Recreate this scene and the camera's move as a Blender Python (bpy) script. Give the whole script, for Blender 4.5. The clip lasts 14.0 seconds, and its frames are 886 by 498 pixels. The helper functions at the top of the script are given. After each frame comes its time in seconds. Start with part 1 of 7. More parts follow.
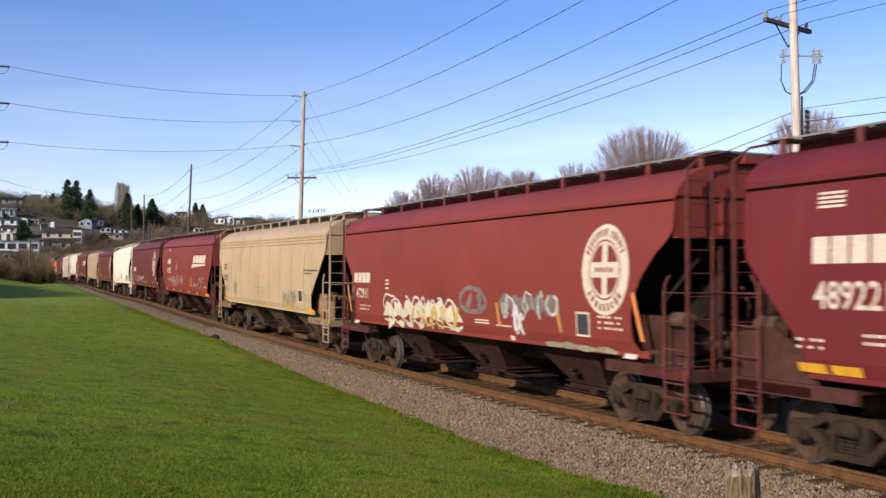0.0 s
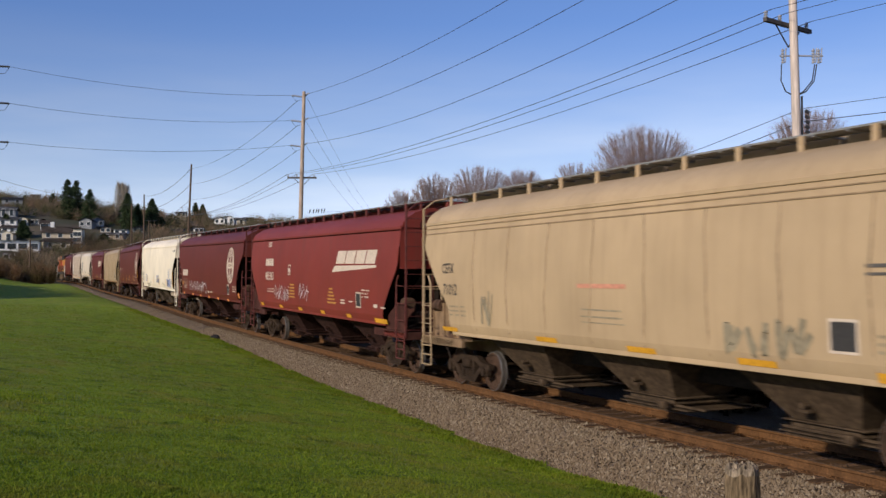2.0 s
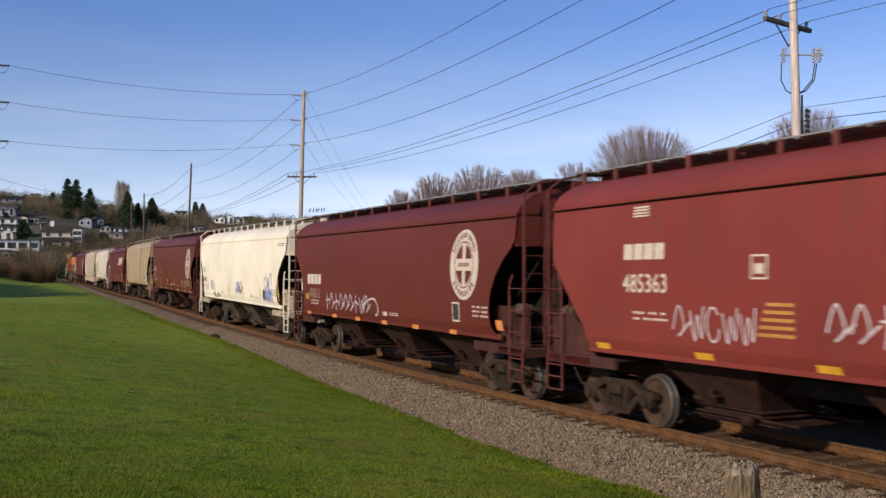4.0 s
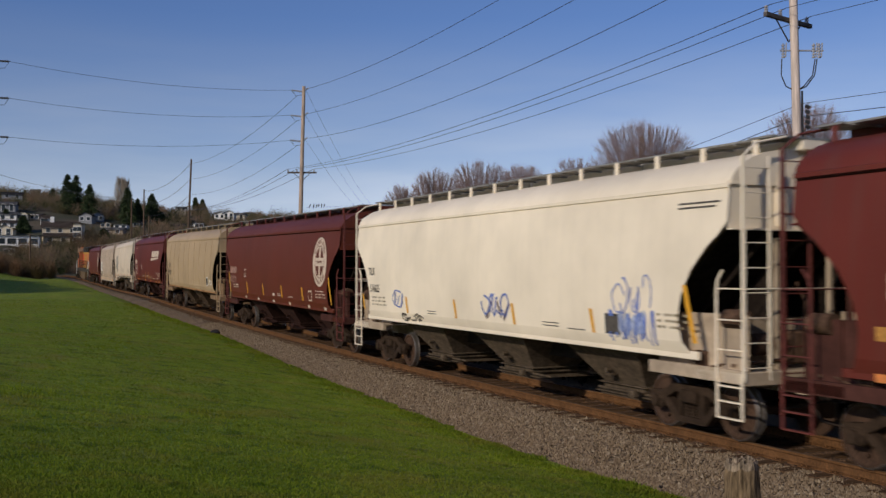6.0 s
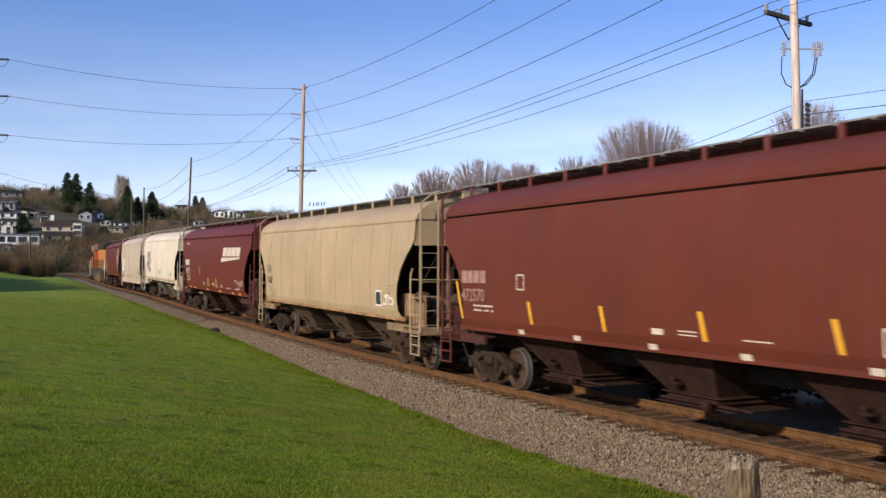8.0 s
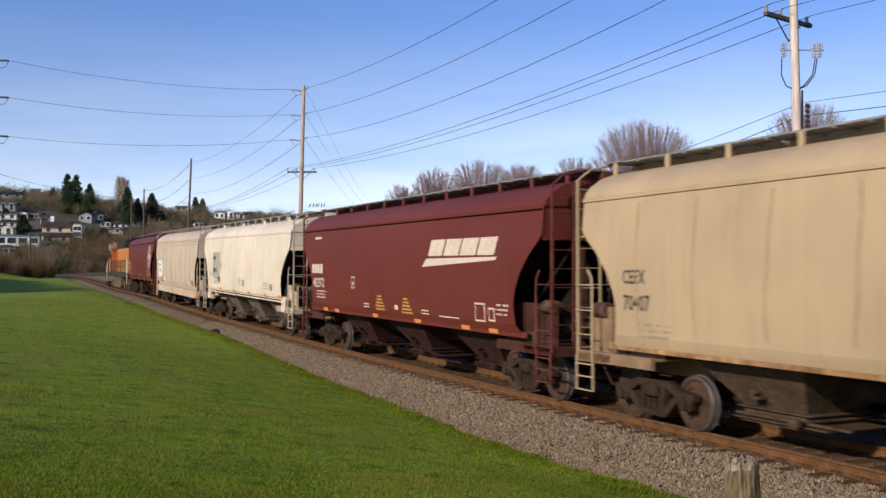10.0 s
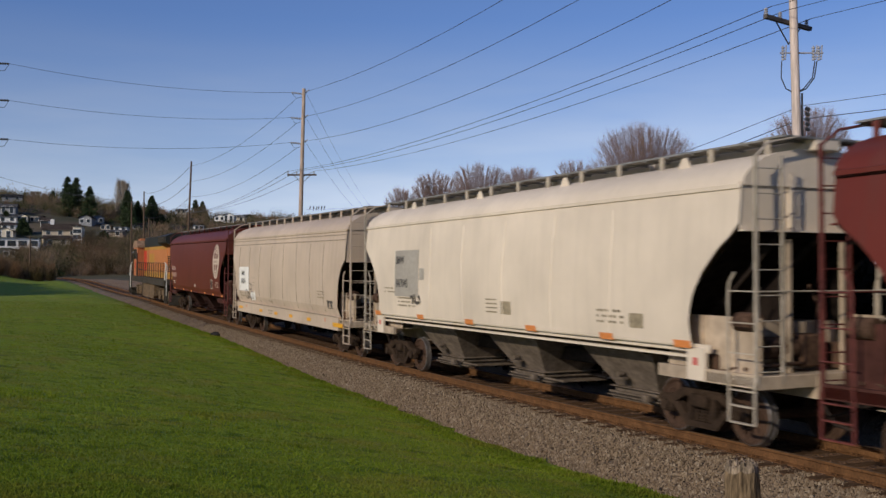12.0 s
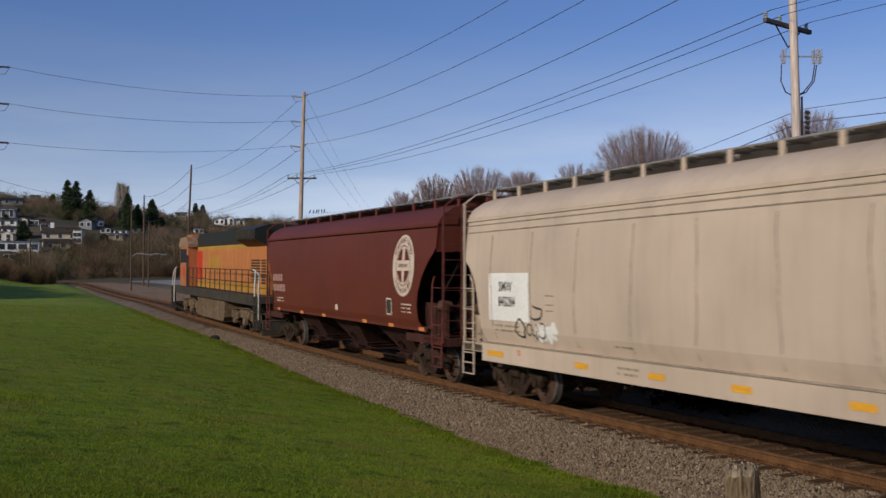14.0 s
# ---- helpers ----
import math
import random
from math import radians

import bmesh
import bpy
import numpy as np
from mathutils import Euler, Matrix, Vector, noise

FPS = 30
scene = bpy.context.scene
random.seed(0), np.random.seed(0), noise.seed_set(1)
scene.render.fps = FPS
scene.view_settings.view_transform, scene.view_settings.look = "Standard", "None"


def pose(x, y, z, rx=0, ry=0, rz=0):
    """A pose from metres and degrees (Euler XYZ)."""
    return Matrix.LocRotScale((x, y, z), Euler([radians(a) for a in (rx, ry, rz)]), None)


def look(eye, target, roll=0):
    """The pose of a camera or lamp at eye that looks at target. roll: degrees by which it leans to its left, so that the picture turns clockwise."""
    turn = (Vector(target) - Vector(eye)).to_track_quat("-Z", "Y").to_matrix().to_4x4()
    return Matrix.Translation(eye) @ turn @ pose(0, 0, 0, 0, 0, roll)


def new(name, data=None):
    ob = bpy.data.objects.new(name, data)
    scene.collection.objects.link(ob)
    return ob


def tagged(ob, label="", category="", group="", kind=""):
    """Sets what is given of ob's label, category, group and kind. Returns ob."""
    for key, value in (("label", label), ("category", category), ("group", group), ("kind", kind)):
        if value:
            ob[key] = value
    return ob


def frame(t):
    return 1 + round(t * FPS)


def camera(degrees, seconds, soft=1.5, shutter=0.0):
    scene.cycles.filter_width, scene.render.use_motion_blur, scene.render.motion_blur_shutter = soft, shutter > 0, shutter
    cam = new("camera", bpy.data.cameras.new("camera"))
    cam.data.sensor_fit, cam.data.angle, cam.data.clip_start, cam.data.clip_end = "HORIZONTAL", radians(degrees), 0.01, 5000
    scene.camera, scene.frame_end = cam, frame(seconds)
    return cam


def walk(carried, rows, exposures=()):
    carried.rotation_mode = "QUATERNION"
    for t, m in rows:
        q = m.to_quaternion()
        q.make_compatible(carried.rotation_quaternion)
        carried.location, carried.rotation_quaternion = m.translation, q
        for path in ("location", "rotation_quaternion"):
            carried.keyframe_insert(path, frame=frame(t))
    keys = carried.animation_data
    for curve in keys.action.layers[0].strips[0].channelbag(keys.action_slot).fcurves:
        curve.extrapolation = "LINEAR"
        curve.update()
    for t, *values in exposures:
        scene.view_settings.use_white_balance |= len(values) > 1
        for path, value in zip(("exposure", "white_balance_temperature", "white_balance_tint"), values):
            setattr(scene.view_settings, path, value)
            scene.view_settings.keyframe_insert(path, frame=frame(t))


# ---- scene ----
# ---------------------------------------------------------------- camera
EYE = (0.0, 0.0, 2.638)
LENS = 1757.0                      # focal length in picture widths of 1568
YAW = 24.71                        # degrees the view turns away from the rails
HORIZON = 495.0
cam = camera(2 * math.degrees(math.atan(784 / LENS)), 14.0, soft=1.45, shutter=0.3)
TILTS = ((0, 1), (2.3, 1), (3.0, 0), (5.3, 8.6), (6, 10), (6.5, 10.4), (7, 12), (7.5, 12.3), (8, 13.2), (9.2, 12.5),
         (10.5, 10), (11, 8.8), (11.5, 7.2), (12, 6), (12.5, 4.6), (13, 3), (13.5, 2.4), (14, 0))


def aim(drop):
    tilt = math.degrees(math.atan((HORIZON - drop - 441) / LENS))
    return pose(*EYE, 90 + tilt, 0, -YAW)


EXPOSURES = ((0, 0.32), (1.5, -0.10), (2.5, -0.20), (3.0, -0.04), (4.3, -0.10), (5.5, -0.27), (6.0, -0.66), (6.5, -0.74), (7.0, -0.62), (7.5, -0.06), (8.0, 0.18), (10.5, 0.10), (11.0, 0.12), (11.5, -0.13), (12.0, -0.48), (12.5, -0.70), (13.2, -0.65), (14, -0.56))
walk(cam, [(t, aim(d)) for t, d in TILTS], EXPOSURES)

# ---------------------------------------------------------------- light
TO_SUN = Vector((-0.92, -0.39, 0.0)).normalized()
SUN_ELEVATION = radians(23)
world = bpy.data.worlds.new("sky")
scene.world = world
world.use_nodes = True
wn, wl = world.node_tree.nodes, world.node_tree.links
sky = wn.new("ShaderNodeTexSky")
sky.sky_type, sky.sun_disc = "NISHITA", False
sky.sun_elevation = SUN_ELEVATION
sky.sun_rotation = math.atan2(TO_SUN.x, TO_SUN.y)
sky.air_density, sky.dust_density, sky.ozone_density = 1.0, 0.4, 2.5
wn["Background"].inputs["Strength"].default_value = 0.105
# a clearer, bluer sky than the model gives, with a low bank of thin cloud
tint = wn.new("ShaderNodeMix")
tint.data_type, tint.blend_type = "RGBA", "MULTIPLY"
tint.inputs[0].default_value, tint.inputs[7].default_value = 1.0, (0.82, 0.94, 1.36, 1)
wl.new(sky.outputs["Color"], tint.inputs[6])
wc, wm, wz = wn.new("ShaderNodeTexCoord"), wn.new("ShaderNodeMapping"), wn.new("ShaderNodeTexNoise")
wm.inputs["Scale"].default_value = (2.2, 2.2, 15.0)
wz.inputs["Scale"].default_value, wz.inputs["Detail"].default_value = 1.6, 6
wl.new(wc.outputs["Generated"], wm.inputs["Vector"])
wl.new(wm.outputs["Vector"], wz.inputs["Vector"])
ws = wn.new("ShaderNodeSeparateXYZ")
wl.new(wc.outputs["Generated"], ws.inputs["Vector"])
band, puff = wn.new("ShaderNodeValToRGB"), wn.new("ShaderNodeValToRGB")
for node, stops in ((band, ((0.0, 0.75), (0.06, 0.9), (0.11, 0.6), (0.25, 0.0))), (puff, ((0.36, 0.5), (0.66, 0.95)))):
    e = node.color_ramp.elements
    while len(e) < len(stops):
        e.new(0.5)
    for el, (pos_, v) in zip(e, stops):
        el.position, el.color = pos_, (v, v, v, 1)
wl.new(ws.outputs["Z"], band.inputs["Fac"])
wl.new(wz.outputs["Fac"], puff.inputs["Fac"])
cover = wn.new("ShaderNodeMath")
cover.operation = "MULTIPLY"
wl.new(band.outputs["Color"], cover.inputs[0])
wl.new(puff.outputs["Color"], cover.inputs[1])
grey_, lift = wn.new("ShaderNodeRGBToBW"), wn.new("ShaderNodeMix")
wl.new(tint.outputs[2], grey_.inputs["Color"])
lift.data_type, lift.blend_type = "RGBA", "MULTIPLY"
lift.inputs[0].default_value, lift.inputs[7].default_value = 1.0, (1.62, 1.82, 2.22, 1)
wl.new(grey_.outputs["Val"], lift.inputs[6])
clouded = wn.new("ShaderNodeMix")
clouded.data_type = "RGBA"
wl.new(cover.outputs[0], clouded.inputs[0])
wl.new(tint.outputs[2], clouded.inputs[6])
wl.new(lift.outputs[2], clouded.inputs[7])
wl.new(clouded.outputs[2], wn["Background"].inputs["Color"])
sun = new("sun", bpy.data.lights.new("sun", "SUN"))
sun.data.energy, sun.data.angle, sun.data.color = 4.1, radians(0.55), (1.0, 0.90, 0.76)
sun_dir = Vector((TO_SUN.x * math.cos(SUN_ELEVATION), TO_SUN.y * math.cos(SUN_ELEVATION), math.sin(SUN_ELEVATION)))
sun.matrix_basis = look(sun_dir * 60, (0, 0, 0))

# ---------------------------------------------------------------- materials
MATS = {}


def tree_of(name):
    m = bpy.data.materials.new(name)
    m.use_nodes = True
    MATS[name] = m
    return m, m.node_tree.nodes, m.node_tree.links, m.node_tree.nodes["Principled BSDF"]


def ramp(n, l, fac, stops):
    r = n.new("ShaderNodeValToRGB")
    e = r.color_ramp.elements
    while len(e) < len(stops):
        e.new(0.5)
    for el, (p, c) in zip(e, stops):
        el.position, el.color = p, (*c, 1) if len(c) == 3 else c
    l.new(fac, r.inputs["Fac"])
    return r.outputs["Color"]


def noise_fac(n, l, scale, detail=4, stretch=(1, 1, 1), coord="Object", rough=0.55):
    tc, mp, nz = n.new("ShaderNodeTexCoord"), n.new("ShaderNodeMapping"), n.new("ShaderNodeTexNoise")
    mp.inputs["Scale"].default_value = stretch
    nz.inputs["Scale"].default_value, nz.inputs["Detail"].default_value = scale, detail
    nz.inputs["Roughness"].default_value = rough
    l.new(tc.outputs[coord], mp.inputs["Vector"])
    l.new(mp.outputs["Vector"], nz.inputs["Vector"])
    return nz.outputs["Fac"]


def mix(n, l, fac, a, b, mode="MIX"):
    m = n.new("ShaderNodeMix")
    m.data_type, m.blend_type = "RGBA", mode
    for sock, v in ((m.inputs[0], fac), (m.inputs[6], a), (m.inputs[7], b)):
        if isinstance(v, (int, float)):
            sock.default_value = v
        elif isinstance(v, tuple):
            sock.default_value = (*v, 1)
        else:
            l.new(v, sock)
    return m.outputs[2]


def bump(n, l, p, height, strength, distance):
    b = n.new("ShaderNodeBump")
    b.inputs["Strength"].default_value, b.inputs["Distance"].default_value = strength, distance
    l.new(height, b.inputs["Height"])
    l.new(b.outputs["Normal"], p.inputs["Normal"])


def scaled(c, k):
    return tuple(v * k for v in c)


def surface(name, colour, rough=0.7, metal=0.0, scale=6.0, vary=0.25, grain=0.3, stretch=(1, 1, 1), coord="Object", depth=0.01, shine=None):
    """A plain weathered surface: two scales of tone and a fine relief."""
    if name in MATS:
        return MATS[name]
    m, n, l, p = tree_of(name)
    big = noise_fac(n, l, scale * 0.15, 3, stretch, coord)
    fine = noise_fac(n, l, scale, 6, stretch, coord)
    c1 = ramp(n, l, big, ((0.3, scaled(colour, 1 - vary)), (0.7, scaled(colour, 1 + vary))))
    c2 = ramp(n, l, fine, ((0.3, (1 - grain,) * 3), (0.7, (1 + grain * 0.4,) * 3)))
    l.new(mix(n, l, 1.0, c1, c2, "MULTIPLY"), p.inputs["Base Color"])
    p.inputs["Roughness"].default_value, p.inputs["Metallic"].default_value = rough, metal
    p.inputs["Specular IOR Level"].default_value = (0.12 if rough > 0.78 else 0.4) if shine is None else shine
    bump(n, l, p, fine, 0.5, depth)
    return m


def car_paint(name, colour, dirt=0.35, grime=(0.09, 0.06, 0.045), rough=0.5):
    """Weathered freight car paint: faded patches, runs down the side, road dirt near the sill."""
    if name in MATS:
        return MATS[name]
    m, n, l, p = tree_of(name)
    fade = noise_fac(n, l, 0.5, 4, (1, 1, 1))
    runs = noise_fac(n, l, 5.0, 5, (1, 1, 0.08))
    specks = noise_fac(n, l, 30.0, 4)
    base = ramp(n, l, fade, ((0.3, scaled(colour, 0.88)), (0.7, scaled(colour, 1.1))))
    streak = ramp(n, l, runs, ((0.48, (0, 0, 0)), (0.78, (dirt,) * 3)))
    base = mix(n, l, streak, base, grime)
    dust = ramp(n, l, specks, ((0.55, (0, 0, 0)), (0.75, (dirt * 0.5,) * 3)))
    base = mix(n, l, dust, base, scaled(grime, 1.4))
    l.new(base, p.inputs["Base Color"])
    p.inputs["Roughness"].default_value = rough
    p.inputs["Specular IOR Level"].default_value = 0.22
    bump(n, l, p, noise_fac(n, l, 1.1, 2), 0.25, 0.02)
    return m


MAROON = car_paint("maroon_paint", (0.205, 0.035, 0.025), 0.25)
MAROON_DARK = car_paint("brown_paint", (0.121, 0.0268, 0.0145), 0.25)
CRIMSON_BROWN = car_paint("crimson_brown_paint", (0.127, 0.0243, 0.0160), 0.25)
MAROON_RED = car_paint("red_paint", (0.138, 0.0180, 0.0195), 0.2)
TAN = car_paint("tan_paint", (0.45, 0.315, 0.18), 0.18, (0.20, 0.115, 0.055))
TAN_DULL = car_paint("dull_tan_paint", (0.42, 0.30, 0.175), 0.16, (0.15, 0.10, 0.06))
WHITE = car_paint("white_paint", (0.84, 0.72, 0.55), 0.06, (0.30, 0.24, 0.17))
CREAM = car_paint("cream_paint", (0.67, 0.56, 0.43), 0.12, (0.28, 0.23, 0.17))
GREY = car_paint("grey_paint", (0.52, 0.405, 0.30), 0.2, (0.20, 0.15, 0.10))
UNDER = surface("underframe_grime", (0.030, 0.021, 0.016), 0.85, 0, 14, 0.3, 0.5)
TRUCK = surface("truck_steel", (0.043, 0.027, 0.017), 0.9, 0.0, 20, 0.3, 0.45)
TREAD = surface("polished_tread", (0.20, 0.175, 0.155), 0.36, 0.6, 20, 0.15, 0.3, depth=0.001)
WHEEL = surface("wheel_steel", (0.075, 0.043, 0.028), 0.8, 0.0, 20, 0.3, 0.4)
RUST = surface("rail_rust", (0.138, 0.066, 0.027), 0.85, 0, 30, 0.25, 0.4, depth=0.004)
RAIL_TOP = surface("rail_head", (0.20, 0.125, 0.075), 0.55, 0.3, 20, 0.1, 0.2)
TIE = surface("tie_wood", (0.100, 0.056, 0.029), 0.9, 0, 9, 0.3, 0.5, (1, 8, 4))
GRATING = surface("galvanised_grating", (0.30, 0.29, 0.27), 0.6, 0.4, 20, 0.2, 0.4)
LETTER_WHITE = surface("white_lettering", (0.64, 0.51, 0.39), 0.6, 0, 25, 0.08, 0.25)
LETTER_BLACK = surface("black_lettering", (0.045, 0.04, 0.036), 0.6, 0, 25, 0.1, 0.3)
LETTER_GREY = surface("grey_patch_paint", (0.37, 0.33, 0.27), 0.6, 0, 10, 0.06, 0.15)
YELLOW = surface("yellow_reflector", (0.75, 0.36, 0.03), 0.45, 0, 20, 0.1, 0.2)
POLE_WOOD = surface("weathered_pole_wood", (0.46, 0.345, 0.26), 0.9, 0, 16, 0.2, 0.4, (1, 1, 0.08))
WIRE = surface("wire", (0.045, 0.045, 0.05), 0.6, 0.3)
CERAMIC = surface("insulator_glaze", (0.32, 0.31, 0.32), 0.35, 0, 10, 0.1, 0.1)
DARK_STEEL = surface("dark_steel", (0.06, 0.055, 0.055), 0.6, 0.4)
STUMP_WOOD = surface("split_grey_wood", (0.225, 0.155, 0.088), 0.95, 0, 34, 0.3, 0.8, (1, 1, 0.16), depth=0.05)

# ---------------------------------------------------------------- mesh helpers


def mesh_of(bm, material, name="mesh", smooth=False):
    me = bpy.data.meshes.new(name)
    bm.normal_update()
    bm.to_mesh(me)
    bm.free()
    for m in material if isinstance(material, (list, tuple)) else (material,):
        me.materials.append(m)
    if smooth:
        me.shade_smooth()
    me.set_sharp_from_angle(angle=radians(38))
    return me


def part(name, bm, material, parent, label="", smooth=False, m=None):
    """One mesh under a thing or a part; bm may be a bmesh or a finished mesh."""
    me = bm if isinstance(bm, bpy.types.Mesh) else mesh_of(bm, material, name, smooth)
    ob = new(name, me)
    if parent is not None:
        ob.parent = parent
    if m is not None:
        ob.matrix_basis = m
    return tagged(ob, label)


def box(bm, x0, x1, y0, y1, z0, z1, bevel=0.0):
    vs = [bm.verts.new((x, y, z)) for x in (x0, x1) for y in (y0, y1) for z in (z0, z1)]
    fs = [bm.faces.new([vs[i] for i in f]) for f in ((0, 1, 3, 2), (4, 6, 7, 5), (0, 4, 5, 1), (2, 3, 7, 6), (0, 2, 6, 4), (1, 5, 7, 3))]
    if bevel:
        es = list({e for f in fs for e in f.edges})
        bmesh.ops.bevel(bm, geom=es, offset=bevel, segments=1, affect="EDGES")
    return bm


def bx(*a, bevel=0.0):
    return box(bmesh.new(), *a, bevel=bevel)


def tube(bm, a, b, r, seg=6, r2=None, caps=True):
    a, b = Vector(a), Vector(b)
    d = (b - a).normalized()
    u = d.orthogonal().normalized()
    w = d.cross(u)
    r2 = r if r2 is None else r2
    r0s = [bm.verts.new(a + (u * math.cos(k) + w * math.sin(k)) * r) for k in np.linspace(0, 2 * math.pi, seg, endpoint=False)]
    r1s = [bm.verts.new(b + (u * math.cos(k) + w * math.sin(k)) * r2) for k in np.linspace(0, 2 * math.pi, seg, endpoint=False)]
    for i in range(seg):
        f = bm.faces.new((r0s[i], r0s[(i + 1) % seg], r1s[(i + 1) % seg], r1s[i]))
        f.smooth = seg > 6
    if caps:
        bm.faces.new(r0s[::-1])
        bm.faces.new(r1s)
    return bm


def pipe(bm, pts, r, seg=6):
    """One unbroken round rod through the points; r may be one radius or one for each point."""
    pts = [Vector(p) for p in pts]
    rs_ = list(r) if isinstance(r, (list, tuple)) else [r] * len(pts)
    ref, rings = None, []
    for i, p in enumerate(pts):
        d = (pts[min(i + 1, len(pts) - 1)] - pts[max(i - 1, 0)]).normalized()
        u = d.orthogonal().normalized() if ref is None else (ref - d * ref.dot(d)).normalized()
        ref, w = u, d.cross(u)
        rings.append([bm.verts.new(p + (u * math.cos(k) + w * math.sin(k)) * rs_[i]) for k in np.linspace(0, 2 * math.pi, seg, endpoint=False)])
    for a, b in zip(rings, rings[1:]):
        for i in range(seg):
            bm.faces.new((a[i], a[(i + 1) % seg], b[(i + 1) % seg], b[i])).smooth = seg > 6
    bm.faces.new(rings[0][::-1])
    bm.faces.new(rings[-1])
    return bm


def prism(bm, outline, x0, x1):
    """Outline of (y, z) pushed from x0 to x1."""
    a = [bm.verts.new((x0, y, z)) for y, z in outline]
    b = [bm.verts.new((x1, y, z)) for y, z in outline]
    n = len(outline)
    for i in range(n):
        bm.faces.new((a[i], a[(i + 1) % n], b[(i + 1) % n], b[i]))
    bm.faces.new(a[::-1])
    bm.faces.new(b)
    bmesh.ops.recalc_face_normals(bm, faces=bm.faces)
    return bm


def lathe(bm, profile, seg=24, axis="X"):
    """Profile of (along, radius) turned round the axis."""
    rings = []
    for a, r in profile:
        ring = []
        for k in range(seg):
            t = 2 * math.pi * k / seg
            c, s = r * math.cos(t), r * math.sin(t)
            ring.append(bm.verts.new((a, c, s) if axis == "X" else (c, s, a) if axis == "Z" else (s, a, c)))
        rings.append(ring)
    for r0s, r1s in zip(rings, rings[1:]):
        for i in range(seg):
            f = bm.faces.new((r0s[i], r0s[(i + 1) % seg], r1s[(i + 1) % seg], r1s[i]))
            f.smooth = True
    bm.faces.new(rings[0][::-1])
    bm.faces.new(rings[-1])
    bmesh.ops.recalc_face_normals(bm, faces=bm.faces)
    return bm


def soup(name, verts, faces, materials, parent=None):
    me = bpy.data.meshes.new(name)
    me.from_pydata(verts, [], faces)
    for m in materials if isinstance(materials, (list, tuple)) else (materials,):
        me.materials.append(m)
    ob = new(name, me)
    if parent is not None:
        ob.parent = parent
    return ob


def triangles(name, co, material, per=3):
    """Loose triangles or quads from an array (count, per, 3)."""
    co = np.ascontiguousarray(co, dtype=np.float32)
    n = len(co)
    me = bpy.data.meshes.new(name)
    me.vertices.add(n * per)
    me.vertices.foreach_set("co", co.reshape(-1))
    me.loops.add(n * per)
    me.loops.foreach_set("vertex_index", np.arange(n * per, dtype=np.int32))
    me.polygons.add(n)
    me.polygons.foreach_set("loop_start", np.arange(0, n * per, per, dtype=np.int32))
    me.update(calc_edges=True)
    me.materials.append(material)
    return me


def empty(name, label="", category="", group="", m=None, kind=""):
    ob = new(name)
    ob.empty_display_size = 0.3
    if m is not None:
        ob.matrix_basis = m
    return tagged(ob, label, category, group, kind)


# ---------------------------------------------------------------- the line of the track
TS = np.linspace(-240, 420, 6601)
_k = np.interp(TS, (25, 60, 110, 140, 215, 260, 420), np.array((-0.117, 0.939, -0.47, -0.30, 0.0, -4.0, -4.0)) * 1e-3)
_z = np.interp(TS, (25, 50, 80, 105, 123, 141, 156, 178, 230, 420), (0, 0.393, 0.96, 1.05, 1.3, 1.6, 1.9, 2.15, 2.4, 2.4))
_k, _z = (np.convolve(np.pad(a, 100, mode="edge"), np.ones(201) / 201, "valid") for a in (_k, _z))
_th = np.cumsum(_k) * 0.1
_th -= np.interp(15, TS, _th)
_x = np.cumsum(np.sin(_th)) * 0.1
_y = np.cumsum(np.cos(_th)) * 0.1
_x, _y = _x - np.interp(15, TS, _x) + 11.67, _y - np.interp(15, TS, _y) + 15


def rail_point(s, u=0.0, up=0.0):
    """Place at s metres along the track, u metres to its far side, above the rail heads."""
    x, y, z, th = (float(np.interp(s, TS, a)) for a in (_x, _y, _z, _th))
    return Vector((x + u * math.cos(th), y - u * math.sin(th), z + up))


def rail_points(s, u, up):
    x, y, z, th = (np.interp(s, TS, a) for a in (_x, _y, _z, _th))
    return np.stack((x + u * np.cos(th), y - u * np.sin(th), z + up), -1)


def to_track(x, y):
    """s and u of places, good enough near a gently bending line."""
    s = np.array(y, dtype=float)
    for _ in range(4):
        cx, cy, th = (np.interp(s, TS, a) for a in (_x, _y, _th))
        s = s + (x - cx) * np.sin(th) + (y - cy) * np.cos(th)
    cx, cy, th = (np.interp(s, TS, a) for a in (_x, _y, _th))
    return s, (x - cx) * np.cos(th) - (y - cy) * np.sin(th)


def rolled(t):
    """Metres the train has come since the start."""
    return 12.0543 * t - 0.01304 * ((t - 7) ** 2 - 49)


def car_pose(s, half):
    a, b = rail_point(s - half), rail_point(s + half)
    d = b - a
    mid = (a + b) / 2
    return Matrix.Translation(mid) @ Matrix.Rotation(-math.atan2(d.x, d.y), 4, "Z") @ Matrix.Rotation(math.atan2(d.z, d.xy.length), 4, "X")

# ---------------------------------------------------------------- ground


def ease(a, b, v):
    t = np.clip((v - a) / (b - a), 0, 1)
    return t * t * (3 - 2 * t)


def wobble(x, y, k, seed):
    """A soft, repeatable unevenness from a few crossed waves."""
    r = np.random.RandomState(seed)
    out = 0
    for i in range(7):
        a, f, p = r.rand() * 6.28, k * (0.6 + 1.6 * r.rand()), r.rand() * 6.28
        out = out + np.sin((x * np.cos(a) + y * np.sin(a)) * f + p)
    return out / 4.0


RIDGE_A = (-60, -30, -24, -21, -17, -14.5, -12.3, -10.5, -9, -5, 4, 20, 60)      # degrees from the middle of the view
RIDGE_H = (29.5, 29.5, 29.5, 28.5, 25, 24, 23, 22.5, 22, 18, 10, 4, 2)


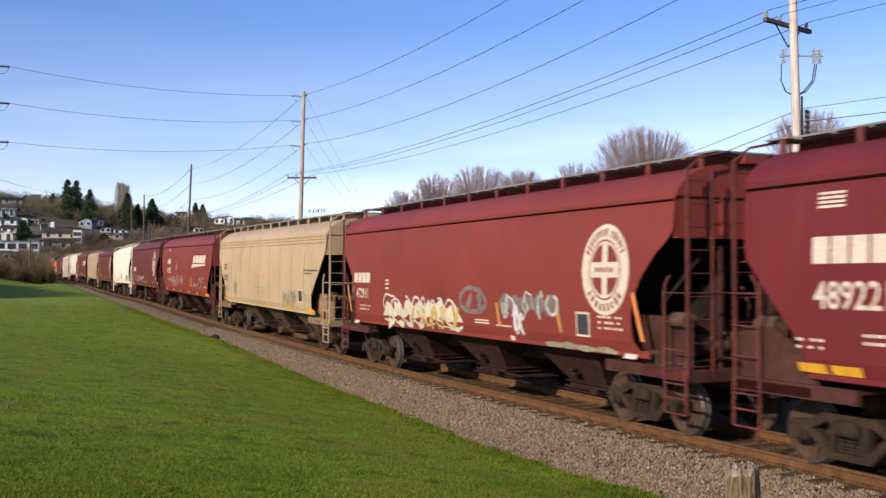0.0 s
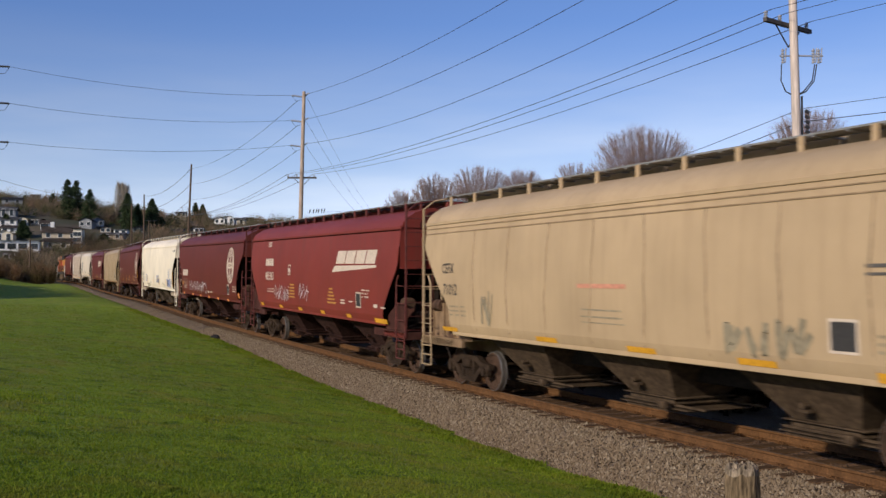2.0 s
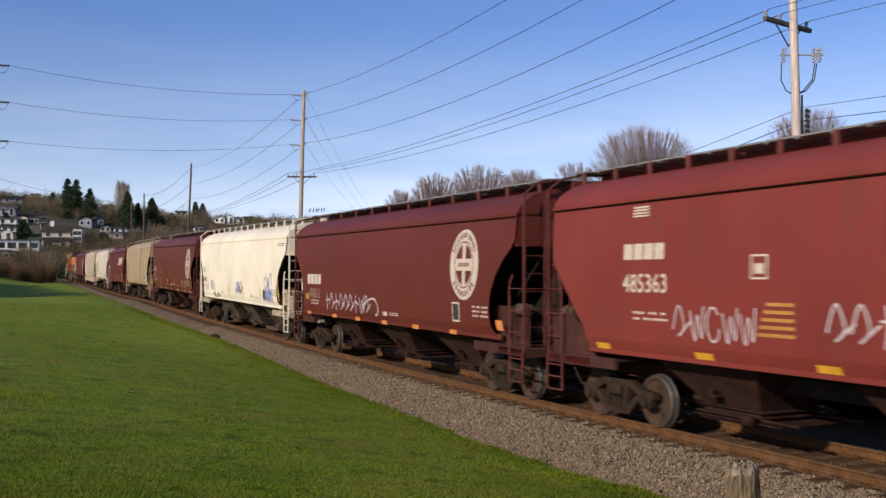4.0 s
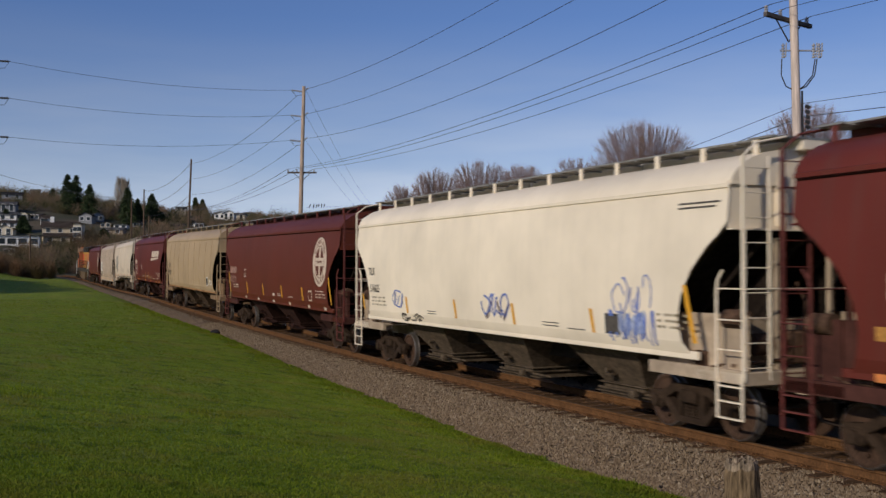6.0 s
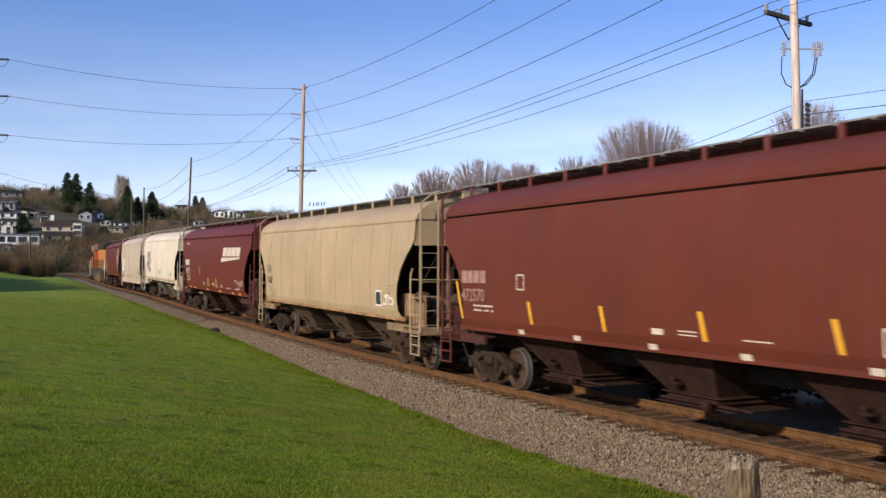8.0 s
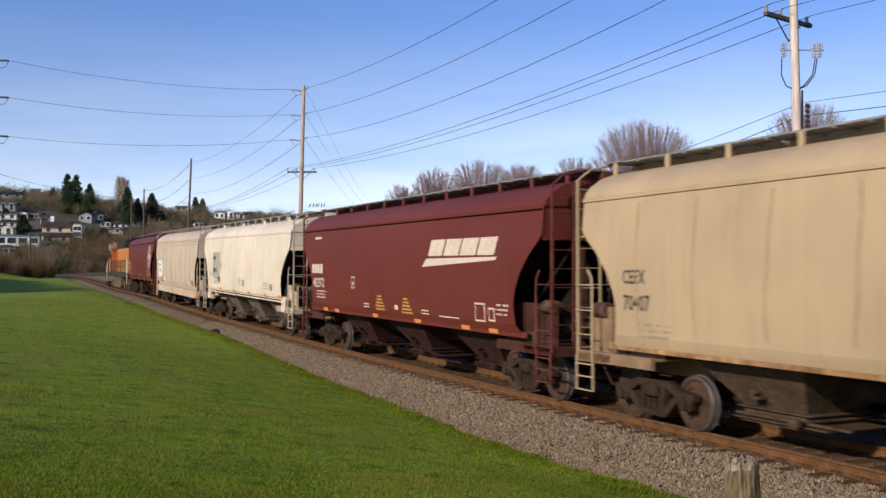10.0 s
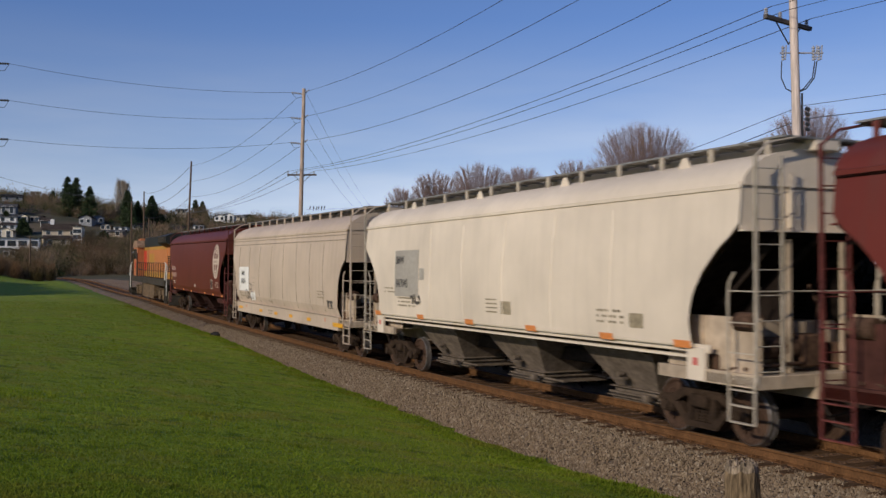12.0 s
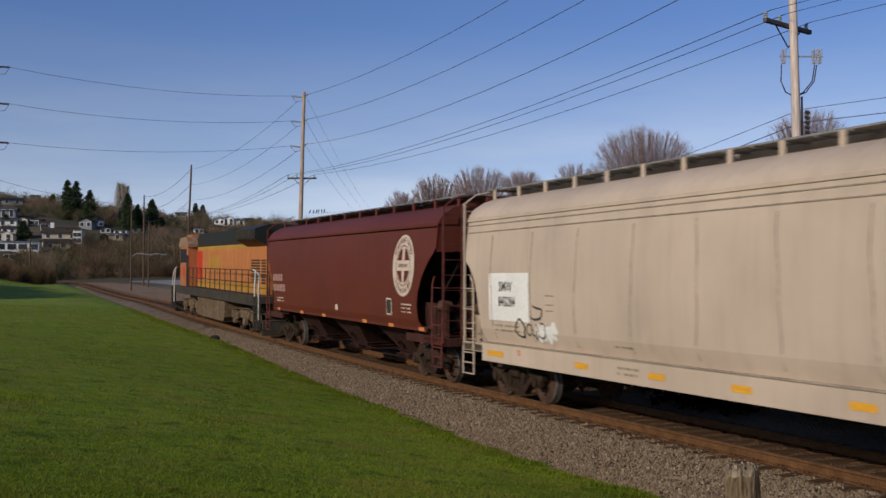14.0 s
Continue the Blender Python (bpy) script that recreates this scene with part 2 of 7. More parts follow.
def ground_height(x, y):
    x, y = np.asarray(x, dtype=float), np.asarray(y, dtype=float)
    s, u = to_track(x, y)
    zt = np.interp(s, TS, _z)
    lip = np.interp(s, (9, 12, 14, 18, 27, 33, 41, 56, 68, 117), (-0.40, -0.52, -0.60, -0.62, -0.53, -0.40, -0.22, -0.22, -0.24, -0.10)) + 0.02
    near = np.interp(u, (-60, -30, -12), (2.2, 1.6, 0.95))
    near = np.where(u < -2.7, lip + (near - lip) * np.clip((-2.7 - u) / 9.3, 0, 1) ** 0.92, lip - 0.35 * ease(-2.7, -2.3, u))
    near = np.where(u > 0, np.interp(u, (0, 2.4, 9, 16, 60), (-0.9, -0.75, -0.45, -0.1, 0.2)), near)
    z = near + zt * ease(-14, -3, u) + wobble(x, y, 0.35, 3) * 0.05 * ease(3.0, 6.0, np.abs(u))
    r = np.hypot(x, y)
    # the overgrown bank on the near side of the bend
    z = z + 2.6 * ease(112, 170, y) * (1 - ease(-15, -5.5, u)) * (1 - ease(190, 230, y) * 0.3)
    ang = np.degrees(np.arctan2(x * math.cos(radians(YAW)) - y * math.sin(radians(YAW)), x * math.sin(radians(YAW)) + y * math.cos(radians(YAW))))
    hill = np.interp(ang, RIDGE_A, RIDGE_H)
    z = z + hill * ease(205, 430, r) * (y > 0) * (1 - 0.9 * ease(450, 900, r)) + wobble(x, y, 0.03, 9) * 1.6 * ease(230, 330, r) * (y > 0)
    return z


def turf_patches(n, l, green):
    """Thin yellowish patches and lush dark ones, a metre or so across."""
    thin = ramp(n, l, noise_fac(n, l, 0.75, 5, (1, 1, 1), rough=0.62), ((0.50, (0, 0, 0)), (0.66, (0.7, 0.7, 0.7))))
    green = mix(n, l, thin, green, (0.245, 0.222, 0.034))
    lush = ramp(n, l, noise_fac(n, l, 1.7, 3, (1.25, 1, 1)), ((0.30, (0.54, 0.62, 0.52)), (0.42, (1.0, 1.0, 1.0))))
    return mix(n, l, 1.0, green, lush, "MULTIPLY")


def ground_mat():
    m, n, l, p = tree_of("grass_ground")
    big = noise_fac(n, l, 0.25, 4)
    mid = noise_fac(n, l, 2.2, 5)
    fine = noise_fac(n, l, 60, 5)
    green = ramp(n, l, mid, ((0.25, (0.122, 0.184, 0.009)), (0.5, (0.190, 0.262, 0.012)), (0.75, (0.248, 0.308, 0.021))))
    blot = ramp(n, l, noise_fac(n, l, 1.3, 7, (1, 1.3, 1), rough=0.68), ((0.34, (0.50, 0.56, 0.5)), (0.48, (0.92, 0.94, 0.9)), (0.56, (1.05, 1.04, 1.0)), (0.70, (1.32, 1.22, 1.15))))
    green = mix(n, l, 1.0, green, blot, "MULTIPLY")
    dry = ramp(n, l, big, ((0.50, (0, 0, 0)), (0.72, (0.65, 0.65, 0.65))))
    green = mix(n, l, dry, green, (0.235, 0.215, 0.040))
    tone = ramp(n, l, fine, ((0.3, (0.86, 0.86, 0.86)), (0.7, (1.12, 1.12, 1.12))))
    green = mix(n, l, 1.0, green, tone, "MULTIPLY")
    tufts = noise_fac(n, l, 11, 5, (1, 1, 1), rough=0.7)
    green = mix(n, l, 1.0, green, ramp(n, l, tufts, ((0.34, (0.74, 0.78, 0.72)), (0.52, (1.0, 1.0, 1.0)), (0.68, (1.18, 1.12, 1.1)))), "MULTIPLY")
    green = turf_patches(n, l, green)
    scrub = ramp(n, l, noise_fac(n, l, 0.06, 6), ((0.35, (0.125, 0.098, 0.066)), (0.5, (0.090, 0.078, 0.048)), (0.65, (0.060, 0.066, 0.034))))
    pos, sep = n.new("ShaderNodeNewGeometry"), n.new("ShaderNodeSeparateXYZ")
    l.new(pos.outputs["Position"], sep.inputs["Vector"])
    far = n.new("ShaderNodeMapRange")
    far.inputs["From Min"].default_value, far.inputs["From Max"].default_value = 150, 168
    l.new(sep.outputs["Y"], far.inputs["Value"])
    beyond = n.new("ShaderNodeMapRange")
    beyond.inputs["From Min"].default_value, beyond.inputs["From Max"].default_value = 13.6, 15.5
    l.new(sep.outputs["X"], beyond.inputs["Value"])
    green = mix(n, l, beyond.outputs["Result"], green, (0.17, 0.125, 0.08))
    l.new(mix(n, l, far.outputs["Result"], green, scrub), p.inputs["Base Color"])
    p.inputs["Roughness"].default_value = 0.9
    p.inputs["Specular IOR Level"].default_value = 0.2
    bump(n, l, p, fine, 0.5, 0.03)
    return m


GRASS = ground_mat()
rs = np.concatenate((np.arange(0.5, 40, 0.5), np.geomspace(40, 4000, 130)))
aa = np.radians(np.concatenate((np.arange(-180, -40, 5), np.arange(-40, 45, 0.35), np.arange(45, 180.1, 5))))
gr, ga = np.meshgrid(rs, aa, indexing="ij")
gx, gy = gr * np.sin(ga + radians(YAW)), gr * np.cos(ga + radians(YAW))
gz = ground_height(gx, gy)
nr, na = gr.shape
gv = np.stack((gx, gy, gz), -1).reshape(-1, 3).tolist()
gf = [(i * na + j, i * na + j + 1, (i + 1) * na + j + 1, (i + 1) * na + j) for i in range(nr - 1) for j in range(na - 1)]
gv.append((0, 0, float(ground_height(0, 0))))
gf += [(len(gv) - 1, j + 1, j) for j in range(na - 1)]
ground = soup("ground", gv, gf, GRASS)
ground.data.shade_smooth()
tagged(ground, "mown green lawn sloping down to the railway, brown wooded hill beyond", "ground", kind="structure")


def stone_mat(name, tones, rough=0.9):
    m, n, l, p = tree_of(name)
    vor = n.new("ShaderNodeTexVoronoi")
    tc = n.new("ShaderNodeTexCoord")
    vor.inputs["Scale"].default_value = 17
    l.new(tc.outputs["Object"], vor.inputs["Vector"])
    sep = n.new("ShaderNodeSeparateColor")
    l.new(vor.outputs["Color"], sep.inputs["Color"])
    c = ramp(n, l, sep.outputs[0], tuple((i / (len(tones) - 1), t) for i, t in enumerate(tones)))
    patch = ramp(n, l, noise_fac(n, l, 0.6, 4), ((0.3, (0.75, 0.72, 0.68)), (0.7, (1.15, 1.13, 1.1))))
    l.new(mix(n, l, 1.0, c, patch, "MULTIPLY"), p.inputs["Base Color"])
    p.inputs["Roughness"].default_value = rough
    bump(n, l, p, vor.outputs["Distance"], 1.0, 0.05)
    return m


BALLAST = stone_mat("ballast_gravel", ((0.110, 0.072, 0.040), (0.180, 0.122, 0.070), (0.240, 0.172, 0.105), (0.140, 0.092, 0.052)))
DIRT = stone_mat("rusty_gravel", ((0.085, 0.045, 0.022), (0.160, 0.083, 0.038), (0.120, 0.063, 0.030)))


def strip(name, us, ups, s0, s1, step, material, label, category, rough=0.0, seed=1):
    ss = np.arange(s0, s1, step)
    sg, ug = np.meshgrid(ss, np.array(us), indexing="ij")
    up = ups(sg, ug) if callable(ups) else np.broadcast_to(np.array(ups), sg.shape).copy()
    if rough:
        up += np.random.RandomState(seed).normal(0, rough, up.shape)
    v = rail_points(sg, ug, up).reshape(-1, 3).tolist()
    w = len(us)
    f = [(i * w + j, i * w + j + 1, (i + 1) * w + j + 1, (i + 1) * w + j) for i in range(len(ss) - 1) for j in range(w - 1)]
    ob = soup(name, v, f, material)
    return tagged(ob, label, category, kind="structure")


ballast_us = np.linspace(-2.95, -0.62, 22)
ballast_up = np.interp(ballast_us, (-2.95, -2.7, -1.85, -1.45, -1.3, -0.6), (-0.95, -0.60, -0.29, -0.20, -0.195, -0.195))
lip_up = lambda s: np.interp(s, (9, 12, 14, 18, 27, 33, 41, 56, 68, 117), (-0.40, -0.52, -0.60, -0.62, -0.53, -0.40, -0.22, -0.22, -0.24, -0.10))
middle_us = np.linspace(-1.16, 2.3, 28)
middle_up = np.interp(middle_us, (-1.16, -0.95, 1.45, 1.75, 2.3), (-0.197, -0.178, -0.172, -0.19, -0.36))
far_us = np.linspace(-2.95, -0.62, 7)
far_up = np.interp(far_us, ballast_us, ballast_up)
far_mid = np.linspace(-0.64, 2.3, 6)
far_mid_up = np.interp(far_mid, middle_us, middle_up)


def spill(s):
    """Where the loose stone ends towards the lawn: it has spread out beside the viewer."""
    return -2.62 - 0.62 * ease(23, 13, s) + 0.10 * np.sin(s * 3.1) + 0.07 * np.sin(s * 7.7 + 1)


def ballast_profile(s, u):
    up = np.interp(u, (-3.6, -2.95, -2.7, -1.85, -1.45, -1.3, -0.6), (-1.3, -0.95, -0.60, -0.29, -0.20, -0.195, -0.195))
    return np.where((u > spill(s)) & (s < 23.5), np.maximum(up, lip_up(s) + 0.055), up)


strip("ballast_bed", np.linspace(-3.5, -1.12, 24), ballast_profile, 3, 70, 0.12, BALLAST, "grey-brown crushed stone ballast shoulder beside the rails", "ballast", 0.016)
strip("ballast_bed_far", far_us, far_up, 69.9, 330, 2.0, BALLAST, "grey-brown ballast along the distant track", "ballast")
strip("ballast_bed_behind", far_us, far_up, -230, 3.1, 3.0, BALLAST, "grey-brown ballast behind the viewer", "ballast")
strip("track_bed", middle_us, middle_up, 3, 70, 0.12, DIRT, "rust-stained dark gravel between the rails", "ballast", 0.012, 2)
strip("track_bed_far", far_mid, far_mid_up, 69.9, 330, 2.0, DIRT, "rust-stained gravel of the distant track", "ballast")
strip("track_bed_behind", far_mid, far_mid_up, -230, 3.1, 3.0, DIRT, "rust-stained gravel behind the viewer", "ballast")
strip("dirt_shoulder", np.linspace(2.25, 10.5, 12), np.interp(np.linspace(2.25, 10.5, 12), (2.25, 4, 9, 10.5), (-0.34, -0.36, -0.34, -0.5)), -40, 300, 1.0, stone_mat("brown_gravel", ((0.20, 0.126, 0.064), (0.31, 0.198, 0.104), (0.25, 0.160, 0.083))),
      "rust-brown gravel shoulder on the far side of the track", "gravel", 0.02)

# loose stones on the bed's near shoulder
rg = np.random.RandomState(5)
ns = 50000
ss_ = 6 + 44 * rg.rand(ns) ** 1.5
lo_ = np.minimum(spill(ss_), -2.7)
uu_ = lo_ + (-0.98 - lo_) * rg.rand(ns) ** 1.2
pp = rail_points(ss_, uu_, ballast_profile(ss_, uu_) + 0.006)
rad = 0.018 + 0.022 * rg.rand(ns)
octa = np.array(((1, 0, 0), (0, 1, 0), (-1, 0, 0), (0, -1, 0), (0, 0, 1)), dtype=float)
tri = np.array(((0, 1, 4), (1, 2, 4), (2, 3, 4), (3, 0, 4)))
turn = rg.rand(ns) * 6.28
lean = rg.normal(0, 0.35, (ns, 5, 3))
ov = octa[None] * (0.8 + 0.5 * rg.rand(ns, 5, 1)) + lean * 0.5
cx, sx = np.cos(turn)[:, None], np.sin(turn)[:, None]
ov = np.stack((ov[..., 0] * cx - ov[..., 1] * sx, ov[..., 0] * sx + ov[..., 1] * cx, ov[..., 2]), -1) * rad[:, None, None] + pp[:, None, :]
def island_mat(name, tones):
    m, n, l, p = tree_of(name)
    geo = n.new("ShaderNodeNewGeometry")
    c = ramp(n, l, geo.outputs["Random Per Island"], tuple((i / (len(tones) - 1), t) for i, t in enumerate(tones)))
    l.new(c, p.inputs["Base Color"])
    p.inputs["Roughness"].default_value = 0.9
    return m


STONES = island_mat("ballast_stone", ((0.105, 0.069, 0.038), (0.175, 0.118, 0.066), (0.215, 0.152, 0.090), (0.135, 0.089, 0.050), (0.30, 0.23, 0.15)))
loose = soup("ballast_stones", ov.reshape(-1, 3).tolist(), (tri[None] + 5 * np.arange(ns)[:, None, None]).reshape(-1, 3).tolist(), STONES)
tagged(loose, "loose grey and brown crushed stones on the ballast", "stones", kind="stuff")

# rails, each of a foot, a web and a head
RAIL_FOOT = ((-0.07, -0.172), (0.07, -0.172), (0.07, -0.16), (0.012, -0.14), (-0.012, -0.14), (-0.07, -0.16))
RAIL_WEB = ((-0.012, -0.142), (0.012, -0.142), (0.010, -0.048), (-0.010, -0.048))
RAIL_HEAD = ((-0.010, -0.05), (0.010, -0.05), (0.036, -0.036), (0.036, -0.006), (0.028, 0), (-0.028, 0), (-0.036, -0.006), (-0.036, -0.036))


def rail(u):
    ss = np.concatenate((np.arange(-230, -5, 5.0), np.arange(-5, 70, 1.0), np.arange(70, 330, 3.0)))
    ob = empty("rail", "rusty steel rail with a worn bright head", "rail", "rails of the track")
    for name, profile in (("foot", RAIL_FOOT), ("web", RAIL_WEB), ("head", RAIL_HEAD)):
        k = len(profile)
        v = [rail_point(s, u + a, b) for s in ss for a, b in profile]
        f = [(i * k + j, i * k + (j + 1) % k, (i + 1) * k + (j + 1) % k, (i + 1) * k + j) for i in range(len(ss) - 1) for j in range(k)]
        piece = soup(name, v, f, (RUST, RAIL_TOP))
        for p in piece.data.polygons:
            p.material_index = 1 if name == "head" and p.index % k == 4 else 0
        piece.parent = ob
    return ob


rail(-0.7535), rail(0.7535)

# ties under the rails, those near the viewer as pieces
ties = empty("railway_ties", "dark weathered wooden railway ties half sunk in ballast", "ties", kind="structure")
tie_mesh = mesh_of(bx(-1.3, 1.3, -0.115, 0.115, -0.2, 0, bevel=0.012), TIE, "tie")
pb = bx(-0.17, 0.17, -0.095, 0.095, -0.004, 0.012, bevel=0.003)
for sx_, sy in ((-0.11, 0.06), (0.11, -0.06), (-0.12, -0.05)):
    box(pb, sx_ - 0.012, sx_ + 0.012, sy - 0.012, sy + 0.012, 0.01, 0.035)
plate_mesh = mesh_of(pb, RUST, "tie_plate")
far_co = []
rt = random.Random(3)
for i in range(-60, 480):
    s = i * 0.52
    jog, skew = rt.uniform(-0.06, 0.06), rt.uniform(-1.2, 1.2)
    th = float(np.interp(s, TS, _th))
    base = rail_point(s, jog, -0.155 + rt.uniform(-0.008, 0.006))
    m = Matrix.Translation(base) @ Matrix.Rotation(-th + radians(skew), 4, "Z")
    if 4 < s < 75:
        part("tie", tie_mesh, None, ties, m=m)
        if s < 34:
            for u in (-0.7535, 0.7535):
                part("tie_plate", plate_mesh, None, ties, m=m @ pose(u - jog, 0, 0))
    else:
        far_co.append([m @ Vector(c) for c in ((-1.3, -0.115, 0), (1.3, -0.115, 0), (1.3, 0.115, 0), (-1.3, 0.115, 0))])
far_ties = new("ties_far", triangles("ties_far", np.array([[tuple(v) for v in q] for q in far_co]), TIE, 4))
far_ties.parent = ties
tagged(far_ties, kind="stuff")

# ---------------------------------------------------------------- wheels and trucks
WHEEL_R = 0.457
wb = bmesh.new()
tube(wb, (-1.02, 0, 0), (1.02, 0, 0), 0.075, 12)
AXLE_MESH = mesh_of(wb, WHEEL, "axle")


def wheel_mesh():
    bm = lathe(bmesh.new(), ((-0.07, 0.10), (-0.07, 0.15), (-0.03, 0.17), (-0.035, 0.36), (-0.07, 0.40), (-0.07, WHEEL_R - 0.022), (-0.055, WHEEL_R), (0.045, WHEEL_R + 0.004),
                             (0.05, WHEEL_R + 0.025), (0.068, WHEEL_R + 0.025), (0.07, 0.40), (0.03, 0.36), (0.03, 0.17), (0.07, 0.15), (0.07, 0.10)), 32)
    for k in range(3):
        a = k * 2.094
        tube(bm, (-0.075, 0.27 * math.cos(a), 0.27 * math.sin(a)), (-0.02, 0.27 * math.cos(a), 0.27 * math.sin(a)), 0.03, 6)
    me = mesh_of(bm, (WHEEL, TREAD), "wheel")
    for p in me.polygons:
        c = p.center
        r = math.hypot(c.y, c.z)
        p.material_index = 1 if r > WHEEL_R - 0.02 and c.x < 0.06 else 0
    return me


WHEEL_MESH = wheel_mesh()
SPIN = []                                   # wheelsets and their radius, for the keys


def wheelset(parent, y, car=None):
    ob = part("wheelset", AXLE_MESH, None, parent, m=pose(0, y, WHEEL_R))
    part("wheel", WHEEL_MESH, None, ob, m=pose(-0.79, 0, 0))
    part("wheel", WHEEL_MESH, None, ob, m=pose(0.79, 0, 0, 0, 0, 180))
    SPIN.append((ob, y))
    return ob


def side_frame_mesh():
    """Cast side frame: arched top, window for the bolster, dropped middle, journals at the ends."""
    bm = bmesh.new()
    top = ((-1.10, 0.50), (-1.10, 0.62), (-0.72, 0.66), (-0.45, 0.79), (0.45, 0.79), (0.72, 0.66), (1.10, 0.62), (1.10, 0.50), (0.72, 0.50), (0.40, 0.66), (-0.40, 0.66), (-0.72, 0.50))
    prism(bm, top, -0.07, 0.07)
    prism(bm, ((-0.72, 0.50), (-0.60, 0.54), (-0.26, 0.27), (0.26, 0.27), (0.60, 0.54), (0.72, 0.50), (0.38, 0.17), (-0.38, 0.17)), -0.08, 0.08)
    box(bm, -0.075, 0.075, -0.33, -0.24, 0.25, 0.70, 0.01)
    box(bm, -0.075, 0.075, 0.24, 0.33, 0.25, 0.70, 0.01)
    for y in (-0.89, 0.89):
        box(bm, -0.10, 0.06, y - 0.15, y + 0.15, 0.34, 0.58, 0.03)
        tube(bm, (-0.14, y, 0.457), (-0.05, y, 0.457), 0.10, 14)
    return mesh_of(bm, TRUCK, "side_frame")


def spring_mesh():
    bm = bmesh.new()
    for k in range(5):
        tube(bm, (0, 0, 0.28 + k * 0.05), (0, 0, 0.305 + k * 0.05), 0.068, 10)
    tube(bm, (0, 0, 0.27), (0, 0, 0.53), 0.045, 8)
    return mesh_of(bm, TRUCK, "spring")


SIDE_FRAME, SPRING = side_frame_mesh(), spring_mesh()
bb = bmesh.new()
box(bb, -1.15, 1.15, -0.2, 0.2, 0.5, 0.72, 0.03)
box(bb, -0.4, 0.4, -0.3, 0.3, 0.68, 0.80, 0.02)
for sy in (-1, 1):
    box(bb, -0.85, 0.85, sy * 0.36 - 0.04, sy * 0.36 + 0.04, 0.36, 0.46, 0.01)
    for sx_ in (-0.76, 0.76):
        box(bb, sx_ - 0.05, sx_ + 0.05, sy * 0.36 - 0.03, sy * 0.42 + 0.03, 0.30, 0.58)
BOLSTER = mesh_of(bb, TRUCK, "truck")


def truck(car, y):
    tr = part("truck", BOLSTER, None, car, "grimy three-piece freight truck", m=pose(0, y, 0))
    for sx_, rz in ((-1.0, 0), (1.0, 180)):
        part("side_frame", SIDE_FRAME, None, tr, m=pose(sx_, 0, 0, 0, 0, rz))
        for y2 in (-0.16, 0.0, 0.16):
            part("spring", SPRING, None, tr, m=pose(sx_ * 1.0, y2, 0))
    for y2 in (-0.89, 0.89):
        wheelset(tr, y2)
    return tr


def coupler_mesh(material):
    bm = bmesh.new()
    box(bm, -0.07, 0.07, 0, 0.42, 0.78, 0.95, 0.02)
    prism(bm, ((0.36, 0.72), (0.36, 1.01), (0.60, 1.0), (0.66, 0.93), (0.66, 0.80), (0.60, 0.73)), -0.17, 0.12)
    pipe(bm, [(0.25, 0.0, 0.75), (0.27, 0.3, 0.45), (0.2, 0.62, 0.40)], 0.03, 6)
    tube(bm, (-1.4, 0.10, 0.72), (0.05, 0.30, 0.80), 0.015, 5)
    return mesh_of(bm, material, "coupler")


COUPLER = coupler_mesh(UNDER)

# ---------------------------------------------------------------- covered hopper cars
Z_EAVE, Z_SILL = 4.0, 1.2
ENDS = {"angled": ((0.28, 4.0), (0.28, 3.4), (1.0, 2.62), (1.72, 1.95), (1.80, 1.2)),
        "slant": ((0.28, 4.0), (0.36, 2.95), (1.45, 1.72), (1.52, 1.2)),
        "notched": ((0.28, 4.0), (0.28, 3.06), (0.60, 2.82), (0.84, 2.45), (0.98, 1.85), (1.08, 1.2)),
        "round": ((0.28, 4.0), (0.28, 3.38), (0.74, 3.05), (1.12, 2.66), (1.36, 2.25), (1.43, 1.88), (1.36, 1.56), (1.18, 1.32), (1.10, 1.2))}


def bulge(z):
    """Half width of the side at height z."""
    return 1.50 + 0.10 * (1 - ((z - 2.45) / 1.55) ** 2) - 0.36 * max(0.0, 1.55 - z)


def side_sheet(L, ends, side, low=1.36):
    """Curved steel side with its cut-away ends, 12 mm thick."""
    zs = sorted({*np.linspace(Z_EAVE, max(low, 1.56), 14), 1.55, low} if low < 1.54 else set(np.linspace(Z_EAVE, low, 15)), reverse=True)
    ins = [float(np.interp(-z, [-e[1] for e in ends], [e[0] for e in ends])) for z in zs]
    bm = bmesh.new()
    cols = np.linspace(-1, 1, 13)
    rows = {}
    for d in (0, 0.012):
        for i, (z, q) in enumerate(zip(zs, ins)):
            for j, c in enumerate(cols):
                rows[d, i, j] = bm.verts.new((side * (bulge(z) - d), c * (L / 2 - q), z))
    R, C = len(zs), len(cols)
    for i in range(R - 1):
        for j in range(C - 1):
            bm.faces.new((rows[0, i, j], rows[0, i, j + 1], rows[0, i + 1, j + 1], rows[0, i + 1, j])).smooth = True
            bm.faces.new((rows[0.012, i, j], rows[0.012, i + 1, j], rows[0.012, i + 1, j + 1], rows[0.012, i, j + 1]))
        for j in (0, C - 1):
            bm.faces.new((rows[0, i, j], rows[0, i + 1, j], rows[0.012, i + 1, j], rows[0.012, i, j]))
    bmesh.ops.recalc_face_normals(bm, faces=bm.faces)
    return bm


def roof_height(x):
    a = abs(x)
    return float(np.interp(a, (0, 0.4, 0.8, 1.1, 1.35, 1.47, 1.5), (4.60, 4.585, 4.52, 4.42, 4.26, 4.12, 4.0)))


